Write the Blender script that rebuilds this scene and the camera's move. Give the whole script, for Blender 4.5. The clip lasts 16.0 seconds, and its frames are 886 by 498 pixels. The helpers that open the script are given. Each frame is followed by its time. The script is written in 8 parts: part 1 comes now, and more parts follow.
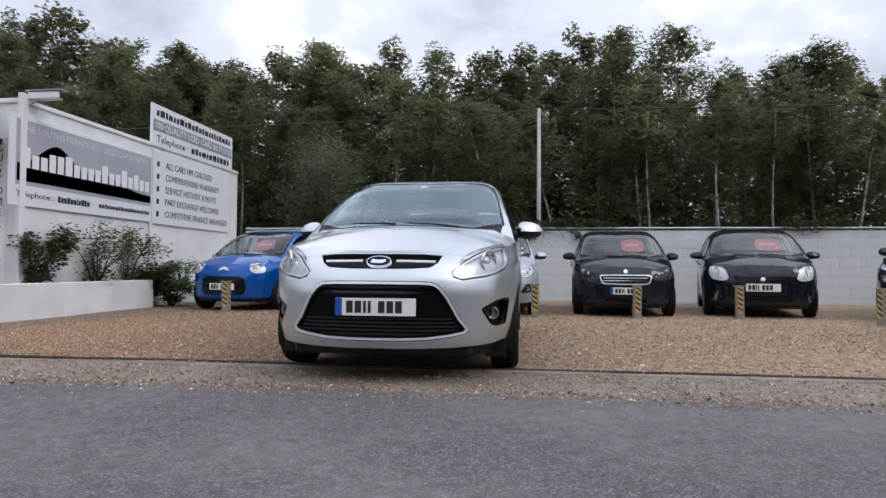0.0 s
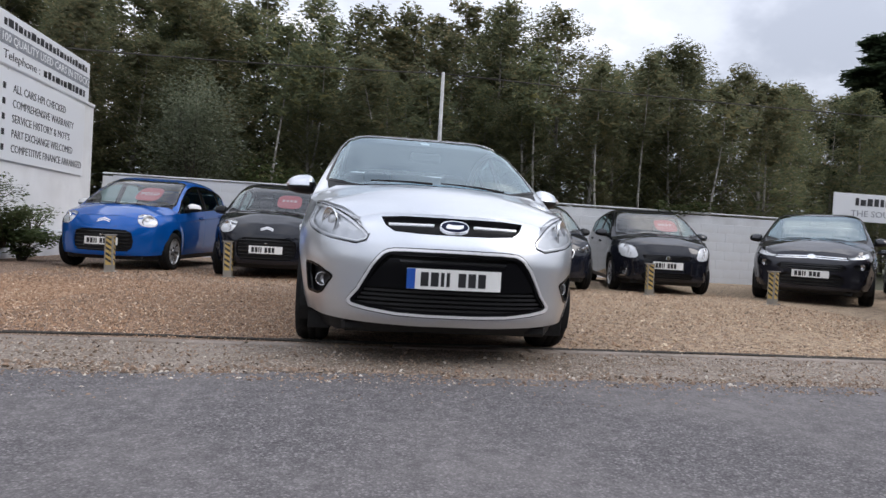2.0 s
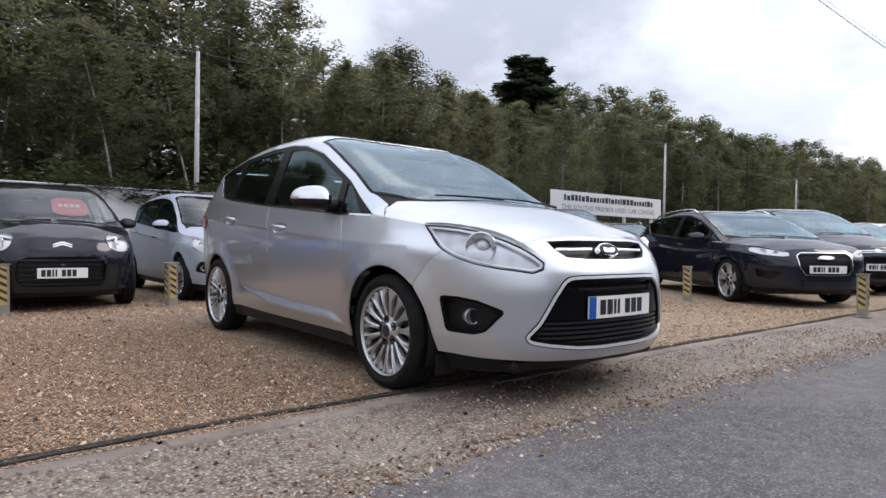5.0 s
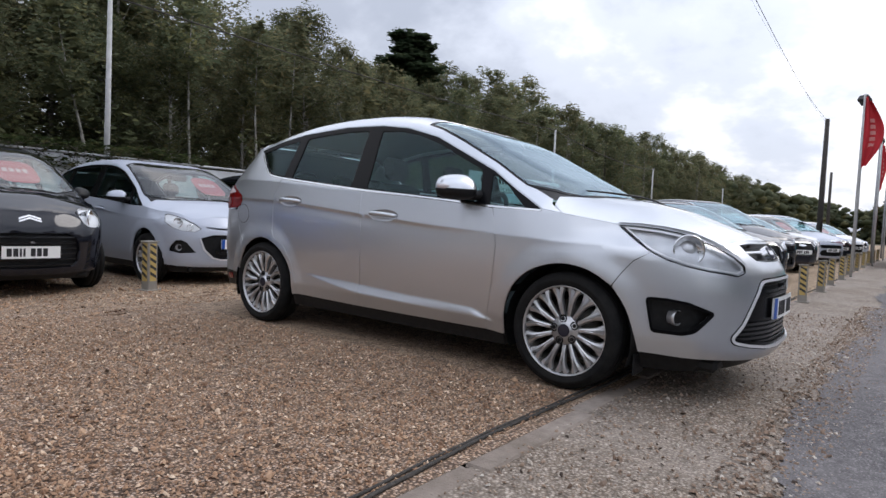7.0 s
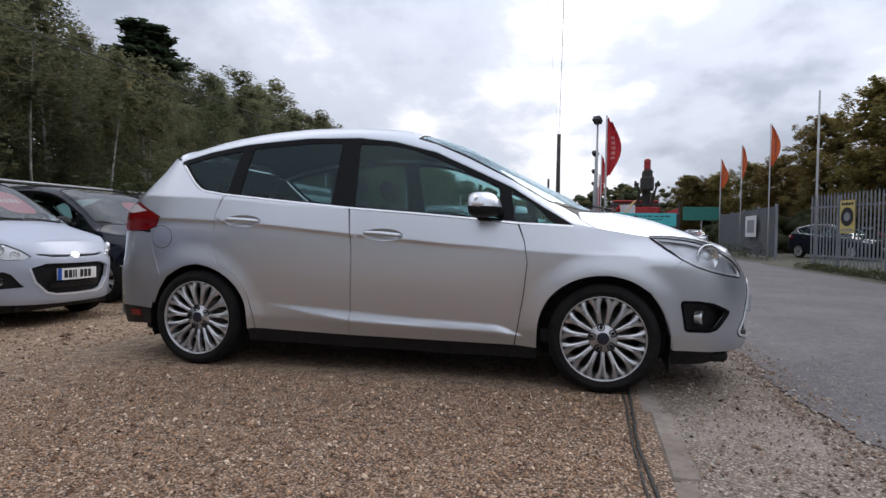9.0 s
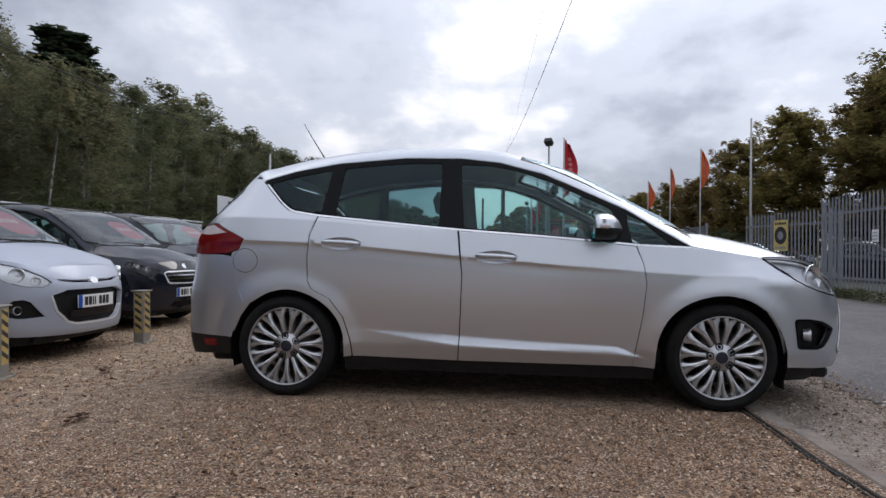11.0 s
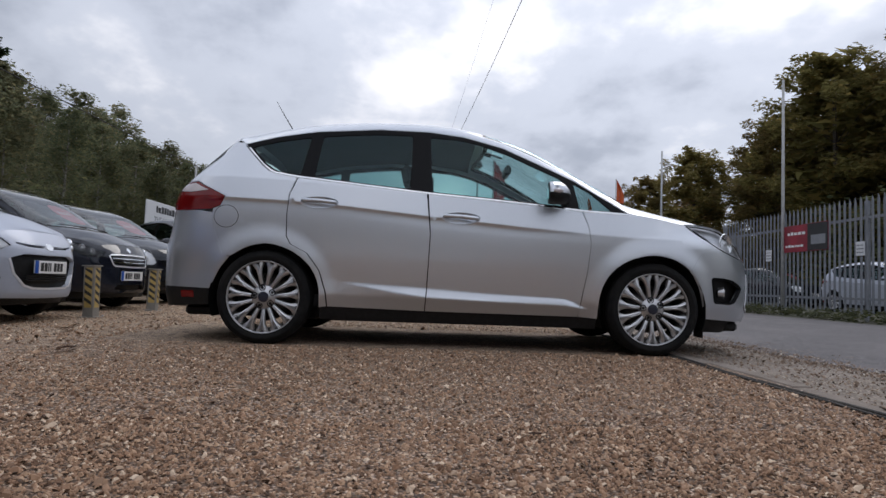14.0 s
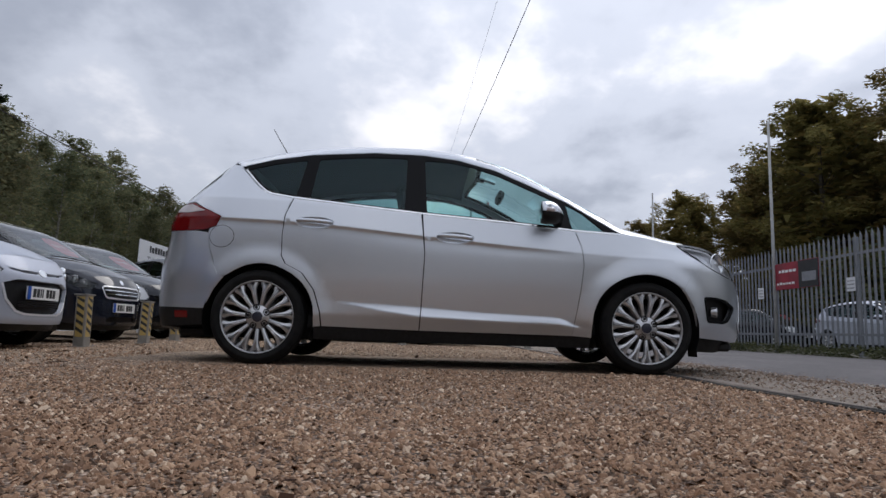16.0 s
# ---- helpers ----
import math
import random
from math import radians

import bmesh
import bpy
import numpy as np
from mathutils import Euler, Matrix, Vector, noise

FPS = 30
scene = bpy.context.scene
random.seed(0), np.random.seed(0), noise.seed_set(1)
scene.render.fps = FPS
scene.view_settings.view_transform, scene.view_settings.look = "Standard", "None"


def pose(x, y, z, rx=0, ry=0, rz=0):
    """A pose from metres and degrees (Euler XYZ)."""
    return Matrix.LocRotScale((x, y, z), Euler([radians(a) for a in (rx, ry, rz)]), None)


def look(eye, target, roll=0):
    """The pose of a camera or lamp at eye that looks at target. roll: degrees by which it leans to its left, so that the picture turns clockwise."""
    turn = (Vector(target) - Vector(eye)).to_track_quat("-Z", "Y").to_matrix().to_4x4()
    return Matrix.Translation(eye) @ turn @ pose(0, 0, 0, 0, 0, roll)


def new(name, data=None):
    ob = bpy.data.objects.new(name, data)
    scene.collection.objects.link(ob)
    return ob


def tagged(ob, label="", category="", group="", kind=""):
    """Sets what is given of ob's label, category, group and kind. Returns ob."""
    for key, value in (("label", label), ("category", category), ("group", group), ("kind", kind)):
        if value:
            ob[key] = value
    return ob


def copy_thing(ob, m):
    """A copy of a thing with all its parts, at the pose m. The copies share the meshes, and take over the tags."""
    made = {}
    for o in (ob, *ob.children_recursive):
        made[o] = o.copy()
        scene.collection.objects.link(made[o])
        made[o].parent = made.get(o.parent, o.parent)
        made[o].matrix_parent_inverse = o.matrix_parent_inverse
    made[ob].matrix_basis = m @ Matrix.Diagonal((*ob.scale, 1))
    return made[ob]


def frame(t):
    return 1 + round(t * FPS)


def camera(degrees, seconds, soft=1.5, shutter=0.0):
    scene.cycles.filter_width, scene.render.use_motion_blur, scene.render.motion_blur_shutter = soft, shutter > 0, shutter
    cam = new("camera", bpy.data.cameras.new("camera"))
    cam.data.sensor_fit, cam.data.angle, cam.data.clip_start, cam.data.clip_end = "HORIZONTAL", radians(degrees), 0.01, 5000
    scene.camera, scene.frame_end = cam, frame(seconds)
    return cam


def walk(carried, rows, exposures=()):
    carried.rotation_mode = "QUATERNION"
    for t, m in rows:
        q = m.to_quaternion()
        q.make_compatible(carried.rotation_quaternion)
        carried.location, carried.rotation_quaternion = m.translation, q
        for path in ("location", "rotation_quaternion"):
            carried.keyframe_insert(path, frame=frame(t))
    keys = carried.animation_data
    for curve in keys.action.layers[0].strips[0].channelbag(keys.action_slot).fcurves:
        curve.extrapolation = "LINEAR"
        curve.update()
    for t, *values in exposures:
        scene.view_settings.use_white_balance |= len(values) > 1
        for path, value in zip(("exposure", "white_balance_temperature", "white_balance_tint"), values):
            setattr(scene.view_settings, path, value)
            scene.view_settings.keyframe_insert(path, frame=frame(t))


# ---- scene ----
cam = camera(71.1, 16.0)

PATH = [
    (0, (0.927, -6.092, 0.744), (0.672, -4.109, 0.807), 0.4),
    (0.5, (0.57, -6.006, 0.717), (0.293, -4.027, 0.774), 2.4),
    (1, (0.185, -5.879, 0.729), (0.055, -3.884, 0.692), 1.1),
    (1.5, (-0.172, -5.768, 0.745), (-0.044, -3.773, 0.683), 2.4),
    (2, (-0.554, -5.582, 0.723), (-0.269, -3.603, 0.689), 3.3),
    (2.5, (-0.935, -5.368, 0.764), (-0.5, -3.418, 0.673), 0.4),
    (2.7, (-1.114, -5.271, 0.781), (-0.622, -3.334, 0.701), 0.5),
    (3, (-1.383, -5.206, 0.789), (-0.682, -3.334, 0.72), 0.2),
    (3.5, (-1.767, -5.032, 0.781), (-1.027, -3.175, 0.737), 0.4),
    (4, (-2.156, -4.788, 0.801), (-1.223, -3.021, 0.704), -0.7),
    (4.2, (-2.288, -4.678, 0.805), (-1.291, -2.946, 0.73), -0.4),
    (6.3, (-3.556, -3.319, 0.847), (-2.059, -1.994, 0.788), 2.1),
    (6.5, (-3.666, -3.192, 0.851), (-2.184, -1.85, 0.808), 2.4),
    (7, (-3.934, -2.816, 0.888), (-2.346, -1.603, 0.792), 2.8),
    (7.5, (-4.175, -2.465, 0.886), (-2.429, -1.493, 0.808), 2.5),
    (8, (-4.321, -2.09, 0.853), (-2.523, -1.216, 0.81), 1.0),
    (8.5, (-4.44, -1.701, 0.875), (-2.587, -0.958, 0.747), 1.8),
    (9, (-4.545, -1.242, 0.913), (-2.599, -0.78, 0.861), 0.9),
    (9.2, (-4.547, -1.026, 0.911), (-2.596, -0.59, 0.881), 0.4),
    (11.3, (-4.723, 0.026, 0.925), (-2.725, 0.109, 0.96), 0.8),
    (11.5, (-4.763, 0.095, 0.947), (-2.764, 0.084, 1.006), 0.4),
    (12, (-4.924, 0.167, 0.931), (-2.924, 0.153, 0.953), -0.9),
    (12.5, (-5.051, 0.168, 0.882), (-3.051, 0.208, 0.883), 0.1),
    (13, (-5.1, 0.19, 0.786), (-3.1, 0.156, 0.79), 0.6),
    (13.5, (-5.099, 0.198, 0.655), (-3.104, 0.137, 0.784), 2.6),
    (14, (-5.092, 0.212, 0.444), (-3.096, 0.17, 0.557), 1.9),
    (14.5, (-5.096, 0.206, 0.346), (-3.107, 0.142, 0.548), 2.4),
    (15, (-5.098, 0.204, 0.28), (-3.117, 0.162, 0.551), 2.5),
    (15.5, (-5.101, 0.209, 0.261), (-3.12, 0.103, 0.514), 2.0),
    (16, (-5.107, 0.212, 0.257), (-3.125, 0.154, 0.52), 1.7),
]
# stops, kelvin and tint of the picture along the way
EXPOSURES = [(0,.18,6300,13),(2,.34,6420,13),(4,.43,6480,13),(7,.23,6350,13),(9,.01,6350,13),(11.5,-.25,6350,13),(12,-.36,6350,13),(13,-.27,6350,13),(16,-.36,6320,13)]
walk(cam, [(t, look(eye, aim, roll)) for t, eye, aim, roll in PATH], EXPOSURES)

# ---------- world, sun ----------
world = bpy.data.worlds.new("overcast_sky")
scene.world = world
world.use_nodes = True


def build_world():
    nt = world.node_tree
    nt.nodes.clear()
    N, L = nt.nodes.new, nt.links.new
    out = N("ShaderNodeOutputWorld")
    bg = N("ShaderNodeBackground")
    sky = N("ShaderNodeTexSky")
    sky.sky_type = "NISHITA"
    sky.sun_disc = False
    sky.sun_elevation = radians(48)
    sky.sun_rotation = radians(119)
    co = N("ShaderNodeTexCoord")
    sep = N("ShaderNodeSeparateXYZ")
    L(co.outputs["Generated"], sep.inputs[0])
    # cloud deck: the direction laid on a plane overhead
    add = N("ShaderNodeMath"); add.operation = "ADD"; add.inputs[1].default_value = 0.38
    mx = N("ShaderNodeMath"); mx.operation = "MAXIMUM"; mx.inputs[1].default_value = 0.0
    L(sep.outputs["Z"], mx.inputs[0]); L(mx.outputs[0], add.inputs[0])
    dx = N("ShaderNodeMath"); dx.operation = "DIVIDE"
    dy = N("ShaderNodeMath"); dy.operation = "DIVIDE"
    L(sep.outputs["X"], dx.inputs[0]); L(add.outputs[0], dx.inputs[1])
    L(sep.outputs["Y"], dy.inputs[0]); L(add.outputs[0], dy.inputs[1])
    comb = N("ShaderNodeCombineXYZ")
    L(dx.outputs[0], comb.inputs[0]); L(dy.outputs[0], comb.inputs[1])
    n1 = N("ShaderNodeTexNoise")
    n1.inputs["Scale"].default_value = CLOUD_SCALE
    n1.inputs["Detail"].default_value = 6.0
    n1.inputs["Roughness"].default_value = 0.50
    n1.inputs["Distortion"].default_value = 0.25
    mp = N("ShaderNodeMapping")
    mp.inputs["Location"].default_value = CLOUD_SHIFT
    L(comb.outputs[0], mp.inputs[0]); L(mp.outputs[0], n1.inputs["Vector"])
    ramp = N("ShaderNodeValToRGB")
    ramp.color_ramp.interpolation = "EASE"
    e = ramp.color_ramp.elements
    e[0].position, e[0].color = 0.39, (0.38, 0.415, 0.48, 1)
    e[1].position, e[1].color = 0.63, (1.00, 1.00, 1.01, 1)
    m = e.new(0.52); m.color = (0.60, 0.64, 0.71, 1)
    n2 = N("ShaderNodeTexNoise")
    n2.inputs["Scale"].default_value, n2.inputs["Detail"].default_value, n2.inputs["Roughness"].default_value = CLOUD_SCALE * 3.1, 5.0, 0.55
    L(mp.outputs[0], n2.inputs["Vector"])
    both_layers = N("ShaderNodeMix"); both_layers.inputs[0].default_value = 0.30
    L(n1.outputs["Fac"], both_layers.inputs[2]); L(n2.outputs["Fac"], both_layers.inputs[3])
    L(both_layers.outputs[0], ramp.inputs[0])
    mixc = N("ShaderNodeMix"); mixc.data_type = "RGBA"; mixc.inputs[0].default_value = 0.94
    tone = N("ShaderNodeMix"); tone.data_type = "RGBA"; tone.blend_type = "MULTIPLY"; tone.inputs[0].default_value = 1.0
    tone.inputs[7].default_value = (0.1, 0.1, 0.1, 1)
    L(sky.outputs[0], tone.inputs[6])
    L(tone.outputs[2], mixc.inputs[6]); L(ramp.outputs[0], mixc.inputs[7])
    # an overcast sky is brighter overhead than at the horizon
    zf = N("ShaderNodeMath"); zf.operation = "MULTIPLY_ADD"
    zf.inputs[1].default_value, zf.inputs[2].default_value = ZENITH, HORIZON
    L(mx.outputs[0], zf.inputs[0])
    # thinner, brighter cloud round the hidden sun
    dt = N("ShaderNodeVectorMath"); dt.operation = "DOT_PRODUCT"
    dt.inputs[1].default_value = SUN_WAY
    L(co.outputs["Generated"], dt.inputs[0])
    pos = N("ShaderNodeMath"); pos.operation = "MAXIMUM"; pos.inputs[1].default_value = 0.0
    pw = N("ShaderNodeMath"); pw.operation = "POWER"; pw.inputs[1].default_value = 3.0
    gl = N("ShaderNodeMath"); gl.operation = "MULTIPLY_ADD"; gl.inputs[1].default_value = GLOW
    L(dt.outputs["Value"], pos.inputs[0]); L(pos.outputs[0], pw.inputs[0]); L(pw.outputs[0], gl.inputs[0]); L(zf.outputs[0], gl.inputs[2])
    sc = N("ShaderNodeVectorMath"); sc.operation = "SCALE"
    L(mixc.outputs[2], sc.inputs[0]); L(gl.outputs[0], sc.inputs["Scale"])
    L(sc.outputs[0], bg.inputs["Color"])
    bg.inputs["Strength"].default_value = SKY_STRENGTH
    L(bg.outputs[0], out.inputs[0])


CLOUD_SCALE, CLOUD_SHIFT, SKY_STRENGTH = 1.35, (3.1, 1.7, 0.0), 1.0
ZENITH, HORIZON, GLOW = 1.12, 0.88, 0.30
SUN_WAY = Vector((27, -15, 22)).normalized()
build_world()
sun = new("sun", bpy.data.lights.new("sun", "SUN"))
sun.data.energy, sun.data.angle, sun.data.color = 0.8, radians(25), (1.0, 0.96, 0.90)
sun.matrix_world = look((27, -15, 28), (0, 0, 0))


# ---------- materials ----------
def mat(name, base=(0.5, 0.5, 0.5), rough=0.6, metal=0.0, coat=0.0, emit=0.0, glass=0.0, alpha=1.0):
    m = bpy.data.materials.new(name)
    m.use_nodes = True
    b = m.node_tree.nodes["Principled BSDF"]
    b.inputs["Base Color"].default_value = (*base, 1)
    b.inputs["Roughness"].default_value = rough
    b.inputs["Metallic"].default_value = metal
    b.inputs["Coat Weight"].default_value = coat
    b.inputs["Coat Roughness"].default_value = 0.03
    if glass:
        b.inputs["Transmission Weight"].default_value = glass
    m.diffuse_color = (*base, 1)
    return m


def varied(name, c1, c2, scale=8.0, rough=0.8, bump=0.0, bump_scale=60.0, c3=None, scale2=0.6, metal=0.0, detail=4.0, amount2=0.5, island=0.0, rough2=None):
    """A surface whose colour runs from c1 to c2 over fine grain, with large stains of c3."""
    m = mat(name, c1, rough, metal)
    nt = m.node_tree
    N, L = nt.nodes.new, nt.links.new
    b = nt.nodes["Principled BSDF"]
    co = N("ShaderNodeTexCoord")
    n = N("ShaderNodeTexNoise")
    n.inputs["Scale"].default_value, n.inputs["Detail"].default_value = scale, detail
    L(co.outputs["Object"], n.inputs["Vector"])
    r = N("ShaderNodeValToRGB")
    r.color_ramp.elements[0].position, r.color_ramp.elements[0].color = 0.3, (*c1, 1)
    r.color_ramp.elements[1].position, r.color_ramp.elements[1].color = 0.7, (*c2, 1)
    L(n.outputs["Fac"], r.inputs[0])
    col = r.outputs[0]
    if c3:
        n2 = N("ShaderNodeTexNoise")
        n2.inputs["Scale"].default_value, n2.inputs["Detail"].default_value = scale2, 6.0
        L(co.outputs["Object"], n2.inputs["Vector"])
        r2 = N("ShaderNodeValToRGB")
        r2.color_ramp.elements[0].position, r2.color_ramp.elements[1].position = 0.45, 0.7
        L(n2.outputs["Fac"], r2.inputs[0])
        fac = N("ShaderNodeMath"); fac.operation = "MULTIPLY"; fac.inputs[1].default_value = amount2
        L(r2.outputs[0], fac.inputs[0])
        mx = N("ShaderNodeMix"); mx.data_type = "RGBA"
        L(fac.outputs[0], mx.inputs[0]); L(col, mx.inputs[6])
        mx.inputs[7].default_value = (*c3, 1)
        col = mx.outputs[2]
    if island:
        oi = N("ShaderNodeNewGeometry")
        hs = N("ShaderNodeHueSaturation")
        mr = N("ShaderNodeMapRange")
        mr.inputs[3].default_value, mr.inputs[4].default_value = 1 - island, 1 + island
        L(oi.outputs["Random Per Island"], mr.inputs[0]); L(mr.outputs[0], hs.inputs["Value"])
        L(col, hs.inputs["Color"])
        col = hs.outputs[0]
    L(col, b.inputs["Base Color"])
    if bump:
        nb = N("ShaderNodeTexNoise")
        nb.inputs["Scale"].default_value, nb.inputs["Detail"].default_value = bump_scale, 5.0
        L(co.outputs["Object"], nb.inputs["Vector"])
        bp = N("ShaderNodeBump")
        bp.inputs["Strength"].default_value = bump
        bp.inputs["Distance"].default_value = 0.02
        L(nb.outputs["Fac"], bp.inputs["Height"])
        L(bp.outputs[0], b.inputs["Normal"])
    return m


def gravel_mat(name, tones, cell=32.0, rough=0.9, wear=None, wear_amount=0.5, bump=0.9, straw=None, gap=(0.16, 0.13, 0.11)):
    """Loose stones: one tone for each cell, shade between them painted as dark gaps, and sandy patches."""
    m = mat(name, tones[0], rough)
    nt = m.node_tree
    N, L = nt.nodes.new, nt.links.new
    b = nt.nodes["Principled BSDF"]
    co = N("ShaderNodeTexCoord")
    v = N("ShaderNodeTexVoronoi")
    v.inputs["Scale"].default_value = cell
    v.inputs["Randomness"].default_value = 1.0
    L(co.outputs["Object"], v.inputs["Vector"])
    sep = N("ShaderNodeSeparateColor")
    L(v.outputs["Color"], sep.inputs[0])
    r = N("ShaderNodeValToRGB")
    r.color_ramp.interpolation = "LINEAR"
    el = r.color_ramp.elements
    el[0].position, el[0].color = 0.0, (*tones[0], 1)
    el[1].position, el[1].color = 1.0, (*tones[-1], 1)
    for i, c in enumerate(tones[1:-1]):
        q = el.new((i + 1) / (len(tones) - 1)); q.color = (*c, 1)
    L(sep.outputs[0], r.inputs[0])
    # shade between stones, put into the colour: darkens to gap away from cell centres
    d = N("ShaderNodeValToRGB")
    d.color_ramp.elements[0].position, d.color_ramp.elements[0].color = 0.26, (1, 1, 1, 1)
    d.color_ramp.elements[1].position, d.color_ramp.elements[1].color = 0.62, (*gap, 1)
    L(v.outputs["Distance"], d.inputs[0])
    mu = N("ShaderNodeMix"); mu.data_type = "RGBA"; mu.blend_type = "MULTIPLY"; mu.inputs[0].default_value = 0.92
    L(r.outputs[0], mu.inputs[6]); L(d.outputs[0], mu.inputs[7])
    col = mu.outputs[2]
    n2 = N("ShaderNodeTexNoise")
    n2.inputs["Scale"].default_value, n2.inputs["Detail"].default_value = 0.9, 8.0
    L(co.outputs["Object"], n2.inputs["Vector"])
    r2 = N("ShaderNodeValToRGB")
    r2.color_ramp.elements[0].position, r2.color_ramp.elements[1].position = 0.42, 0.68
    L(n2.outputs["Fac"], r2.inputs[0])
    if wear:
        fm = N("ShaderNodeMath"); fm.operation = "MULTIPLY"; fm.inputs[1].default_value = wear_amount
        L(r2.outputs[0], fm.inputs[0])
        mw = N("ShaderNodeMix"); mw.data_type = "RGBA"
        L(fm.outputs[0], mw.inputs[0]); L(col, mw.inputs[6]); mw.inputs[7].default_value = (*wear, 1)
        col = mw.outputs[2]
    # mottling by the hand's width, and straw-coloured litter further into the yard
    n3 = N("ShaderNodeTexNoise")
    n3.inputs["Scale"].default_value, n3.inputs["Detail"].default_value, n3.inputs["Roughness"].default_value = 11.0, 9.0, 0.75
    L(co.outputs["Object"], n3.inputs["Vector"])
    if straw:
        sx = N("ShaderNodeSeparateXYZ"); L(co.outputs["Object"], sx.inputs[0])
        ad = N("ShaderNodeMath"); ad.operation = "MULTIPLY_ADD"; ad.inputs[1].default_value = 0.45
        L(sx.outputs["Y"], ad.inputs[0]); L(sx.outputs["X"], ad.inputs[2])
        mg = N("ShaderNodeMapRange"); mg.inputs[1].default_value, mg.inputs[2].default_value = -3.2, 3.6
        mg.inputs[3].default_value, mg.inputs[4].default_value = 0.08, 0.75
        L(ad.outputs[0], mg.inputs[0])
        rs = N("ShaderNodeMapRange"); rs.inputs[1].default_value, rs.inputs[2].default_value = 0.38, 0.58
        L(n3.outputs["Fac"], rs.inputs[0])
        ms = N("ShaderNodeMath"); ms.operation = "MULTIPLY"
        L(mg.outputs[0], ms.inputs[0]); L(rs.outputs[0], ms.inputs[1])
        mxs = N("ShaderNodeMix"); mxs.data_type = "RGBA"
        L(ms.outputs[0], mxs.inputs[0]); L(col, mxs.inputs[6]); mxs.inputs[7].default_value = (*straw, 1)
        col = mxs.outputs[2]
    hv = N("ShaderNodeHueSaturation")
    mh = N("ShaderNodeMapRange"); mh.inputs[1].default_value, mh.inputs[2].default_value = 0.32, 0.68
    mh.inputs[3].default_value, mh.inputs[4].default_value = 0.68, 1.34
    L(n3.outputs["Fac"], mh.inputs[0]); L(mh.outputs[0], hv.inputs["Value"]); L(col, hv.inputs["Color"])
    col = hv.outputs[0]
    L(col, b.inputs["Base Color"])
    inv = N("ShaderNodeMath"); inv.operation = "SUBTRACT"; inv.inputs[0].default_value = 1.0
    L(v.outputs["Distance"], inv.inputs[1])
    bp = N("ShaderNodeBump")
    bp.inputs["Strength"].default_value, bp.inputs["Distance"].default_value = bump, 0.6 / cell
    L(inv.outputs[0], bp.inputs["Height"]); L(bp.outputs[0], b.inputs["Normal"])
    return m


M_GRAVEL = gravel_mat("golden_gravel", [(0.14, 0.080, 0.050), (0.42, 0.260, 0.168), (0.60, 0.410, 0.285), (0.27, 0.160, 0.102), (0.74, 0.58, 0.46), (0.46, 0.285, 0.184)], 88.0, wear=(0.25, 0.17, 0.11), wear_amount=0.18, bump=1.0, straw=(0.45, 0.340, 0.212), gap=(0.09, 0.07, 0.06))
M_VERGE = gravel_mat("worn_verge_gravel", [(0.16, 0.130, 0.105), (0.38, 0.315, 0.255), (0.27, 0.220, 0.175), (0.54, 0.47, 0.40), (0.23, 0.185, 0.145), (0.34, 0.275, 0.215)], 80.0, wear=(0.33, 0.285, 0.245), wear_amount=0.6, bump=0.7, gap=(0.38, 0.34, 0.30))
M_ROAD = gravel_mat("worn_asphalt", [(0.086, 0.079, 0.081), (0.163, 0.150, 0.153), (0.126, 0.116, 0.119), (0.27, 0.251, 0.250)], 110.0, rough=0.9, wear=(0.178, 0.163, 0.160), wear_amount=0.6, bump=0.35, gap=(0.55, 0.55, 0.55))
M_SOIL = varied("woodland_floor", (0.05, 0.045, 0.03), (0.09, 0.085, 0.045), 1.2, 0.95, 0.5, 12, c3=(0.05, 0.075, 0.025), scale2=0.3)
M_FARGROUND = varied("trodden_earth", (0.055, 0.050, 0.036), (0.105, 0.095, 0.07), 5, 0.95, 0.5, 30, c3=(0.06, 0.075, 0.03), scale2=0.7, amount2=0.8)
M_KERB = varied("weathered_concrete", (0.23, 0.190, 0.160), (0.34, 0.285, 0.240), 18, 0.9, 0.4, 90, c3=(0.13, 0.10, 0.075), scale2=1.5, amount2=0.6)
M_ROPE = varied("dusty_black_cable", (0.022, 0.020, 0.018), (0.075, 0.066, 0.056), 60, 0.8, 0.4, 120)
M_BLOCK = varied("white_painted_block", (0.58, 0.60, 0.62), (0.70, 0.72, 0.74), 3.0, 0.85, 0.45, 28, c3=(0.36, 0.36, 0.35), scale2=1.3, amount2=0.55)
M_RENDER = varied("white_render", (0.70, 0.70, 0.70), (0.80, 0.80, 0.80), 2.0, 0.8, 0.15, 60, c3=(0.52, 0.51, 0.49), scale2=0.7, amount2=0.4)
M_PANEL = varied("white_sign_panel", (0.72, 0.73, 0.75), (0.80, 0.81, 0.82), 1.0, 0.35, c3=(0.62, 0.62, 0.62), scale2=1.0, amount2=0.3)
M_PANELGREY = varied("grey_sign_print", (0.36, 0.37, 0.41), (0.42, 0.43, 0.47), 1.0, 0.4)
M_BLACK = varied("black_print", (0.012, 0.012, 0.014), (0.022, 0.022, 0.024), 8, 0.5)
M_WHITE = varied("white_print", (0.78, 0.78, 0.78), (0.84, 0.84, 0.84), 8, 0.5)
M_PALEGREY = varied("pale_grey_print", (0.60, 0.61, 0.64), (0.66, 0.67, 0.69), 8, 0.5)
M_MIDGREY = varied("mid_grey_print", (0.22, 0.23, 0.25), (0.28, 0.29, 0.31), 8, 0.5)
M_GALV = varied("galvanised_steel", (0.30, 0.31, 0.32), (0.42, 0.43, 0.44), 14, 0.55, 0.1, 60, metal=0.6)
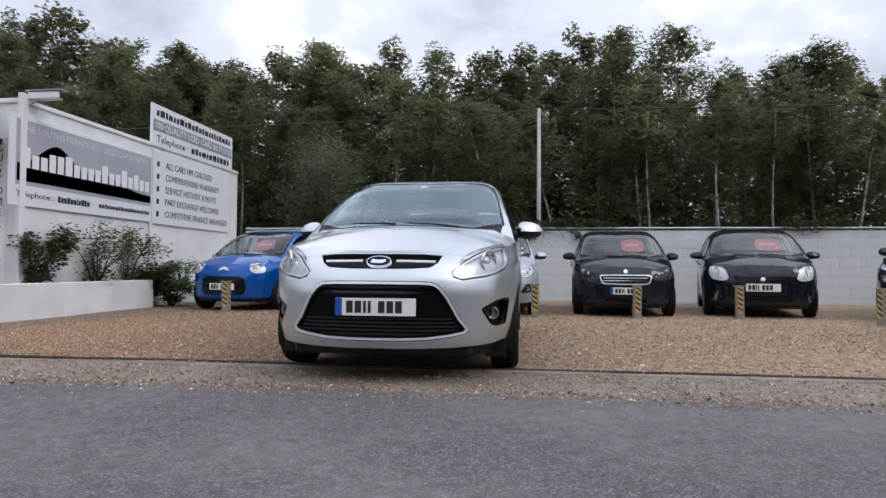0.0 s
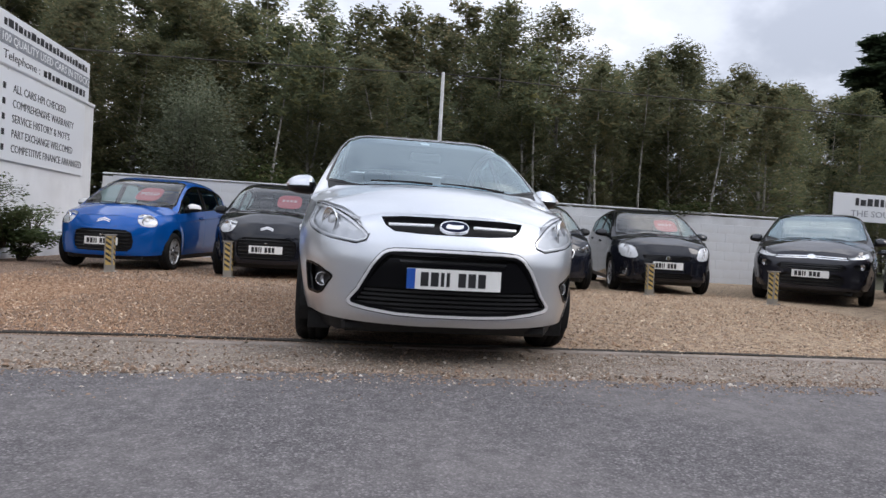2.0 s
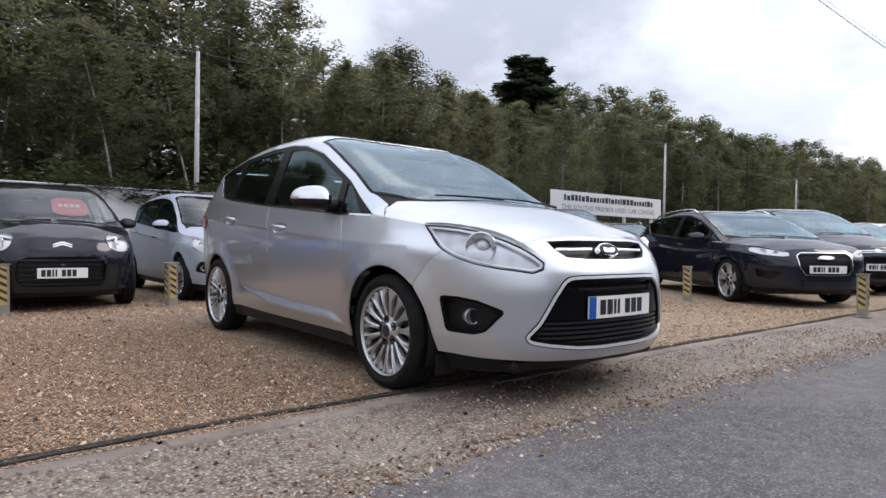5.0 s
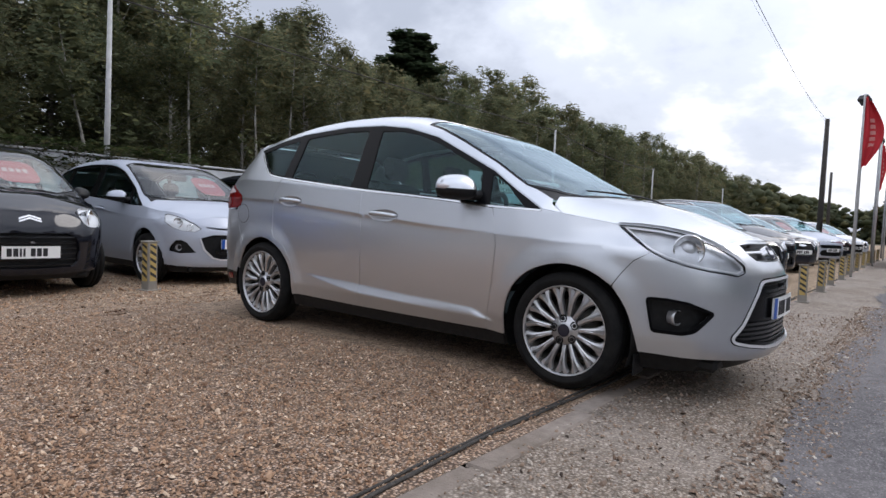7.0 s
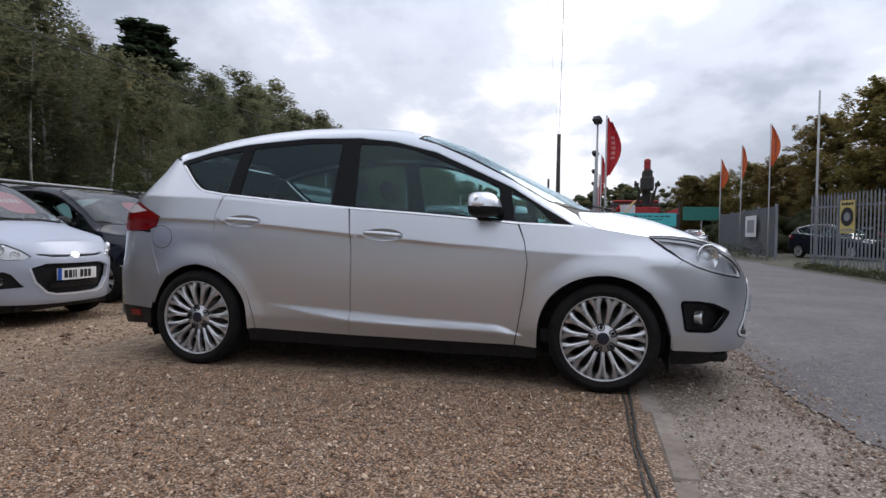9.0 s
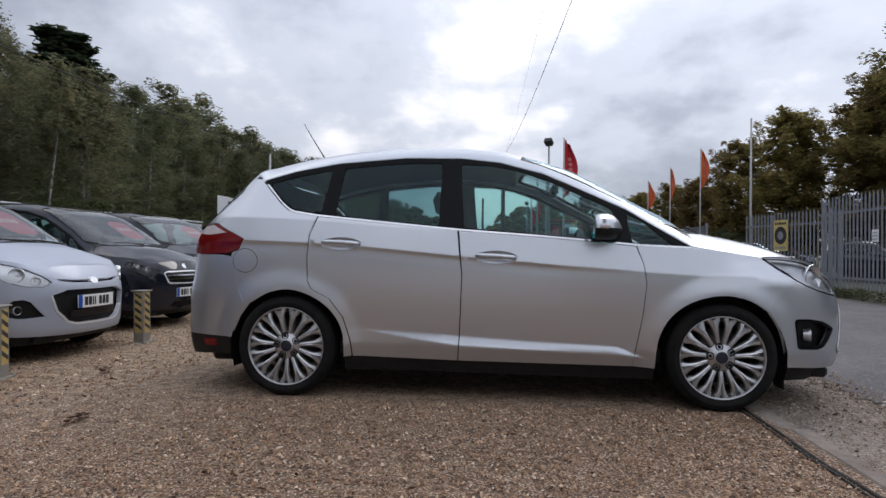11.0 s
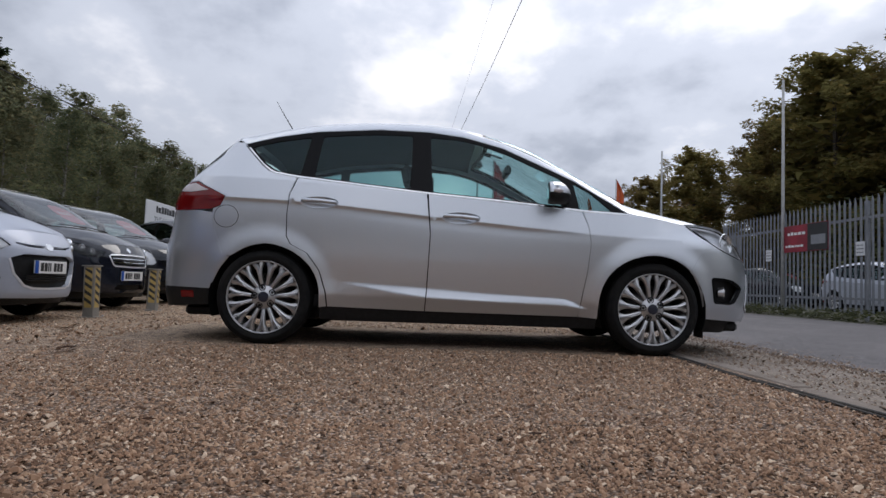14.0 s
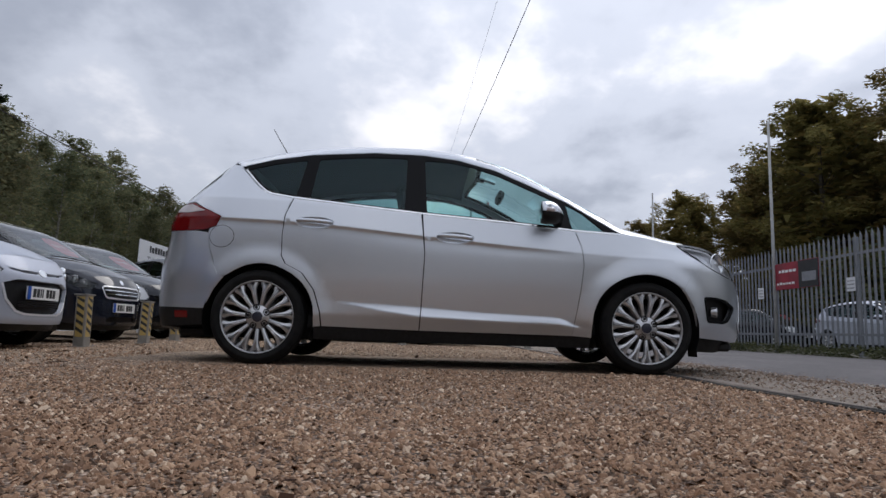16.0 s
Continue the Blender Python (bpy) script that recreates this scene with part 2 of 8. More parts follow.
M_POST = varied("grey_bollard_steel", (0.22, 0.205, 0.18), (0.30, 0.28, 0.25), 12, 0.7, 0.2, 60, c3=(0.22, 0.17, 0.12), scale2=6, amount2=0.5)
M_YELLOW = varied("faded_yellow_tape", (0.46, 0.32, 0.09), (0.54, 0.39, 0.13), 20, 0.6, c3=(0.4, 0.3, 0.12), scale2=8, amount2=0.6)
M_TAPEBLACK = varied("black_tape", (0.015, 0.015, 0.015), (0.04, 0.038, 0.035), 20, 0.6)
M_FENCE = varied("grey_painted_palisade", (0.17, 0.185, 0.21), (0.25, 0.265, 0.29), 6, 0.6, 0.1, 40, c3=(0.28, 0.26, 0.25), scale2=2, amount2=0.4)
M_BARK = varied("pale_birch_bark", (0.20, 0.18, 0.15), (0.42, 0.40, 0.36), 9, 0.9, 0.5, 30, c3=(0.05, 0.045, 0.04), scale2=5, amount2=0.9)
M_BARKDARK = varied("dark_bark", (0.055, 0.045, 0.035), (0.10, 0.085, 0.065), 8, 0.95, 0.6, 30)


def leaf_mat(name, c1, c2, c3):
    """Leaves: tone by the leaf, some turning, with a little light through them."""
    m = mat(name, c1, 0.75)
    nt = m.node_tree
    N, L = nt.nodes.new, nt.links.new
    b = nt.nodes["Principled BSDF"]
    b.inputs["Specular IOR Level"].default_value = 0.15
    g = N("ShaderNodeNewGeometry")
    r = N("ShaderNodeValToRGB")
    r.color_ramp.elements[0].color = (*c1, 1)
    r.color_ramp.elements[1].color = (*c3, 1)
    q = r.color_ramp.elements.new(0.7); q.color = (*c2, 1)
    L(g.outputs["Random Per Island"], r.inputs[0])
    oi = N("ShaderNodeObjectInfo")
    mr = N("ShaderNodeMapRange"); mr.inputs[3].default_value, mr.inputs[4].default_value = 0.75, 1.25
    L(oi.outputs["Random"], mr.inputs[0])
    hs = N("ShaderNodeHueSaturation")
    turn = N("ShaderNodeMath"); turn.operation = "MULTIPLY_ADD"; turn.inputs[1].default_value, turn.inputs[2].default_value = 7.31, 0.0
    frac = N("ShaderNodeMath"); frac.operation = "FRACT"
    hue = N("ShaderNodeMapRange"); hue.inputs[3].default_value, hue.inputs[4].default_value = 0.478, 0.518
    L(oi.outputs["Random"], turn.inputs[0]); L(turn.outputs[0], frac.inputs[0]); L(frac.outputs[0], hue.inputs[0]); L(hue.outputs[0], hs.inputs["Hue"])
    L(mr.outputs[0], hs.inputs["Value"]); L(r.outputs[0], hs.inputs["Color"])
    L(hs.outputs[0], b.inputs["Base Color"])
    tr = N("ShaderNodeBsdfTranslucent")
    L(hs.outputs[0], tr.inputs["Color"])
    mx = N("ShaderNodeMixShader"); mx.inputs[0].default_value = 0.58
    out = nt.nodes["Material Output"]
    L(b.outputs[0], mx.inputs[1]); L(tr.outputs[0], mx.inputs[2]); L(mx.outputs[0], out.inputs[0])
    return m


M_BIRCH = leaf_mat("birch_leaves", (0.110, 0.126, 0.074), (0.172, 0.180, 0.100), (0.270, 0.235, 0.112))
M_PINE = leaf_mat("pine_needles", (0.040, 0.058, 0.032), (0.064, 0.086, 0.046), (0.095, 0.112, 0.06))
M_OAK = leaf_mat("oak_leaves", (0.150, 0.128, 0.050), (0.215, 0.170, 0.066), (0.32, 0.215, 0.080))
M_SALLOW = leaf_mat("willow_leaves", (0.150, 0.165, 0.110), (0.22, 0.235, 0.158), (0.31, 0.315, 0.22))
M_SHRUB = leaf_mat("shrub_leaves", (0.075, 0.092, 0.048), (0.120, 0.140, 0.070), (0.18, 0.19, 0.09))
M_WEED = leaf_mat("nettle_leaves", (0.085, 0.115, 0.05), (0.13, 0.165, 0.075), (0.20, 0.22, 0.11))
M_IVY = leaf_mat("ivy_leaves", (0.035, 0.055, 0.022), (0.07, 0.095, 0.035), (0.14, 0.13, 0.06))


# ---------- mesh helpers ----------
def link(name, bm, material, parent=None, label="", smooth=False):
    me = bpy.data.meshes.new(name)
    bm.to_mesh(me)
    bm.free()
    for mm in (material if isinstance(material, (list, tuple)) else [material]):
        me.materials.append(mm)
    if smooth:
        for p in me.polygons:
            p.use_smooth = True
    ob = new(name, me)
    if parent is not None:
        ob.parent = parent
    if label:
        ob["label"] = label
    return ob


def part(name, bm, material, parent, label="", smooth=False):
    return link(name, bm, material, parent, label, smooth)


def empty(name, m=None):
    ob = new(name)
    ob.empty_display_size = 0.2
    if m is not None:
        ob.matrix_basis = m
    return ob


def add_box(bm, x0, x1, y0, y1, z0, z1, bevel=0.0, m=None):
    r = bmesh.ops.create_cube(bm, size=1.0)
    vs = r["verts"]
    for v in vs:
        v.co = Vector(((x0 + x1) / 2 + v.co.x * (x1 - x0), (y0 + y1) / 2 + v.co.y * (y1 - y0), (z0 + z1) / 2 + v.co.z * (z1 - z0)))
    if bevel:
        es = list({e for v in vs for e in v.link_edges})
        vs = list({v for f in bmesh.ops.bevel(bm, geom=es, offset=bevel, segments=1, affect="EDGES", profile=0.5)["faces"] for v in f.verts} | {v for v in vs if v.is_valid})
    if m is not None:
        bmesh.ops.transform(bm, matrix=m, verts=[v for v in vs if v.is_valid])
    return bm


def box(x0, x1, y0, y1, z0, z1, bevel=0.0, m=None):
    return add_box(bmesh.new(), x0, x1, y0, y1, z0, z1, bevel, m)


def add_tube(bm, pts, radii, sides=8, cap=True):
    """A tapered tube along points."""
    rings = []
    pts = [Vector(p) for p in pts]
    for i, p in enumerate(pts):
        d = (pts[min(i + 1, len(pts) - 1)] - pts[max(i - 1, 0)]).normalized()
        a = d.orthogonal().normalized() if i == 0 else (a - a.dot(d) * d).normalized()
        b = d.cross(a)
        r = radii[i] if isinstance(radii, (list, tuple)) else radii
        rings.append([bm.verts.new(p + r * (math.cos(t) * a + math.sin(t) * b)) for t in [2 * math.pi * k / sides for k in range(sides)]])
    for q, w in zip(rings, rings[1:]):
        for k in range(sides):
            bm.faces.new((q[k], q[(k + 1) % sides], w[(k + 1) % sides], w[k]))
    if cap:
        bm.faces.new(rings[0][::-1])
        bm.faces.new(rings[-1])
    return bm


def tube(pts, radii, sides=8, cap=True):
    return add_tube(bmesh.new(), pts, radii, sides, cap)


def words(name, text, size, m, material, parent, width=None, extrude=0.002):
    """Lettering in the built-in font as a mesh, lying in its own xy plane, centred at m."""
    cu = bpy.data.curves.new(name, "FONT")
    cu.body, cu.size, cu.extrude = text, size, extrude
    cu.align_x, cu.align_y = "CENTER", "CENTER"
    cu.resolution_u = 2
    tmp = bpy.data.objects.new("tmp_text", cu)
    scene.collection.objects.link(tmp)
    dg = bpy.context.evaluated_depsgraph_get()
    me = bpy.data.meshes.new_from_object(tmp.evaluated_get(dg))
    bpy.data.objects.remove(tmp)
    xs = [v.co.x for v in me.vertices]
    k = width / (max(xs) - min(xs)) if width and xs else 1.0
    # letters are the loose islands; a wide gap between them parts two words
    root = list(range(len(xs)))

    def find(a):
        while root[a] != a:
            root[a] = root[root[a]]
            a = root[a]
        return a

    for e in me.edges:
        root[find(e.vertices[0])] = find(e.vertices[1])
    span = {}
    for a, x in enumerate(xs):
        r = find(a)
        lo, hi = span.get(r, (x, x))
        span[r] = (min(lo, x), max(hi, x))
    word_of, end, n = {}, None, -1
    for r in sorted(span, key=lambda q: span[q][0]):
        if end is None or span[r][0] - end > size * .16:
            n += 1
        word_of[r] = n
        end = max(span[r][1], end if end is not None else -1e9)
    made = None
    for w in range(n + 1):
        ids = [a for a in range(len(xs)) if word_of[find(a)] == w]
        at = {a: q for q, a in enumerate(ids)}
        faces = [[at[v] for v in p.vertices] for p in me.polygons if p.vertices[0] in at]
        part_me = bpy.data.meshes.new(name)
        part_me.from_pydata([m @ Vector((me.vertices[a].co.x * k, me.vertices[a].co.y, me.vertices[a].co.z)) for a in ids], [], faces)
        part_me.materials.append(material)
        made = new(name, part_me)
        made.parent = parent
    bpy.data.meshes.remove(me)
    return made


def bars(bm, x0, x1, z0, z1, count, seed, m, depth=0.003):
    """A line of writing that cannot be given, as plain bars from x0 to x1."""
    rnd = random.Random(seed)
    w = [rnd.uniform(0.6, 1.4) for _ in range(count)]
    total = sum(w) + 0.35 * (count - 1)
    x = x0
    for a in w:
        d = a / total * (x1 - x0)
        add_box(bm, x, x + d, -depth, 0, z0, z1 - (z1 - z0) * rnd.choice((0, .16, .2)), 0, m)
        x += d + 0.35 / total * (x1 - x0)
    return bm


# ---------- ground ----------
KERB_Y, ROAD_Y, ROAD_FAR = -1.50, -2.43, -7.1


def sheet(name, x0, x1, y0, y1, z, nx, ny, material, label, category, wob=0.0, edge=0.0, seed=1):
    bm = bmesh.new()
    vs = []
    xs = nx if isinstance(nx, list) else [x0 + (x1 - x0) * i / nx for i in range(nx + 1)]
    nx = len(xs) - 1
    for j in range(ny + 1):
        row = []
        for i in range(nx + 1):
            x, y = xs[i], y0 + (y1 - y0) * j / ny
            h = wob * noise.noise((x * 0.7 + seed, y * 0.7, 0)) if wob else 0
            if edge and j in (0, ny):
                y += edge * sum(a * noise.noise((x * f, j * 3.1 + seed, f)) for f, a in ((0.6, 0.9), (2.3, 0.6), (7.0, 0.5), (17.0, 0.35)))
            row.append(bm.verts.new((x, y, z + h)))
        vs.append(row)
    for j in range(ny):
        for i in range(nx):
            bm.faces.new((vs[j][i], vs[j][i + 1], vs[j + 1][i + 1], vs[j + 1][i]))
    ob = link(name, bm, material)
    return tagged(ob, label, category, kind="structure")


sheet("ground", -900, 900, -900, 900, -0.06, 60, 60, M_SOIL, "dark woodland and field soil reaching the horizon", "ground")
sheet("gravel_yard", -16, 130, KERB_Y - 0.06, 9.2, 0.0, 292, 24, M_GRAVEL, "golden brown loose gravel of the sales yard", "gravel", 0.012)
sheet("verge", -40, 90, ROAD_Y - 0.5, KERB_Y - 0.09, -0.002, 260, 3, M_VERGE, "worn stony verge between kerb and road", "verge", 0.006)
sheet("road", -120, 260, ROAD_FAR, ROAD_Y, 0.006, [-120 + 1.0 * k for k in range(114)] + [-6 + 0.04 * k for k in range(400)] + [10 + 0.25 * k for k in range(200)] + [60 + 2.0 * k for k in range(101)], 3, M_ROAD, "worn grey asphalt road with a ragged edge", "road", 0.0, 0.14)
sheet("far_verge", -40, 90, -40, ROAD_FAR + 0.02, 0.0, 130, 30, M_FARGROUND, "stony yard ground beyond the road", "ground", 0.02)

# ---------- kerb ----------
def kerb_line():
    base = None
    rnd = random.Random(5)
    x = -14.0
    kerb = tagged(empty("kerb"), "long weathered concrete edging strip flush with the gravel", "kerb", kind="structure")
    while x < 46:
        l = 0.915 if x < 16 else 3.6
        dy = rnd.uniform(-0.008, 0.008) - 0.05 * min(1, max(0, (-0.9 - x) / 1.2))
        part("kerb_stone", box(x + 0.004, x + l - 0.004, KERB_Y - 0.115 + dy, KERB_Y + dy, -0.10, 0.005 + rnd.uniform(-0.006, 0.003), 0.012), M_KERB, kerb)
        x += l
    return kerb


kerb_line()
for dy, r, sd, n in ((0.016, 0.0085, 1, 330), (0.050, 0.0065, 7, 210)):
    pts = []
    for i in range(n):
        x = -9 + 0.08 * i
        bow = 0.06 * math.exp(-((x + 1.9) / 0.7) ** 2) - 0.05 * min(1, max(0, (-0.9 - x) / 1.2))
        pts.append((x, KERB_Y + dy + bow + 0.022 * noise.noise((i * 0.06, sd, 0)) + 0.008 * noise.noise((i * 0.3, sd, 2)), 0.007 + 0.008 * noise.noise((i * 0.09, sd, 5))))
    tagged(link("cable", tube(pts, r, 6), M_ROPE, smooth=True), "dusty black cable lying in the gravel along the kerb", "cable")


# ---------- back wall of painted blocks ----------
WALL_Y = 8.75


def back_wall():
    wall = tagged(link("wall_back", box(-6.0, 12.4, WALL_Y + 0.012, WALL_Y + 0.2, -0.1, 1.66), M_BLOCK), "white painted concrete block boundary wall", "wall", kind="structure")
    rnd = random.Random(3)
    meshes = []
    for k in range(6):
        bm = box(-0.223, 0.223, -0.005 - 0.0006 * k, 0.02, -0.1095, 0.1095, 0.003)
        me = bpy.data.meshes.new("block"); bm.to_mesh(me); bm.free(); me.materials.append(M_BLOCK)
        meshes.append(me)
    n = 0
    for c in range(8):
        x = -5.9 + (0.225 if c % 2 else 0)
        while x < 12.3 and n < 298:
            ob = new("block", rnd.choice(meshes))
            ob.parent = wall
            ob.location = (x + 0.11, WALL_Y + 0.012, 0.02 + c * 0.2225)
            x += 0.45
            n += 1
    part("coping", box(-6.0, 12.4, WALL_Y - 0.02, WALL_Y + 0.22, 1.70, 1.735, 0.01), M_BLOCK, wall)
    return wall


# ---------- sales office ----------
OX, OY0, OY1, OZ = -6.22, 1.9, 8.7, 3.10


M_GLOSSDARK = mat("dark_shop_glass", (0.012, 0.014, 0.016), 0.08)
M_REDPANEL = varied("red_paper", (0.30, 0.02, 0.02), (0.38, 0.04, 0.03), 8, 0.6)


def office():
    b = tagged(empty("sales_office", pose(OX, OY0, 0)), "single-storey white rendered sales office with flat roof", "building")
    part("wall", box(-6.0, 0.0, 0.0, OY1 - OY0, -0.1, OZ - 0.02), M_RENDER, b)
    part("roof", box(-6.05, 0.03, -0.03, OY1 - OY0, OZ - 0.02, OZ + 0.05, 0.01), M_RENDER, b)
    part("drainpipe", tube([(0.05, 3.10, 0.0), (0.05, 3.10, 1.6)], 0.035, 10), M_RENDER, b)
    part("corner_post", box(-0.02, 0.06, -0.05, 0.06, 0, OZ + 0.12, 0.008), M_RENDER, b)
    # shop front on the road side: fascia, dark glazing, sill
    part("fascia", box(-4.4, -0.42, -0.85, 0.0, OZ - 0.36, OZ + 0.06, 0.015), M_RENDER, b, "white boxed-out fascia over the shop front")
    glz = part("shop_window", box(-4.3, -0.66, -0.03, -0.006, 0.35, OZ - 0.38, 0.004), M_GLOSSDARK, b, "dark glazed shop front")
    for z in (0.35, 1.02, OZ - 0.43):
        part("window_bar", box(-4.3, -0.66, -0.05, -0.031, z, z + 0.04, 0.004), M_GALV, glz)
    part("notice", box(-1.05, -0.80, -0.040, -0.031, 2.05, 2.35, 0.002), M_REDPANEL, glz, "red paper notice behind the glass")
    return b


def hanging_basket():
    h = tagged(empty("hanging_basket", pose(OX - 0.36, OY0 - 0.22, 2.14)), "empty conical wicker hanging basket on a bracket", "basket")
    bm = bmesh.new()
    for k in range(9):
        r = 0.02 + 0.022 * k
        add_tube(bm, [(r * math.cos(a), r * math.sin(a), 0.048 * k) for a in [2 * math.pi * i / 20 for i in range(21)]], 0.016, 6, False)
    part("wicker", bm, M_BARKDARK, h, smooth=True)
    part("bracket", tube([(0.0, 0.0, 0.75), (0.02, 0.18, 0.80), (0.02, 0.215, 0.70)], 0.009, 6), M_BLACK, h)
    for k in range(3):
        a = 2.1 * k
        part("chain", tube([(0.19 * math.cos(a), 0.19 * math.sin(a), 0.39), (0, 0, 0.75)], 0.004, 5), M_BLACK, h)
    return h


def side(y, z, x=OX):
    """Lies on the office's long face: local x runs along +y, local y up."""
    return Matrix(((0, 0, 1, x), (1, 0, 0, y), (0, 1, 0, z), (0, 0, 0, 1)))




def sign_on_wall(name, y0, y1, z0, z1, label, x=OX + 0.0):
    s = tagged(empty(name, pose(x, y0, z0)), label, "sign")
    w, h = y1 - y0, z1 - z0
    part("panel", box(0.004, 0.04, 0, w, 0, h, 0.004), M_PANEL, s)
    return s, w, h


def wl(u, v, d=0.042):
    return Matrix(((0, 0, 1, d), (1, 0, 0, u), (0, 1, 0, v), (0, 0, 0, 1)))


def wbars(s, u0, u1, v0, v1, n, seed, material, name="lettering"):
    bm = bmesh.new()
    bars(bm, u0, u1, v0, v1, n, seed, Matrix(((0, -1, 0, 0.042), (1, 0, 0, 0), (0, 0, 1, 0), (0, 0, 0, 1))))
    return part(name, bm, material, s)


def office_signs():
    s, w, h = sign_on_wall("name_sign", 1.68, 5.02, 1.60, 2.89, "grey and white sales sign with a dark hill shape")
    part("print_field", box(0.0405, 0.043, 0.10, w - 0.03, 0.30, h - 0.05), M_PANELGREY, s)
    bm = bmesh.new()
    n = 30
    top = [(0.12 + (w - .17) * i / n, 0.54 + 0.40 * math.exp(-((i / n - 0.24) / 0.14) ** 2) + 0.17 * math.exp(-((i / n - 0.60) / 0.16) ** 2) - 0.10 * (i / n - .5)) for i in range(n + 1)]
    vs = [bm.verts.new((0.0465, u, v)) for u, v in [(0.12, 0.36), (w - .05, 0.36)] + top[::-1]]
    f = bm.faces.new(vs)
    bmesh.ops.solidify(bm, geom=[f], thickness=0.002)
    part("hill_shape", bm, M_BLACK, s)
    words("slogan", "THE SOUTHS FRIENDLIEST USED CAR CENTRE", 0.14, wl(w / 2, 1.12, 0.045), M_PALEGREY, s, w - .35)
    # the name, as one plain bar for each letter
    u = .20
    for k in range(18):
        tall = k in (0, 5, 10, 13)
        wd = .150 if tall else .130
        hgt = .30 if tall else .27 if k in (3, 4, 15) else .20
        m_ = Matrix(((0, -1, 0, 0.049), (1, 0, 0, 0), (0, 0, 1, 0), (0, 0, 0, 1)))
        part("name_bar", box(u, u + wd, -0.003, 0, 0.555, 0.555 + hgt, 0, m_), M_WHITE, s)
        u += wd + .036
    words("phone_word", "Telephone :", 0.12, wl(0.48, 0.17), M_BLACK, s, 0.72)
    wbars(s, 0.92, 1.62, 0.12, 0.215, 11, 5, M_BLACK)
    wbars(s, 1.85, w - .08, 0.13, 0.20, 22, 6, M_BLACK)
    s, w, h = sign_on_wall("services_sign", 5.06, 8.18, 1.58, 3.02, "white sales sign listing five services")
    for i, t in enumerate(["ALL CARS HPI CHECKED", "COMPREHENSIVE WARRANTY", "SERVICE HISTORY & MOT'S", "PART EXCHANGE WELCOMED", "COMPETITIVE FINANCE ARRANGED"]):
        v = 1.18 - i * 0.245
        width = (1.85, 2.2, 2.05, 2.2, 2.62)[i]
        words("line", t, 0.19, wl(0.42 + width / 2, v), M_BLACK, s, width)
        part("bullet", box(0.041, 0.044, 0.12, 0.20, v - 0.05, v + 0.05), M_BLACK, s)
    s, w, h = sign_on_wall("roof_sign", 4.98, 8.32, 3.10, 3.92, "white sign board raised above the roof edge", OX)
    part("print_band", box(0.0405, 0.043, 0.05, w - 0.05, 0.30, 0.52), M_MIDGREY, s)
    words("stock_line", "100 QUALITY USED CARS IN STOCK", 0.19, wl(w / 2, 0.41, 0.045), M_WHITE, s, w - 0.2)
    wbars(s, 0.15, w - 0.15, 0.60, 0.73, 22, 8, M_BLACK)
    words("phone_word", "Telephone :", 0.2, wl(0.75, 0.15), M_BLACK, s, 1.15)
    wbars(s, 1.45, w - 0.2, 0.09, 0.22, 11, 9, M_BLACK)
    for u in (0.4, w - 0.4):
        part("strut", box(-0.05, 0.0, u - 0.02, u + 0.02, -0.1, h - 0.1), M_GALV, s)
    # upright board on the road-facing end
    p = tagged(empty("parking_sign", pose(OX - 0.33, OY0, 0.02)), "narrow upright white parking sign with black letters", "sign")
    part("panel", box(-0.12, 0.14, -0.012, -0.004, 0.0, 2.58, 0.003), M_RENDER, p)
    for i, ch in enumerate("CUSTOMER PARKING"):
        if ch != " ":
            words("letter", ch, 0.17, Matrix(((1, 0, 0, 0.02), (0, 0, -1, -0.014), (0, 1, 0, 2.42 - i * 0.157), (0, 0, 0, 1))), M_BLACK, p)


def security_camera():
    c = tagged(empty("security_camera", pose(OX + 0.06, OY0 + 0.08, OZ - 0.03)), "white housed security camera on a roof bracket", "camera")
    part("bracket", tube([(0, 0, 0), (0.05, 0.03, 0.06), (0.16, 0.06, 0.10)], 0.02, 8), M_GALV, c)
    part("housing", box(-0.05, 0.45, 0.0, 0.12, 0.08, 0.20, 0.02), M_PANEL, c)
    part("sunshield", box(-0.08, 0.50, -0.015, 0.135, 0.205, 0.22, 0.005), M_GALV, c)
    part("lens_window", box(0.45, 0.455, 0.02, 0.10, 0.10, 0.18), M_BLACK, c)


# ---------- planter ----------
PX = -5.80


def planter():
    p = tagged(empty("planter", pose(PX, 0, 0)), "long low white rendered planter wall beside the office", "planter")
    part("front_wall", box(-0.14, 0, -0.6, 4.55, -0.1, 0.50, 0.012), M_RENDER, p)
    part("end_wall", box(-0.42, -0.14, 4.43, 4.55, -0.1, 0.48, 0.012), M_RENDER, p)
    part("low_wall", box(-0.34, -0.22, 4.56, 8.6, -0.1, 0.46, 0.012), M_BLOCK, p)
    part("soil", box(-0.42, -0.14, -0.6, 4.42, 0.0, 0.42), M_SOIL, p)
    return p


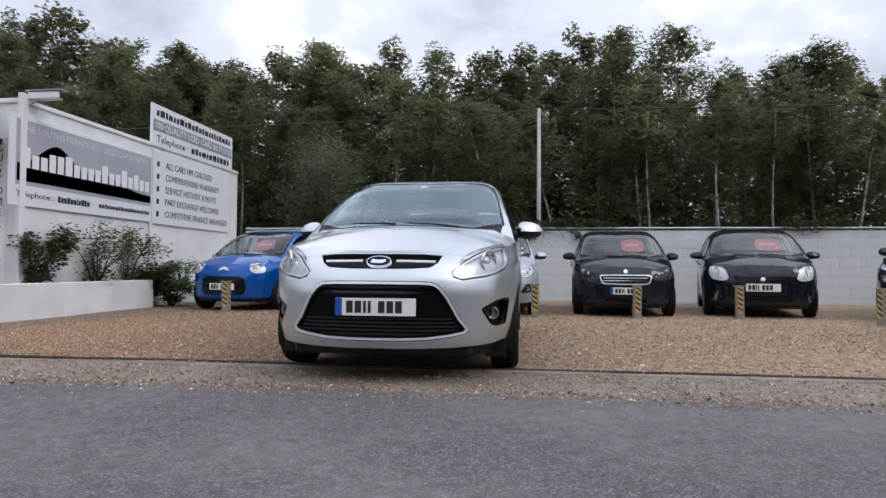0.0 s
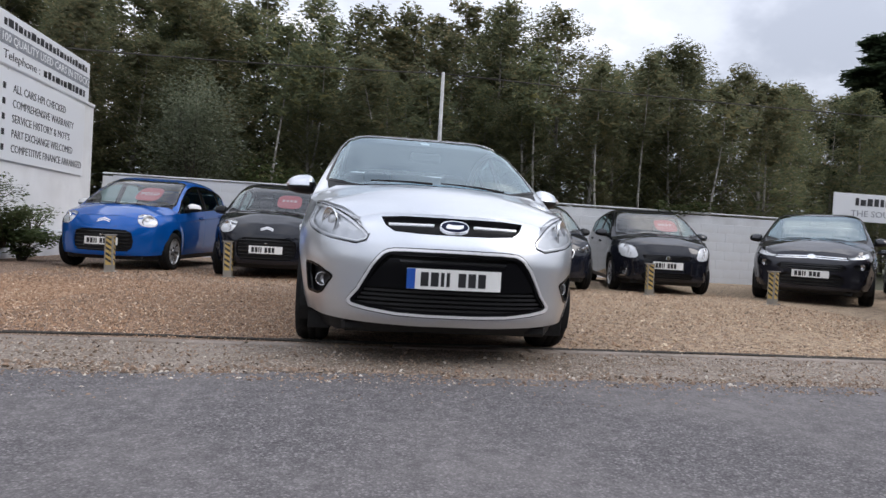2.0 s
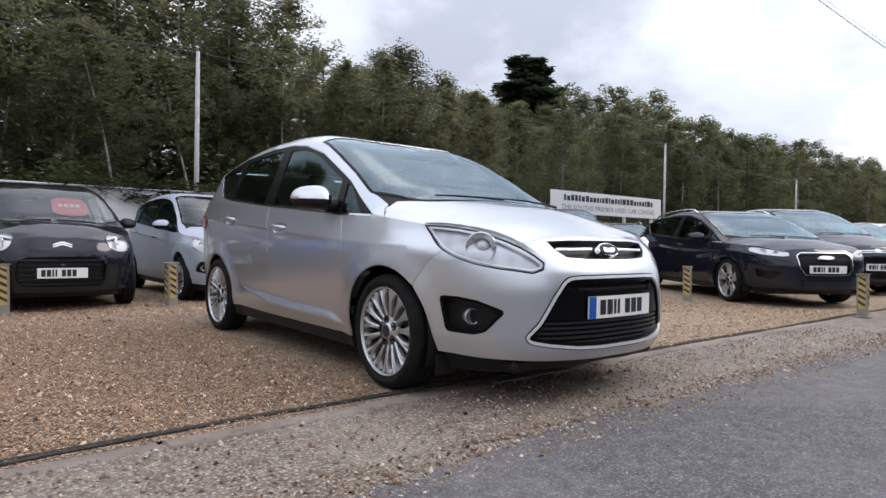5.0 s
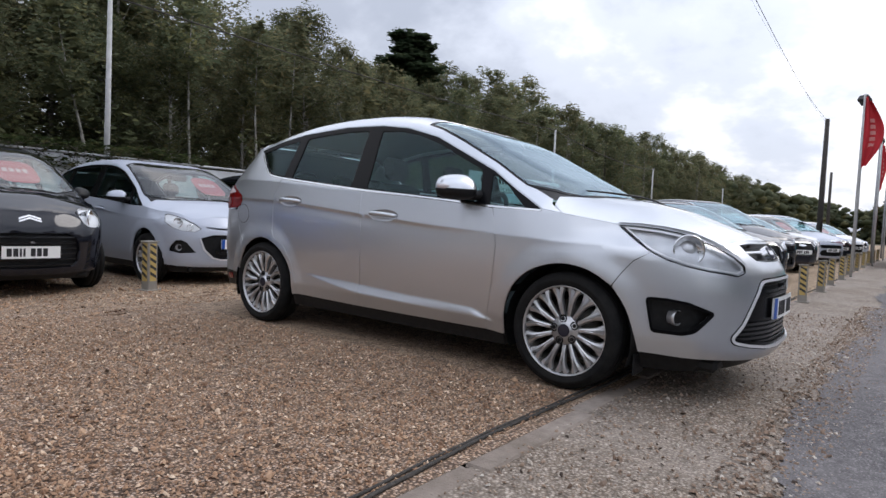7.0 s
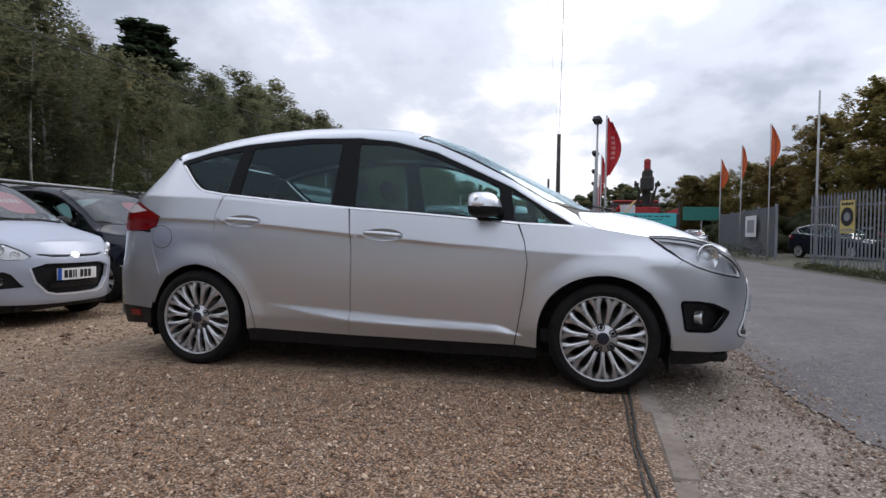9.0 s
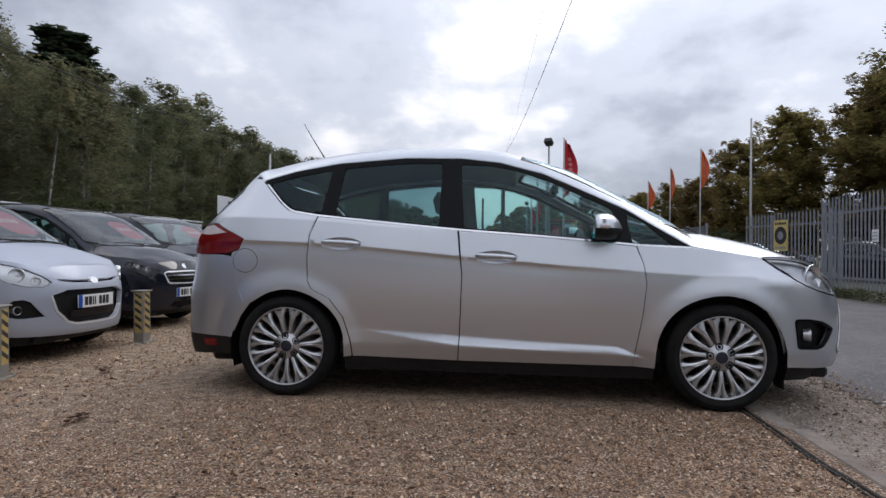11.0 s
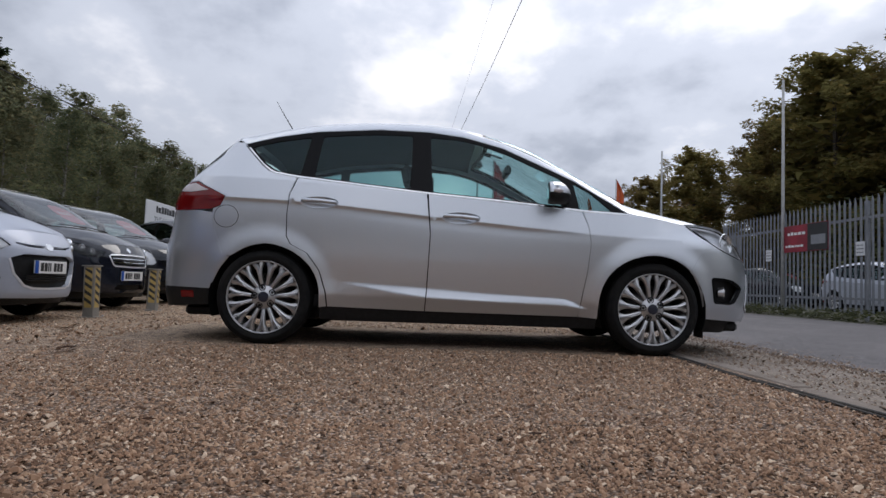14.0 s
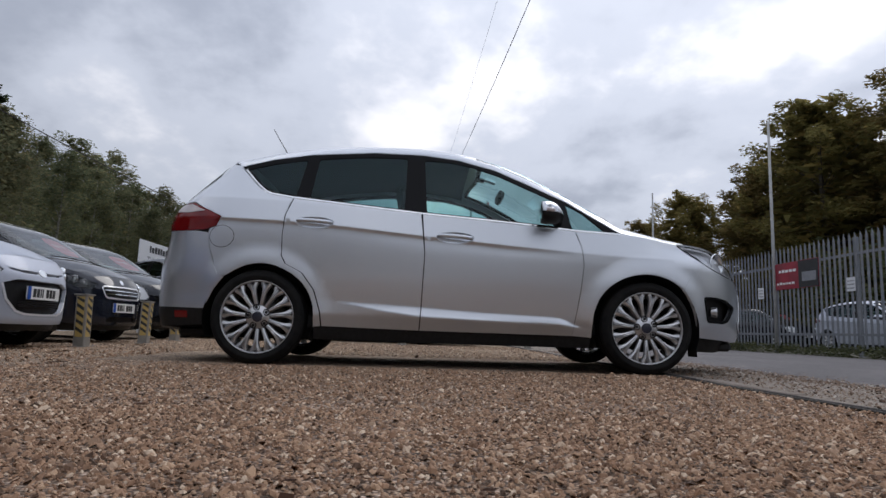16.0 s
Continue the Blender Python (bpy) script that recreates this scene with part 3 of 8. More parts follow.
# ---------- leaves ----------
def leaf_cloud(verts, faces, centre, spread, count, size, rnd, flat=0.0, droop=0.0, small=False):
    """Adds many small leaf blades round a centre to raw lists."""
    cx, cy, cz = centre
    for _ in range(count):
        q = Vector((rnd.gauss(0, 1), rnd.gauss(0, 1), rnd.gauss(0, 1))).normalized() * rnd.random() ** 0.42
        px, py, pz = cx + q.x * spread[0], cy + q.y * spread[1], cz + q.z * spread[2]
        s = size * rnd.uniform(0.6, 1.4)
        a, t = rnd.uniform(0, 6.283), rnd.uniform(-1.2, 1.2) * (1 - flat)
        ux, uy, uz = math.cos(a), math.sin(a), -droop * rnd.random()
        wx, wy, wz = -math.sin(a) * math.cos(t), math.cos(a) * math.cos(t), math.sin(t)
        n = len(verts)
        h = 0.55 * s
        if small:
            verts += [(px - ux * s, py - uy * s, pz - uz * s), (px + wx * h + ux * s, py + wy * h + uy * s, pz + wz * h + uz * s), (px - wx * h + ux * s * .6, py - wy * h + uy * s * .6, pz - wz * h + uz * s * .6)]
            faces.append((n, n + 1, n + 2))
            continue
        verts += [(px - ux * s, py - uy * s, pz - uz * s), (px + wx * h, py + wy * h, pz + wz * h), (px + ux * s, py + uy * s, pz + uz * s), (px - wx * h, py - wy * h, pz - wz * h)]
        faces.append((n, n + 1, n + 2, n + 3))


def clump(verts, faces, centre, r, rnd):
    """A ragged knot of far foliage: two crumpled rings between two peaks."""
    n, k = len(verts), 6
    lump = lambda: r * rnd.uniform(.65, 1.25)
    verts.append((centre[0], centre[1], centre[2] - .7 * lump()))
    for lift in (-.25, .3):
        for j in range(k):
            a, q = 6.283 * (j + rnd.uniform(-.25, .25)) / k, lump()
            verts.append((centre[0] + q * math.cos(a), centre[1] + q * math.sin(a), centre[2] + lift * lump()))
    verts.append((centre[0], centre[1], centre[2] + .8 * lump()))
    for j in range(k):
        a, b = n + 1 + j, n + 1 + (j + 1) % k
        faces += [(n, b, a), (a, b, b + k), (a, b + k, a + k), (a + k, b + k, n + 2 * k + 1)]


def raw(name, verts, faces, material, parent=None, label=""):
    me = bpy.data.meshes.new(name)
    me.from_pydata(verts, [], faces)
    me.materials.append(material)
    ob = new(name, me)
    if parent is not None:
        ob.parent = parent
    if label:
        ob["label"] = label
    return ob


def tree(seed, height, spread, crown_low, bark, leaves, leaf=0.11, clumps=90, per=45, trunk=0.11, label="", drooping=0.3, lean=0.3, shape="birch", core=0.13):
    """Tapered, slightly bent trunk, limbs, and a crown of leaf blades in uneven clumps at the limb ends."""
    rnd = random.Random(seed)
    t = tagged(empty(shape + "_tree"), label, "tree", "wood behind the yard")
    lx, ly = rnd.uniform(-lean, lean), rnd.uniform(-lean, lean)
    path = [(lx * (q ** 1.5) + 0.12 * math.sin(5 * q + seed), ly * (q ** 1.5) + 0.12 * math.cos(4 * q + seed), -0.15 + height * 0.97 * q) for q in [k / 8 for k in range(9)]]
    bm = tube(path, [trunk * (1.15 - q / 8 * 1.05) for q in range(9)], 7)
    verts, faces = [], []

    def at(q):
        k = min(7, int(q * 8)); f = q * 8 - k
        return [path[k][i] * (1 - f) + path[k + 1][i] * f for i in range(3)]

    for i in range(clumps):
        q = crown_low + (1 - crown_low) * ((i + rnd.random()) / clumps)
        p = at(min(q, 0.999))
        rel = (q - crown_low) / (1 - crown_low)
        if shape == "birch":
            prof = (math.sin(math.pi * min(1, 0.18 + 0.78 * rel)) ** 0.8) * (0.55 + 0.45 * rnd.random())
        elif shape == "pine":
            prof = (0.20 + 0.80 * (1.02 - rel) ** 0.8) * (0.85 + 0.15 * math.sin(rel * 26)) * (0.5 + 0.5 * rnd.random())
        else:
            prof = math.sqrt(max(0.02, 1 - (1.7 * rel - 0.75) ** 2)) * (0.7 + 0.3 * rnd.random())
        a = rnd.uniform(0, 6.283)
        r = spread * prof * (0.35 + 0.65 * math.sqrt(rnd.random()))
        e = (p[0] + math.cos(a) * r, p[1] + math.sin(a) * r, p[2] + r * rnd.uniform(-0.15, 0.55))
        if i % 3 == 0 and r > 0.3:
            b0 = at(max(0.08, min(q, 0.999) - 0.06))
            mid = ((b0[0] + e[0]) / 2, (b0[1] + e[1]) / 2, (b0[2] + e[2]) / 2 + 0.1 * r)
            add_tube(bm, [b0, mid, e], [trunk * 0.3 * (1.1 - q), trunk * 0.2 * (1.1 - q), 0.008], 4, False)
        cs = rnd.uniform(0.55, 1.3)
        inner = tuple(p[j] * 0.45 + e[j] * 0.55 for j in range(3))
        leaf_cloud(verts, faces, inner, (0.34 * cs * (spread / 2.2), 0.34 * cs * (spread / 2.2), 0.34 * cs * (spread / 2.2)), 10 if spread < 3 else 16, core, rnd, 0.2, drooping, True)
        leaf_cloud(verts, faces, e, (0.40 * cs, 0.40 * cs, (0.26 if shape == "pine" else 0.36) * cs), int(per * cs), leaf, rnd, 0.2, drooping, True)
    part("trunk", bm, bark, t, smooth=True)
    raw("crown", verts, faces, leaves, t)
    return t


def woods():
    rnd = random.Random(11)
    birch = [tree(100 + k, 9.0 + 0.5 * k % 2, 2.05 + 0.2 * (k % 3), 0.22, M_BARK, M_BIRCH, 0.056, 150, 92, 0.085 + 0.008 * k, "slender birch with pale trunk and yellowing leaves") for k in range(5)]
    dark = [tree(200 + k, 8.6 + k, 2.2, 0.08, M_BARKDARK, M_BIRCH, 0.085, 140, 56, 0.13, "dark dense woodland tree behind the yard", shape="oak") for k in range(2)]
    pine = tree(300, 12.0, 2.5, 0.22, M_BARKDARK, M_PINE, 0.12, 240, 130, 0.17, "tall dark pine standing above the wood", 0.0, 0.2, "pine")
    light = [tree(150 + k, 9.0 + 0.6 * k, 2.7, 0.10, M_BARK if k else M_BARKDARK, M_BIRCH, 0.095, 96, 56, 0.09, "slender woodland tree with olive leaves") for k in range(4)]
    tops = {}
    for t in birch + dark + light + [pine]:
        t.matrix_basis = pose(0, 0, -60)
        tops[t.name] = max(v.co.z for c in t.children for v in c.data.vertices)
    x = -30.0
    out = []
    while x < 100:
        for row, (y0, n, k) in enumerate(((12.4, birch, 0.80), (14.6, birch, 0.98), (17.2, light + dark, 1.12), (20.4, light + dark, 1.18))):
            src = rnd.choice(n if -16 < x < 26 else light)
            s = k * rnd.uniform(0.86, 1.08) * float(np.interp(x, [-30, -18, -10, -4, 0, 3, 10, 18, 60, 140], [9.9, 9.4, 8.1, 7.8, 7.5, 7.4, 7.7, 8.1, 8.2, 8.3])) / tops[src.name]
            out.append((src, x + rnd.uniform(-0.9, 0.9), y0 + rnd.uniform(-1.0, 1.0) + max(0, x - 18) * 0.02, s, rnd.uniform(0, 360)))
        x += 1.95 if x < 34 else 2.7 if x < 60 else 3.6
    # past the end of the block wall the edge of the wood draws back
    for i, (src, px, py, s, a) in enumerate(out):
        f = float(np.interp(px, [12, 19, 60, 100], [1.0, 1.45, 1.45, 1.2]))
        low = 0.86 if 14.3 < px < 19.0 and py < 19 else 1.0
        out[i] = (src, -2 + f * (px + 2), -3 + f * (py + 3), s * f * low, a)
    for src, px, py, s, a in out:
        c = copy_thing(src, pose(px, py, -0.05, 0, 0, a) @ Matrix.Diagonal((s, s, s, 1)))
        c.scale = (s, s, s)
    # a denser stand behind the office end
    for k in range(12):
        src = light[k % 4]
        s = 8.9 * rnd.uniform(0.92, 1.06) / tops[src.name]
        copy_thing(src, pose(-13 + 1.6 * k + rnd.uniform(-0.5, 0.5), 16.0 + rnd.uniform(-0.6, 0.6), -0.05, 0, 0, 77 * k)).scale = (s, s, s)
    # the tallest birches of the front rows
    for px, py, h, k in ((-5.6, 14.5, 8.7, 0), (3.7, 14.4, 8.7, 1), (5.8, 14.6, 8.7, 2), (-18.0, 14.6, 9.8, 3)):
        s = h / tops[birch[k].name]
        copy_thing(birch[k], pose(px, py, -0.05, 0, 0, 50 * k)).scale = (s * 1.1, s * 1.1, s)
    # slender pale stems close behind the wall, some leaning
    for k, (px, py, h, lx) in enumerate(((-2.7, 11.0, 6.4, 0), (-2.0, 11.8, 6.8, 3), (.3, 10.8, 5.6, -9), (1.9, 10.9, 5.2, -7), (4.3, 11.6, 6.6, 2), (6.2, 11.2, 6.2, 0), (7.9, 11.9, 6.8, -2), (9.6, 11.3, 6.0, 4), (-7.6, 11.6, 6.9, 0), (11.6, 11.8, 6.3, 1))):
        stem = tree(500 + k, h, 1.1, .62, M_BARK, M_BIRCH, .05, 34, 60, .045, "slender bare birch stem with a small thin crown", lean=.15)
        stem.matrix_basis = pose(px, py, -.05, 0, lx, 0)
    copy_thing(pine, pose(29.2, 26.5, 0, 0, 0, 40)).scale = (2.1, 2.1, 1.18)
    for t in birch + dark + light + [pine]:
        for o in (*t.children_recursive, t):
            bpy.data.objects.remove(o)


back_wall()
office()
office_signs()
security_camera()
hanging_basket()
planter()
woods()

from mathutils import geometry

# ---------- car bodies ----------
# A body is one belt (front, side, rear) over arc length s and height z, and one top (bonnet, screen, roof) over width and length.
PLAN = [(0, -2.235), (.25, -2.225), (.48, -2.165), (.66, -2.05), (.78, -1.90), (.86, -1.68), (.895, -1.40), (.908, -1.0), (.914, -.4), (.914, .3), (.912, .9), (.90, 1.4), (.875, 1.7), (.82, 1.93), (.70, 2.06), (.45, 2.115), (0, 2.13)]
BELT = [(-2.3, .93), (-1.15, .956), (-.35, 1.02), (.6, 1.075), (1.2, 1.12), (2.2, 1.15)]
CREASE = [(-2.3, .79), (-1.2, .80), (-.4, .845), (.22, .894), (.8, .945), (1.17, .968), (2.2, 1.0)]
DFRONT = [(.12, -.10), (.2, -.045), (.3, 0), (.56, 0), (.66, -.02), (.74, -.06), (.82, -.115), (.90, -.19), (1.0, -.3)]
DREAR = [(.12, -.08), (.25, -.02), (.35, 0), (.62, 0), (.75, -.03), (.95, -.06), (1.6, -.061)]
EDGE = [(0, .845), (.3, .845), (.47, .838), (.6, .820), (.68, .828), (.8, .862), (.95, .892), (1.1, .906), (1.24, .910), (1.35, .925), (1.5, .948), (1.663, .975), (1.85, 1.085), (2.032, 1.20), (2.297, 1.322), (2.528, 1.428), (2.805, 1.503), (3.049, 1.533), (3.409, 1.536), (3.852, 1.497), (4.13, 1.444), (4.347, 1.382), (4.6, 1.40), (5.0, 1.44), (5.65, 1.46)]
CENTRE = [(-2.2, .80), (-2.12, .845), (-2.0, .89), (-1.84, .95), (-1.6, 1.03), (-1.34, 1.08), (-1.2, 1.108), (-1.1, 1.165), (-.88, 1.268), (-.67, 1.373), (-.45, 1.483), (-.24, 1.553), (.07, 1.617), (.37, 1.634), (.63, 1.63), (.89, 1.612), (1.24, 1.567), (1.5, 1.517), (1.73, 1.475), (1.8, 1.45)]
POWER = [(-2.2, 2.4), (-1.35, 2.6), (-1.0, 5.0), (-.5, 8), (.8, 8), (1.5, 5), (1.8, 4)]
STRIP_TOP = [(1.93, .307), (2.1, .369), (2.63, .387), (3.05, .411), (3.6, .437)]
STRIP_LOW = [(1.93, .304), (2.1, .322), (2.63, .334), (3.05, .351), (3.3, .381), (3.6, .432)]
AXLE_F, AXLE_R = -1.325, 1.325


def smooth_table(tab, n=10):
    """A finer table through the knots (monotone cubic), so that no kink shows in paint."""
    x, y = np.array(tab, float).T
    h, d = np.diff(x), np.diff(y) / np.diff(x)
    m = np.zeros(len(x))
    for i in range(1, len(x) - 1):
        if d[i - 1] * d[i] > 0:
            w1, w2 = 2 * h[i] + h[i - 1], h[i] + 2 * h[i - 1]
            m[i] = (w1 + w2) / (w1 / d[i - 1] + w2 / d[i])
    m[0], m[-1] = d[0], d[-1]
    X, Y = [], []
    for i in range(len(h)):
        for k in range(n):
            t = k / n
            X.append(x[i] + t * h[i])
            Y.append((2 * t**3 - 3 * t**2 + 1) * y[i] + (t**3 - 2 * t**2 + t) * h[i] * m[i] + (-2 * t**3 + 3 * t**2) * y[i + 1] + (t**3 - t**2) * h[i] * m[i + 1])
    return np.r_[X, x[-1]], np.r_[Y, y[-1]]


TAB = {k: smooth_table(v) for k, v in dict(belt=BELT, front=DFRONT, rear=DREAR, centre=CENTRE, power=POWER).items()}
TAB.update({k: tuple(np.array(v, float).T) for k, v in dict(crease=CREASE, edge=EDGE, stop=STRIP_TOP, slow=STRIP_LOW).items()})


def lut(name, v):
    return np.interp(v, *TAB[name])


def plan_curve():
    p = np.array(PLAN, float)
    p = np.vstack([[-p[1][0], p[1][1]], p, [-p[-2][0], p[-2][1]]])
    out = []
    for i in range(1, len(p) - 2):
        a, b, c, d = p[i - 1:i + 3]
        for t in np.arange(24) / 24:
            out.append(.5 * (2 * b + (c - a) * t + (2 * a - 5 * b + 4 * c - d) * t * t + (3 * b - a - 3 * c + d) * t**3))
    out.append(p[-2])
    c = np.array(out)
    s = np.r_[0, np.cumsum(np.hypot(*np.diff(c, axis=0).T))]
    t = np.gradient(c, axis=0)
    t /= np.linalg.norm(t, axis=1)[:, None]
    return c, s, np.stack([t[:, 1], -t[:, 0]], 1)


CV, CS, CN = plan_curve()
S_END = CS[-1]


def belt_offset(s, z, y, ny, style):
    zb, zc = lut("belt", y), lut("crease", y)
    lo = np.interp(z, [.12, .22, .34, .6], [-.07, -.035, -.008, 0])
    up = np.clip((z - zc) / (zb - zc), 0, 1) * np.interp(y, [-1.5, -1.0], [-.05, -.032])
    gl = np.clip(z - zb, 0, None) * -.40
    under = np.clip(zc - z, 0, None)
    ds = lo + up + gl - .011 * (1 - np.exp(-under / .011)) * np.exp(-under / .13) * np.clip((y + .85) / .6, 0, 1) - .030 * np.clip((zc - .06 - z) / .45, 0, 1) ** 1.3
    # flared arches
    for ya in (AXLE_F, AXLE_R):
        r = np.hypot(y - ya, z - .315)
        q = np.clip((r - .36) / .15, 0, 1)
        ds = ds + .020 * (1 - q * q * (3 - 2 * q))
    if style.get("strip", True):
        zt, zl = lut("stop", s), lut("slow", s)
        on = np.clip((s - 1.93) / .12, 0, 1) * np.clip((3.62 - s) / .5, 0, 1)
        k = np.where(z > zl, np.clip((zt - z) / np.maximum(zt - zl, .004), 0, 1), np.clip((z - .235) / np.maximum(zl - .235, .01), 0, 1))
        ds = ds + .020 * on * k * (z < zt)
    wf, wr = np.clip(-ny, 0, 1) ** 2, np.clip(ny, 0, 1) ** 2
    lean = np.clip((z - .74) / .14, 0, 1) * np.clip((-1.30 - y) / .30, 0, 1) * np.clip((s - .35) / .3, 0, 1)
    return (1 - wf - wr) * ds + wf * lut("front", z) + wr * lut("rear", z) - .036 * lean * lean * (3 - 2 * lean)


def belt_point(s, z, style, push=0.0):
    """s: signed arc length from the nose (past the tail it runs on round the other side)."""
    a = np.abs(s)
    sg = np.where(s < 0, -1.0, 1.0)
    sg = np.where(a > S_END, -sg, sg)
    a = np.where(a > S_END, 2 * S_END - a, a)
    x, y = np.interp(a, CS, CV[:, 0]), np.interp(a, CS, CV[:, 1])
    nx, ny = np.interp(a, CS, CN[:, 0]), np.interp(a, CS, CN[:, 1])
    d = belt_offset(a, z, y, ny, style) + push
    # the tail leans forward above the lamps
    q = np.clip((y - 1.50) / .50, 0, 1) ** 1.4
    y = y - q * np.interp(z, [.95, 1.05, 1.13, 1.25, 1.36, 1.45, 1.6], [0, .04, .10, .21, .32, .41, .54])
    return np.stack(np.broadcast_arrays(sg * (x + nx * d), y + ny * d, z), -1)


def edge_tables():
    s = np.linspace(0, S_END, 900)
    e = belt_point(s, lut("edge", s), {})
    k = np.argsort(e[:, 1])
    return e[k, 1], e[k, 0], e[k, 2]


EY, EX, EZ = edge_tables()


def top_point(r, y, push=0.0):
    """r: share of the half width, -1 to 1."""
    xe, ze, zc = np.interp(y, EY, EX), np.interp(y, EY, EZ), lut("centre", y)
    z = ze + (zc - ze) * (1 - np.clip(np.abs(r), 0, 1.05) ** lut("power", y))
    return np.stack(np.broadcast_arrays(r * xe, y, z + push), -1)


def dense(pts, step, closed=True):
    out = []
    n = len(pts)
    for i in range(n if closed else n - 1):
        a, b = pts[i], pts[(i + 1) % n]
        k = max(1, int(math.hypot(b[0] - a[0], b[1] - a[1]) / step))
        out += [(a[0] + (b[0] - a[0]) * j / k, a[1] + (b[1] - a[1]) * j / k) for j in range(k)]
    return out if closed else out + [pts[-1]]


def offset_poly(pts, d):
    """Moves a closed outline outwards by d."""
    a = sum(p[0] * q[1] - q[0] * p[1] for p, q in zip(pts, pts[1:] + pts[:1]))
    sg = 1 if a > 0 else -1
    out = []
    n = len(pts)
    for i in range(n):
        p, q, r = Vector(pts[i - 1]), Vector(pts[i]), Vector(pts[(i + 1) % n])
        e1, e2 = (q - p), (r - q)
        if e1.length < 1e-6 or e2.length < 1e-6:
            out.append(tuple(q)); continue
        e1, e2 = e1.normalized(), e2.normalized()
        n1, n2 = Vector((e1.y, -e1.x)) * sg, Vector((e2.y, -e2.x)) * sg
        b = n1 + n2
        b = b / max(b.length_squared, .5) * 2 * d
        out.append((q.x + b.x, q.y + b.y))
    return out


def eased(pts, r=.018):
    """Cuts each sharp corner of a closed outline by a short arc."""
    out = []
    n = len(pts)
    for i in range(n):
        a, b, c = (Vector((*pts[(i + k - 1) % n], 0)) for k in range(3))
        u, v = (a - b), (c - b)
        w = min(r, u.length * .4, v.length * .4)
        u, v = u.normalized(), v.normalized()
        if u.dot(v) < -.93:
            out.append((b.x, b.y))
            continue
        p, q = b + u * w, b + v * w
        for t in (0, .33, .67, 1):
            m = p * (1 - t) ** 2 + b * 2 * t * (1 - t) + q * t * t
            out.append((m.x, m.y))
    return out


def mirror_poly(pts):
    return [(-a, b) for a, b in pts][::-1]


def patch(name, outline, point, material, parent, step=(.05, .05), holes=(), lines=(), depth=.012, label="", cols=None, warp=None, edge_step=.03, flip=None):
    """A curved panel: the outline (less its holes) filled with a fine net, laid on the surface point(u, v), with an edge turned in by depth."""
    pts, edges = [], []

    def loop(poly, closed=True):
        d = dense(poly, edge_step, closed)
        k = len(pts)
        pts.extend(d)
        m = len(d)
        edges.extend((k + i, k + (i + 1) % m) for i in range(m if closed else m - 1))

    loop(outline)
    for h in holes:
        loop(h)
    us, vs = [p[0] for p in outline], [p[1] for p in outline]
    for l in lines:
        l = [q for q in l if min(us) - .01 < q[0] < max(us) + .01]
        if len(l) > 1:
            loop(l, False)
    gu = cols if cols is not None else list(np.arange(math.floor(min(us) / step[0]), max(us) / step[0] + 1) * step[0])
    gv = list(np.arange(math.floor(min(vs) / step[1]), max(vs) / step[1] + 1) * step[1])
    near = {(round(p[0] / (step[0] * .45)), round(p[1] / (step[1] * .45))) for p in pts}
    for a in gu:
        for b in gv:
            if (round(a / (step[0] * .45)), round(b / (step[1] * .45))) not in near or cols is not None:
                pts.append((a, b))
    co, _, tris, *_ = geometry.delaunay_2d_cdt([Vector(p) for p in pts], edges, [], 2 if holes or True else 1, 1e-5)
    uv = np.array([(c.x, c.y) for c in co])
    # keep faces inside the outline and outside the holes
    cen = np.array([uv[list(t)].mean(0) for t in tris])
    keep = inside(cen, outline)
    for h in holes:
        keep &= ~inside(cen, h)
    tris = [t for t, k in zip(tris, keep) if k]

    def full(u, v):
        p = point(u, v)
        return warp(p) if warp else p

    p0 = full(uv[:, 0], uv[:, 1])
    h = .006
    du = full(uv[:, 0] + h, uv[:, 1]) - full(uv[:, 0] - h, uv[:, 1])
    dv = full(uv[:, 0], uv[:, 1] + h) - full(uv[:, 0], uv[:, 1] - h)
    nn = np.cross(du, dv)
    nn /= np.maximum(np.linalg.norm(nn, axis=1), 1e-9)[:, None]
    c = np.array((0, 0, .55))
    used = sorted({i for t in tris for i in t})
    if not used:
        return None
    if np.mean(np.sum((p0[used] - c) * nn[used], 1)) < 0:
        nn = -nn
    remap = {o: i for i, o in enumerate(used)}
    V = [tuple(p0[i]) for i in used]
    NV = [tuple(nn[i]) for i in used]
    F = []
    cnt = {}
    for t in tris:
        a, b, d = (remap[i] for i in t[:3])
        fn = np.cross(np.subtract(V[b], V[a]), np.subtract(V[d], V[a]))
        if fn @ nn[t[0]] < 0:
            b, d = d, b
        F.append((a, b, d))
        for e in ((a, b), (b, d), (d, a)):
            cnt[e] = 1
    rim = [e for e in cnt if (e[1], e[0]) not in cnt]
    if depth:
        low = {}
        for e in rim:
            for i in e:
                if i not in low:
                    low[i] = len(V)
                    V.append(tuple(np.subtract(V[i], np.multiply(NV[i], depth))))
                    NV.append(NV[i])
        for a, b in rim:
            F.append((b, a, low[a], low[b]))
    me = bpy.data.meshes.new(name)
    me.from_pydata(V, [], F)
    me.materials.append(material)
    for q in me.polygons:
        q.use_smooth = True
    me.normals_split_custom_set_from_vertices(NV)
    ob = new(name, me)
    ob.parent = parent
    if label:
        ob["label"] = label
    return ob


def inside(p, poly):
    x, y = p[:, 0], p[:, 1]
    r = np.zeros(len(p), bool)
    n = len(poly)
    for i in range(n):
        (x0, y0), (x1, y1) = poly[i - 1], poly[i]
        if y0 == y1:
            continue
        c = ((y0 > y) != (y1 > y)) & (x < (x1 - x0) * (y - y0) / (y1 - y0) + x0)
        r ^= c
    return r


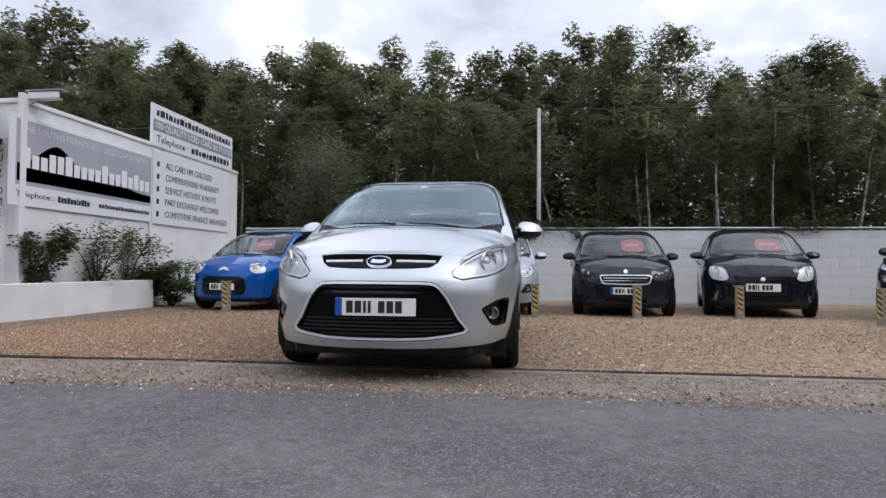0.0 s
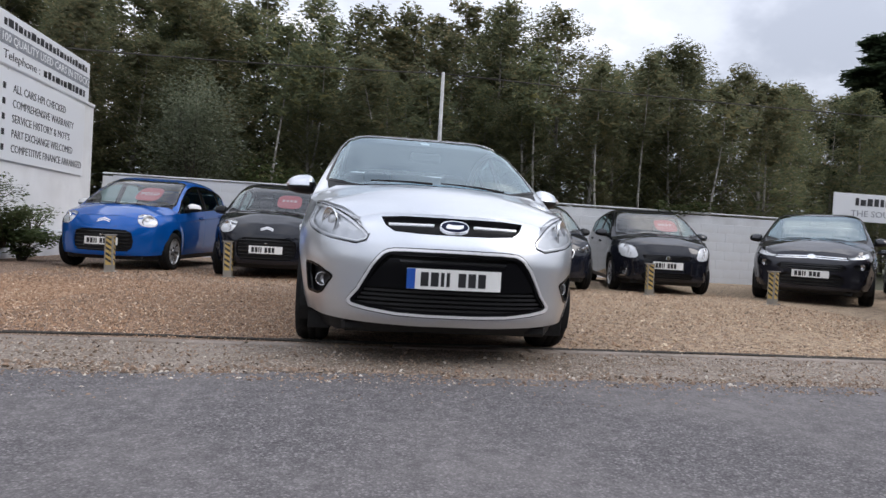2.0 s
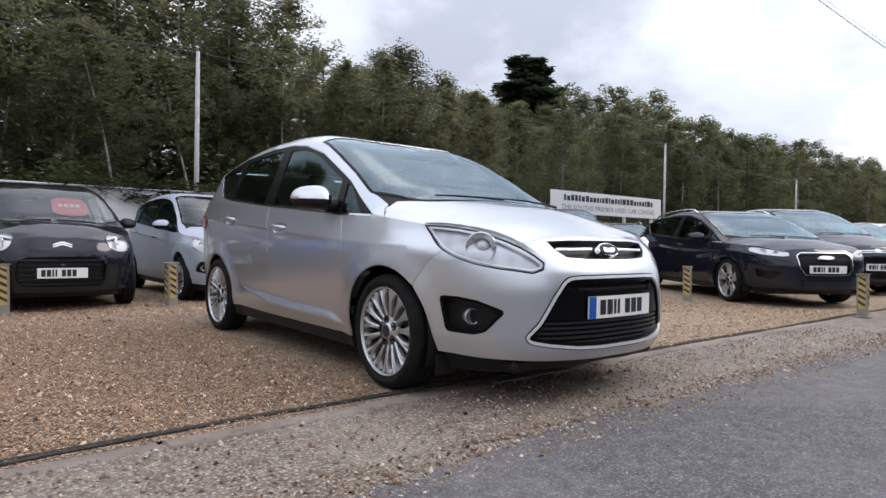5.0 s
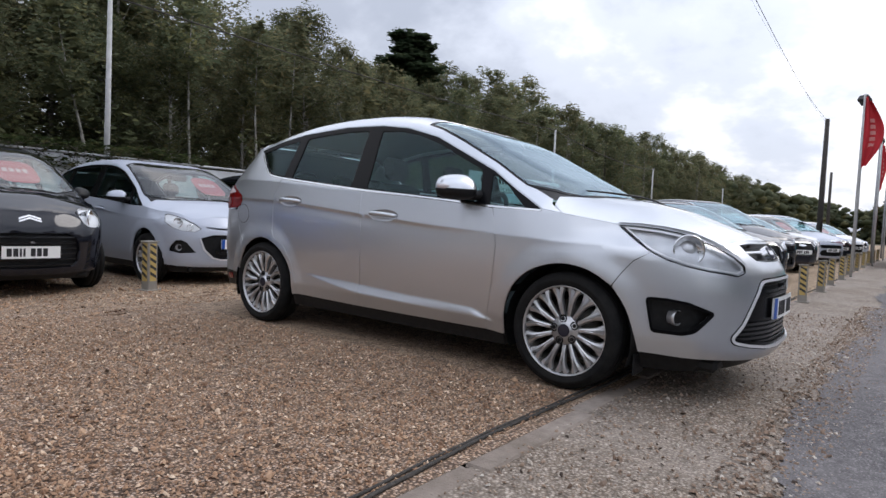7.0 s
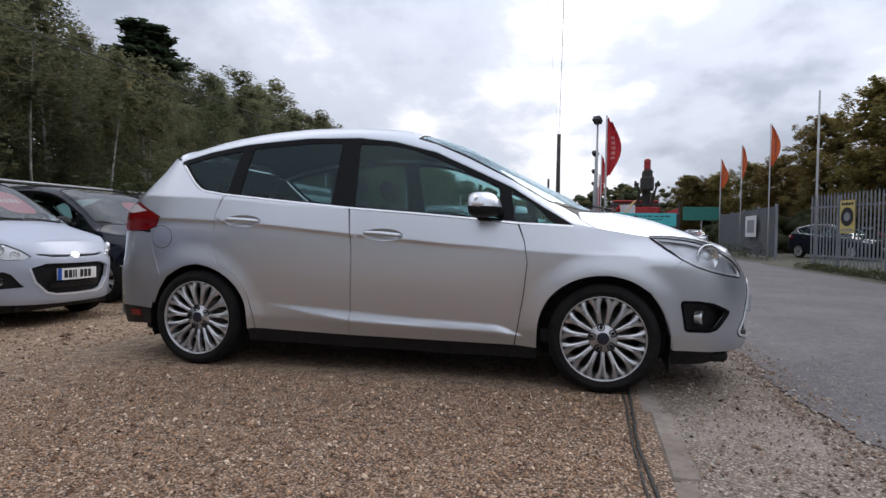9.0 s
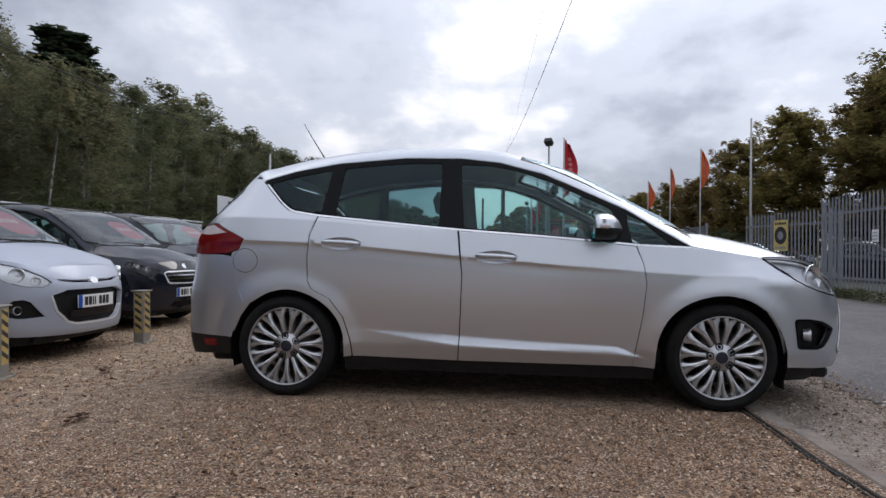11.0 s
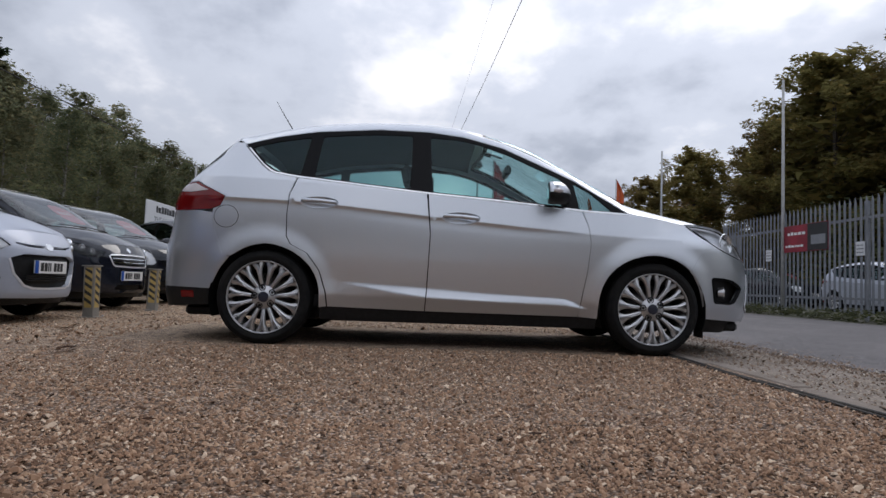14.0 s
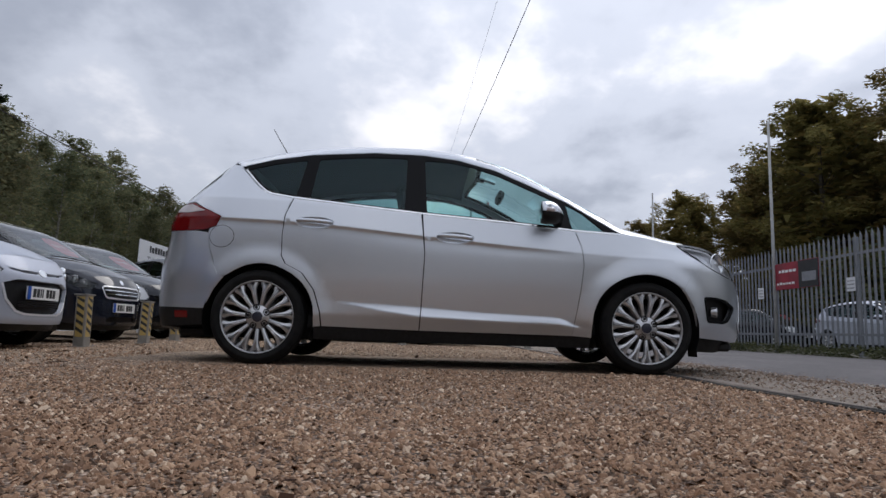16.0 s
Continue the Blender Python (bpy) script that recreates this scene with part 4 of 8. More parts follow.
def lathe(profile, segs=40, axis="x"):
    """Turns (along axis, radius) points round the x axis."""
    bm = bmesh.new()
    rings = [[bm.verts.new((a, r * math.cos(2 * math.pi * k / segs), r * math.sin(2 * math.pi * k / segs))) for k in range(segs)] for a, r in profile]
    for q, w in zip(rings, rings[1:]):
        for k in range(segs):
            bm.faces.new((q[k], w[k], w[(k + 1) % segs], q[(k + 1) % segs]))
    bmesh.ops.recalc_face_normals(bm, faces=bm.faces)
    return bm


def wheel_at(parent, x, y, r, rim_r, width, spokes, side, materials, seed=0, paired=False):
    """A wheel whose outer face looks to side (+1 or -1 along x)."""
    w = empty("wheel", pose(x, y, r))
    w.parent = parent
    sx = side

    full = 48 if spokes == 15 else 28

    def turned(name, prof, material, segs=full, label=""):
        bm = lathe([(a * sx, q) for a, q in prof], segs)
        return part(name, bm, material, w, label, smooth=True)

    h = width / 2
    turned("tyre", [(-h * .7, rim_r * .97), (-h * .98, rim_r + .03), (-h, (r + rim_r) / 2), (-h * .86, r - .012), (-h * .6, r - .001), (-h * .28, r), (-h * .26, r - .007), (-h * .2, r - .007), (-h * .18, r), (h * .18, r), (h * .2, r - .007), (h * .26, r - .007), (h * .28, r), (h * .6, r - .001), (h * .86, r - .012), (h * .97, r - .035), (h, (r + rim_r) / 2), (h * .985, rim_r + .03), (h * .93, rim_r + .006), (h * .8, rim_r - .004), (h * .7, rim_r * .97)], materials["tyre"])
    turned("barrel", [(-h * .8, rim_r - .03), (h * .2, rim_r - .035), (h * .52, rim_r - .022), (h * .74, rim_r - .008)], materials["disc"])
    turned("rim", [(h * .74, rim_r - .008), (h * .82, rim_r - .006), (h * .88, rim_r - .003), (h * .90, rim_r + .001), (h * .86, rim_r + .004)], materials["rim"])
    turned("brake_disc", [(-h * .3, .03), (-h * .3, rim_r * .68), (-h * .42, rim_r * .68)], materials["disc"], 32)
    n = spokes
    bm = bmesh.new()
    for k in range(1):
        a = 2 * math.pi * (k + .25) / n
        ca, sa = math.cos(a), math.sin(a)
        rows = []
        many = n > 12
        for q in (0, .2, .45, .64, .76, .88, 1.0):
            rr = rim_r * (.33 + .665 * q)
            half = rr * math.pi / n
            if many:
                ww = half * float(np.interp(q, [0, .2, .45, .64, .76, .88, 1.0], [.80, .60, .52, .55, .70, .88, 1.0]))
                g = float(np.interp(q, [0, .40, .60, .8, 1.0], [.0, .001, .009, .018, .026]))
            else:
                ww = (rim_r * math.pi / n) * (.34 + .04 * q + (.44 * max(0, q - .6) / .4))
                g = .006 + .010 * max(0, q - .5)
            xo = h * (.62 + .14 * math.sin(q * 2.3) + .02 * q)
            th = .030 - .010 * q
            prof = [(-ww, xo - th), (-ww * .82, xo - .005), (-ww * .34, xo), (0, xo - g), (ww * .34, xo), (ww * .82, xo - .005), (ww, xo - th)]
            rows.append([bm.verts.new((b * sx, rr * ca - t * sa, rr * sa + t * ca)) for t, b in prof])
        for q, p in zip(rows, rows[1:]):
            for i in range(6):
                bm.faces.new((q[i], q[i + 1], p[i + 1], p[i]))
    bmesh.ops.recalc_face_normals(bm, faces=bm.faces)
    sp0 = part("spoke", bm, materials["rim"], w)
    for k in range(1, n):
        o = new("spoke", sp0.data)
        o.parent = w
        o.matrix_basis = pose(0, 0, 0, 360 * k / n)
    turned("hub", [(h * .3, rim_r * .345), (h * .56, rim_r * .34), (h * .615, rim_r * .30), (h * .64, rim_r * .19), (h * .71, rim_r * .170)], materials["rim"], 30)
    turned("centre_cap", [(h * .66, rim_r * .174), (h * .735, rim_r * .172), (h * .745, rim_r * .145)], materials["rim"], 24)
    turned("cap_badge", [(h * .735, rim_r * .146), (h * .75, rim_r * .12), (h * .752, .0005)], materials["cap"], 20)
    for k in range(5):
        a = 2 * math.pi * (k + .1) / 5
        m = Matrix.Translation((0, rim_r * .262 * math.cos(a), rim_r * .262 * math.sin(a)))
        bm = lathe([(h * .60 * sx, .024), (h * .656 * sx, .023), (h * .658 * sx, .0165), (h * .60 * sx, .0150), (h * .60 * sx, .011), (h * .66 * sx, .0105), (h * .665 * sx, .0004)], 12)
        bmesh.ops.transform(bm, matrix=m, verts=bm.verts)
        part("wheel_nut", bm, M_TRIM, w)
    return w


def car_paint(name, base, metal=0.0, rough=0.4, flake=0.0, lacquer=1.0):
    m = mat(name, base, rough, metal, coat=lacquer)
    m.node_tree.nodes["Principled BSDF"].inputs["Specular IOR Level"].default_value = 0.5 if metal > 0.5 else 0.0
    nt = m.node_tree
    N, L = nt.nodes.new, nt.links.new
    b = nt.nodes["Principled BSDF"]
    co = N("ShaderNodeTexCoord")
    if flake:
        v = N("ShaderNodeTexNoise"); v.inputs["Scale"].default_value = 900
        L(co.outputs["Object"], v.inputs["Vector"])
        hs = N("ShaderNodeMapRange"); hs.inputs[1].default_value, hs.inputs[2].default_value = 0.3, 0.7
        hs.inputs[3].default_value, hs.inputs[4].default_value = 1 - flake, 1 + flake
        L(v.outputs["Fac"], hs.inputs[0])
        c = N("ShaderNodeHueSaturation"); c.inputs["Color"].default_value = (*base, 1)
        L(hs.outputs[0], c.inputs["Value"]); L(c.outputs[0], b.inputs["Base Color"])
    # road dust and a slight waviness of the lacquer
    n = N("ShaderNodeTexNoise"); n.inputs["Scale"].default_value, n.inputs["Detail"].default_value = 2.2, 6
    L(co.outputs["Object"], n.inputs["Vector"])
    mr = N("ShaderNodeMapRange"); mr.inputs[1].default_value, mr.inputs[2].default_value = 0.4, 0.75
    mr.inputs[3].default_value, mr.inputs[4].default_value = 0.03, 0.12
    L(n.outputs["Fac"], mr.inputs[0]); L(mr.outputs[0], b.inputs["Coat Roughness"])
    return m


def pane(name, tint, rough=0.0, gloss=1.45, sheen=(1.0, 1.0, 1.0)):
    """A thin pane: tinted see-through with gloss that rises at a low angle."""
    m = bpy.data.materials.new(name)
    m.use_nodes = True
    nt = m.node_tree
    nt.nodes.clear()
    N, L = nt.nodes.new, nt.links.new
    out, t, g, mx, fr = N("ShaderNodeOutputMaterial"), N("ShaderNodeBsdfTransparent"), N("ShaderNodeBsdfGlossy"), N("ShaderNodeMixShader"), N("ShaderNodeLayerWeight")
    t.inputs[0].default_value = (*tint, 1)
    g.inputs["Roughness"].default_value = rough
    g.inputs[0].default_value = (*sheen, 1)
    # a thin sheet mirrors alike from both sides
    f0 = ((gloss - 1) / (gloss + 1)) ** 2
    steep, share = N("ShaderNodeMath"), N("ShaderNodeMath")
    fr.inputs["Blend"].default_value = 0.5
    steep.operation, share.operation = "POWER", "MULTIPLY_ADD"
    steep.inputs[1].default_value, share.inputs[1].default_value, share.inputs[2].default_value = 5.0, 1 - f0, f0
    L(fr.outputs["Facing"], steep.inputs[0]); L(steep.outputs[0], share.inputs[0])
    L(share.outputs[0], mx.inputs[0]); L(t.outputs[0], mx.inputs[1]); L(g.outputs[0], mx.inputs[2]); L(mx.outputs[0], out.inputs[0])
    m.diffuse_color = (*tint, 1)
    return m


M_SILVER = car_paint("silver_metallic_paint", (0.62, 0.643, 0.680), 0.87, 0.345, 0.12)
M_CARBLACK = car_paint("black_metallic_paint", (0.009, 0.010, 0.015), 0.0, 0.35)
M_CARNAVY = car_paint("blue_black_paint", (0.010, 0.012, 0.020), 0.0, 0.35)
M_CARBLUE = car_paint("bright_blue_paint", (0.003, 0.088, 0.37), 0.3, 0.3, 0.1)
M_CARGREY = car_paint("dark_grey_metallic_paint", (0.020, 0.020, 0.026), 0.2, 0.35, 0.1)
M_CARSILVER = car_paint("pale_silver_paint", (0.47, 0.50, 0.57), 0.40, 0.50, 0.1, 0.35)
M_CARWHITE = car_paint("white_car_paint", (0.76, 0.76, 0.76), 0.0, 0.3)
M_TRIM = varied("black_plastic_trim", (0.006, 0.006, 0.0065), (0.013, 0.013, 0.0135), 40, 0.5, 0.1, 200)
M_TRIM.node_tree.nodes["Principled BSDF"].inputs["Specular IOR Level"].default_value = 0.3
M_GLOSSBLACK = mat("gloss_black_trim", (0.004, 0.004, 0.005), 0.25)
M_GLOSSBLACK.node_tree.nodes["Principled BSDF"].inputs["Specular IOR Level"].default_value = 0.12
M_SLAT = mat("slat_gloss_black", (0.012, 0.012, 0.013), 0.22)
M_CHROME = varied("chrome_trim", (0.72, 0.73, 0.74), (0.80, 0.80, 0.81), 6, 0.12, metal=1.0)
M_TYRE = varied("tyre_rubber", (0.007, 0.007, 0.0075), (0.014, 0.0135, 0.013), 25, 0.85, 0.3, 140, c3=(0.022, 0.020, 0.017), scale2=6, amount2=0.35)
M_BRIGHT = varied("bright_satin_trim", (0.80, 0.80, 0.82), (0.88, 0.88, 0.89), 6, 0.28, metal=0.45)
M_RIM = varied("alloy_wheel", (0.50, 0.50, 0.51), (0.58, 0.58, 0.585), 12, 0.30, metal=0.85)
M_TYRE.node_tree.nodes["Principled BSDF"].inputs["Specular IOR Level"].default_value = 0.2
M_DISC = varied("brake_steel", (0.05, 0.048, 0.045), (0.12, 0.11, 0.10), 30, 0.5, metal=0.5)
M_CAP = mat("dark_blue_cap", (0.008, 0.010, 0.024), 0.3, coat=0.3)
M_GLASS = pane("window_glass", (0.52, 0.72, 0.71), 0.0, 1.45, (0.74, 0.96, 1.0))
M_GLASSDARK = pane("privacy_glass", (0.36, 0.52, 0.53), 0.0, 1.42, (0.74, 0.96, 1.0))
M_SCREEN = pane("windscreen_glass", (0.66, 0.78, 0.79), 0.0, 2.45, (0.78, 0.93, 1.0))
M_SCREENCLEAR = pane("hatchback_screen_glass", (0.60, 0.68, 0.67), 0.0, 1.85)
M_LAMPWHITE = varied("pale_lamp_bowl", (0.80, 0.81, 0.82), (0.88, 0.88, 0.88), 12, 0.25, metal=0.15)
M_LAMPGREY = varied("grey_lamp_bowl", (0.46, 0.47, 0.49), (0.62, 0.63, 0.65), 16, 0.30, 0.2, 30, metal=0.55)
M_LENS = pane("clear_lamp_lens", (0.93, 0.94, 0.95))
M_REFLECT = varied("lamp_reflector", (0.90, 0.91, 0.92), (0.95, 0.95, 0.96), 8, 0.20, 0.30, 16, metal=0.75)
M_FOG = varied("chrome_fog_lamp", (0.42, 0.42, 0.43), (0.60, 0.60, 0.61), 8, 0.14, metal=0.7)
M_REDLAMP = varied("red_lamp_lens", (0.13, 0.003, 0.005), (0.20, 0.005, 0.006), 14, 0.10)
M_PALELAMP = varied("clear_rear_lamp", (0.55, 0.50, 0.50), (0.68, 0.62, 0.62), 14, 0.12)
M_PLATE = varied("white_number_plate", (0.82, 0.82, 0.80), (0.87, 0.87, 0.85), 12, 0.3)
M_PLATEBLUE = mat("plate_blue", (0.015, 0.09, 0.42), 0.35)
M_SEAT = varied("dark_seat_cloth", (0.018, 0.018, 0.020), (0.032, 0.032, 0.035), 60, 0.9, 0.2, 200)
M_DASH = varied("dark_dashboard", (0.020, 0.020, 0.022), (0.034, 0.034, 0.036), 50, 0.7, 0.1, 200)
M_HEADLINER = varied("grey_headliner", (0.09, 0.09, 0.10), (0.12, 0.12, 0.13), 50, 0.95)
M_REDSTICK = varied("red_price_disc", (0.52, 0.06, 0.075), (0.62, 0.09, 0.11), 10, 0.6)
M_PALEPINK = varied("pale_pink_print", (0.70, 0.42, 0.42), (0.76, 0.48, 0.48), 10, 0.6)
M_BLUEOVAL = mat("badge_dark_blue", (0.006, 0.010, 0.034), 0.5)
M_BLUEOVAL.node_tree.nodes["Principled BSDF"].inputs["Specular IOR Level"].default_value = 0.15
WHEEL_MATS = dict(tyre=M_TYRE, rim=M_RIM, disc=M_DISC, cap=M_CAP)

SILL = [(1.663, .962), (1.98, .977), (2.245, 1.001), (2.627, 1.031), (3.044, 1.060), (3.466, 1.099), (3.948, 1.146), (4.10, 1.170)]
WIN_TAIL = [(4.135, 1.185), (4.191, 1.228), (4.317, 1.354), (4.347, 1.372)]
ARCH_F = [(1.872, .242), (1.862, .405), (1.810, .530), (1.715, .621), (1.590, .672), (1.468, .684), (1.340, .656), (1.233, .592), (1.151, .476), (1.103, .335), (1.085, .262)]
ARCH_R = [(3.765, .262), (3.768, .396), (3.815, .512), (3.905, .603), (4.026, .662), (4.143, .678), (4.262, .651), (4.373, .589), (4.456, .495), (4.505, .40), (4.525, .352)]
DOOR_F = [(1.985, .970), (1.944, .867), (1.926, .743), (1.946, .553), (1.972, .405), (1.998, .251)]
DOOR_M = [(3.053, 1.050), (3.026, .778), (3.040, .402), (3.049, .256)]
DOOR_R = [(3.945, 1.140), (3.991, 1.019), (4.004, .882), (4.000, .737), (3.969, .681), (3.856, .624), (3.770, .509), (3.722, .36), (3.713, .268)]


def rounded(pts, n=3):
    """More points on a smooth curve through an open line of points."""
    out = []
    for i in range(len(pts) - 1):
        a, b, c, d = pts[max(0, i - 1)], pts[i], pts[i + 1], pts[min(len(pts) - 1, i + 2)]
        for k in range(n):
            t = k / n
            out.append(tuple(.5 * (2 * b[j] + (c[j] - a[j]) * t + (2 * a[j] - 5 * b[j] + 4 * c[j] - d[j]) * t * t + (3 * b[j] - a[j] - 3 * c[j] + d[j]) * t ** 3) for j in (0, 1)))
    return out + [pts[-1]]


SEAM_F = [(1.045, .775), (1.130, .722), (1.185, .655), (1.222, .600)]
SEAM_R = [(4.516, .885), (4.495, .773), (4.456, .66), (4.425, .592)]
TAIL_LAMP = [(4.43, .995), (4.464, .93), (4.538, .903), (4.716, .894), (4.86, .90), (4.90, 1.00), (4.86, 1.07), (4.755, 1.09), (4.686, 1.093), (4.53, 1.036)]


def shift(pts, ds=0.0, dz=0.0):
    return [(a + ds, b + dz) for a, b in pts]


def xy_r(pts):
    """Top outlines from (x, y) to (share, y)."""
    return [(float(x / np.interp(y, EY, EX)), y) for x, y in pts]


SCREEN_SIDE = [(.782, -1.00), (.754, -.80), (.724, -.58), (.685, -.33), (.654, -.14)]
SCREEN_TOP = [(.57, -.150), (.28, -.185), (0, -.195)]
SCREEN_LOW = [(0, -1.33), (.3, -1.31), (.52, -1.245), (.70, -1.11), (.765, -1.035)]


def build_car(name, label, category, spec, m, group=""):
    """All panels of one car, at the pose m. spec: paint, face outlines, warp and fittings."""
    sp = dict(strip=False, rim=.21, radius=.29, spokes=10, wheel_w=.19, mirror=None, detail=1.0, interior=True, wheel_x=.80)
    sp.update(spec)
    car = tagged(empty(name, m), label, category, group)
    paint, warp = sp["paint"], sp.get("warp")
    k = 1.0 / sp["detail"]
    ST, BT = (.06 * k, .05 * k), (.035 * k, .045 * k)
    es = .03 * k

    def bp(push=0.0):
        return lambda u, v: belt_point(u, v, sp, push)

    def tp(push=0.0):
        return lambda u, v: top_point(u, v, push)

    def belt(nm, outline, material, parent=car, push=0.0, holes=(), lines=(), depth=.014, label="", step=None):
        return patch(nm, outline, bp(push), material, parent, step or ST, holes, lines, depth, label, None, warp, es)

    cols = [-1, -.985, -.965, -.94, -.91, -.87, -.82, -.75, -.65, -.5, -.35, -.18, 0, .18, .35, .5, .65, .75, .82, .87, .91, .94, .965, .985, 1]

    def top(nm, outline, material, parent=car, push=0.0, holes=(), depth=.014, label=""):
        return patch(nm, outline, tp(push), material, parent, (.06, .06 * k), holes, (), depth, label, cols, warp, es)

    def at(s, z, push=0.0):
        p = belt_point(np.array([s]), np.array([z]), sp, push)
        return Vector((warp(p) if warp else p)[0])

    def w3(p):
        q = np.array([p], float)
        return Vector((warp(q) if warp else q)[0])

    crease = [[(s, float(lut("crease", np.interp(s, CS, CV[:, 1])))) for s in np.arange(1.3, 4.7, .08)], [(s, float(lut("belt", np.interp(s, CS, CV[:, 1])))) for s in np.arange(1.3, 4.7, .08)]]
    crease += [shift(q, 0, d) for q in crease for d in ((-.12, -.08, -.05, -.030, -.018, -.009, .009, .035) if sp["strip"] else (-.075, -.045, -.014, .014))]
    if sp["strip"]:
        ss = np.arange(1.93, 3.62, .07)
        crease += [[(float(s), float(np.interp(s, *TAB[t])) + d) for s in ss] for t in ("stop", "slow") for d in (-.010, 0, .010)]
    face = sp["face"]
    hl = face["headlight"]
    # --- front bumper ---
    seam = face.get("seam", SEAM_F)
    lampl = face["bumper_top"]       # from the bonnet corner under the lamp to the seam
    half = [(0, .845), (.3, .845), (.47, .838), (.595, .825)] + lampl + seam + rounded([(1.225, .585), (1.151, .476), (1.103, .335), (1.085, .262)]) + [(.85, .248), (.57, .240), (.2, .233), (0, .233)]
    outline = half + mirror_poly(half[1:-1])
    holes = []
    for q in face["holes"]:
        holes.append(q)
    belt("front_bumper", outline, paint, holes=holes, step=BT, depth=.03)
    low = [(0, .228), (.57, .236), (.85, .243), (1.08, .256), (1.07, .165), (.8, .160), (.4, .185), (0, .195)]
    belt("bumper_lip", low + mirror_poly(low[1:-1]), M_TRIM, push=-.055, depth=.03)
    for q in face.get("black", ()):
        belt("grille_backing", q, M_TRIM, push=-.055, depth=.0)
    for q, material, push in face.get("patches", ()):
        belt("grille_bar", q, material, push=push, depth=.012, step=BT)
    # --- lamps ---
    for sg in (1, -1):
        o = hl if sg > 0 else mirror_poly(hl)
        lamp = belt("headlight", o, M_LENS, push=.002, depth=.004, label="clear headlight unit", step=BT)
        belt("lamp_seal", offset_poly(o, .0015), M_GLOSSBLACK, lamp, push=.0, depth=.01, holes=[offset_poly(o, -.001)], step=BT)
        belt("reflector", offset_poly(o, .004), face.get("lamp_back", M_REFLECT), lamp, push=face.get("lamp_push", -.034), depth=face.get("lamp_push", -.034) * .95)
        if face.get("lamp_trim"):
            belt("lamp_trim", offset_poly(o, -.010), M_BRIGHT, lamp, push=-.008, depth=.008, holes=[offset_poly(o, -.017)], step=BT)
        for (s, z, r) in face.get("bulbs", ()):
            c, a = at(sg * s, z, face.get("bulb_push", -.022)), at(sg * s, z, .02)
            d = (a - c).normalized()
            rot = d.to_track_quat("X", "Z").to_matrix().to_4x4()
            bm = lathe([(-.03, r * .35), (-.028, r * .7), (0, r * .98), (.010, r), (.013, r * .92), (.004, r * .86), (-.012, r * .6)], 28)
            bmesh.ops.transform(bm, matrix=Matrix.Translation(c) @ rot, verts=bm.verts)
            part("lamp_ring", bm, M_CHROME, lamp, smooth=True)
            bm = lathe([(-.03, r * .55), (-.012, r * .5), (.0, r * .36), (.006, r * .15), (.007, .0004)], 20)
            bmesh.ops.transform(bm, matrix=Matrix.Translation(c) @ rot, verts=bm.verts)
            part("projector", bm, face.get("bulb_mat", M_REFLECT), lamp, smooth=True)
        if face.get("fog"):
            s, z, r = face["fog"]
            c, a = at(sg * s, z, -.048), at(sg * s, z, .02)
            rot = ((a - c).normalized() * .35 + Vector((0, -1, 0))).normalized().to_track_quat("X", "Z").to_matrix().to_4x4()
            bm = lathe([(-.03, r * .9), (.0, r), (.012, r), (.014, r * .86), (-.005, r * .8), (-.012, r * .4), (-.014, .0004)], 24)
            bmesh.ops.transform(bm, matrix=Matrix.Translation(c) @ rot, verts=bm.verts)
            part("fog_lamp", bm, M_FOG, car, "round fog lamp in a black surround", smooth=True)
    # --- side panels ---
    for sg in (1, -1):
        def sd(nm, poly, material, parent=car, **kw):
            return belt(nm, poly if sg > 0 else mirror_poly(poly), material, parent, **kw)
        ln = crease if sg > 0 else [[(-a, b) for a, b in q] for q in crease]
        wing = [(1.25, .908), (1.35, .921), (1.5, .944), (1.655, .968)] + [(1.80, .963), (1.98, .970)] + DOOR_F[1:] + rounded(ARCH_F[:8]) + shift(seam[::-1], .004, .002) + face["wing_front"]
        sd("front_wing", wing, paint, lines=ln)
        fd = [(1.99, .968)] + [(2.245, .993), (2.627, 1.023), (3.046, 1.052)] + shift(DOOR_M[1:], -.003) + shift(DOOR_F[::-1][:-1], .006)
        rd = [(3.060, 1.054), (3.466, 1.091), (3.940, 1.136)] + shift(DOOR_R[1:], -.005) + shift(DOOR_M[::-1][:-1], .004)
        for dn, poly, (s0, s1, z0, z1) in (("front_door", fd, (2.70, 2.94, .892, .905)), ("rear_door", rd, (3.665, 3.905, .968, .978))):
            cs, cz, rs, rz = (s0 + s1) / 2, (z0 + z1) / 2 - .004, .62 * (s1 - s0) / 1.12, .040
            oval = [(cs + rs * math.cos(t), cz + rz * math.sin(t)) for t in np.arange(28) * math.pi / 14]
            dr = sd(dn, poly, paint, lines=ln, holes=[oval if sg > 0 else mirror_poly(oval)])

            def bowl(u, v, cs=cs, cz=cz, rs=rs, rz=rz):
                rho = ((np.abs(u) - cs) / rs) ** 2 + ((v - cz) / rz) ** 2
                return belt_point(u, v, sp, -.020 * np.clip(1 - rho * rho, 0, 1))

            patch("handle_recess", oval if sg > 0 else mirror_poly(oval), bowl, paint, dr, (.02, .008), (), (), .004, "", None, warp, .02)
            hb = bmesh.new()
            pp = [at(sg * (s0 + (s1 - s0) * q), z0 + (z1 - z0) * q + .004 * math.sin(math.pi * q), .002 + .020 * math.sin(math.pi * min(max(q, .0), 1)) ** .5) for q in (0, .06, .2, .5, .8, .94, 1)]
            add_tube(hb, pp, [.008, .014, .015, .015, .015, .014, .008], 10)
            part("door_handle", hb, sp.get("handle", paint), dr, smooth=True)
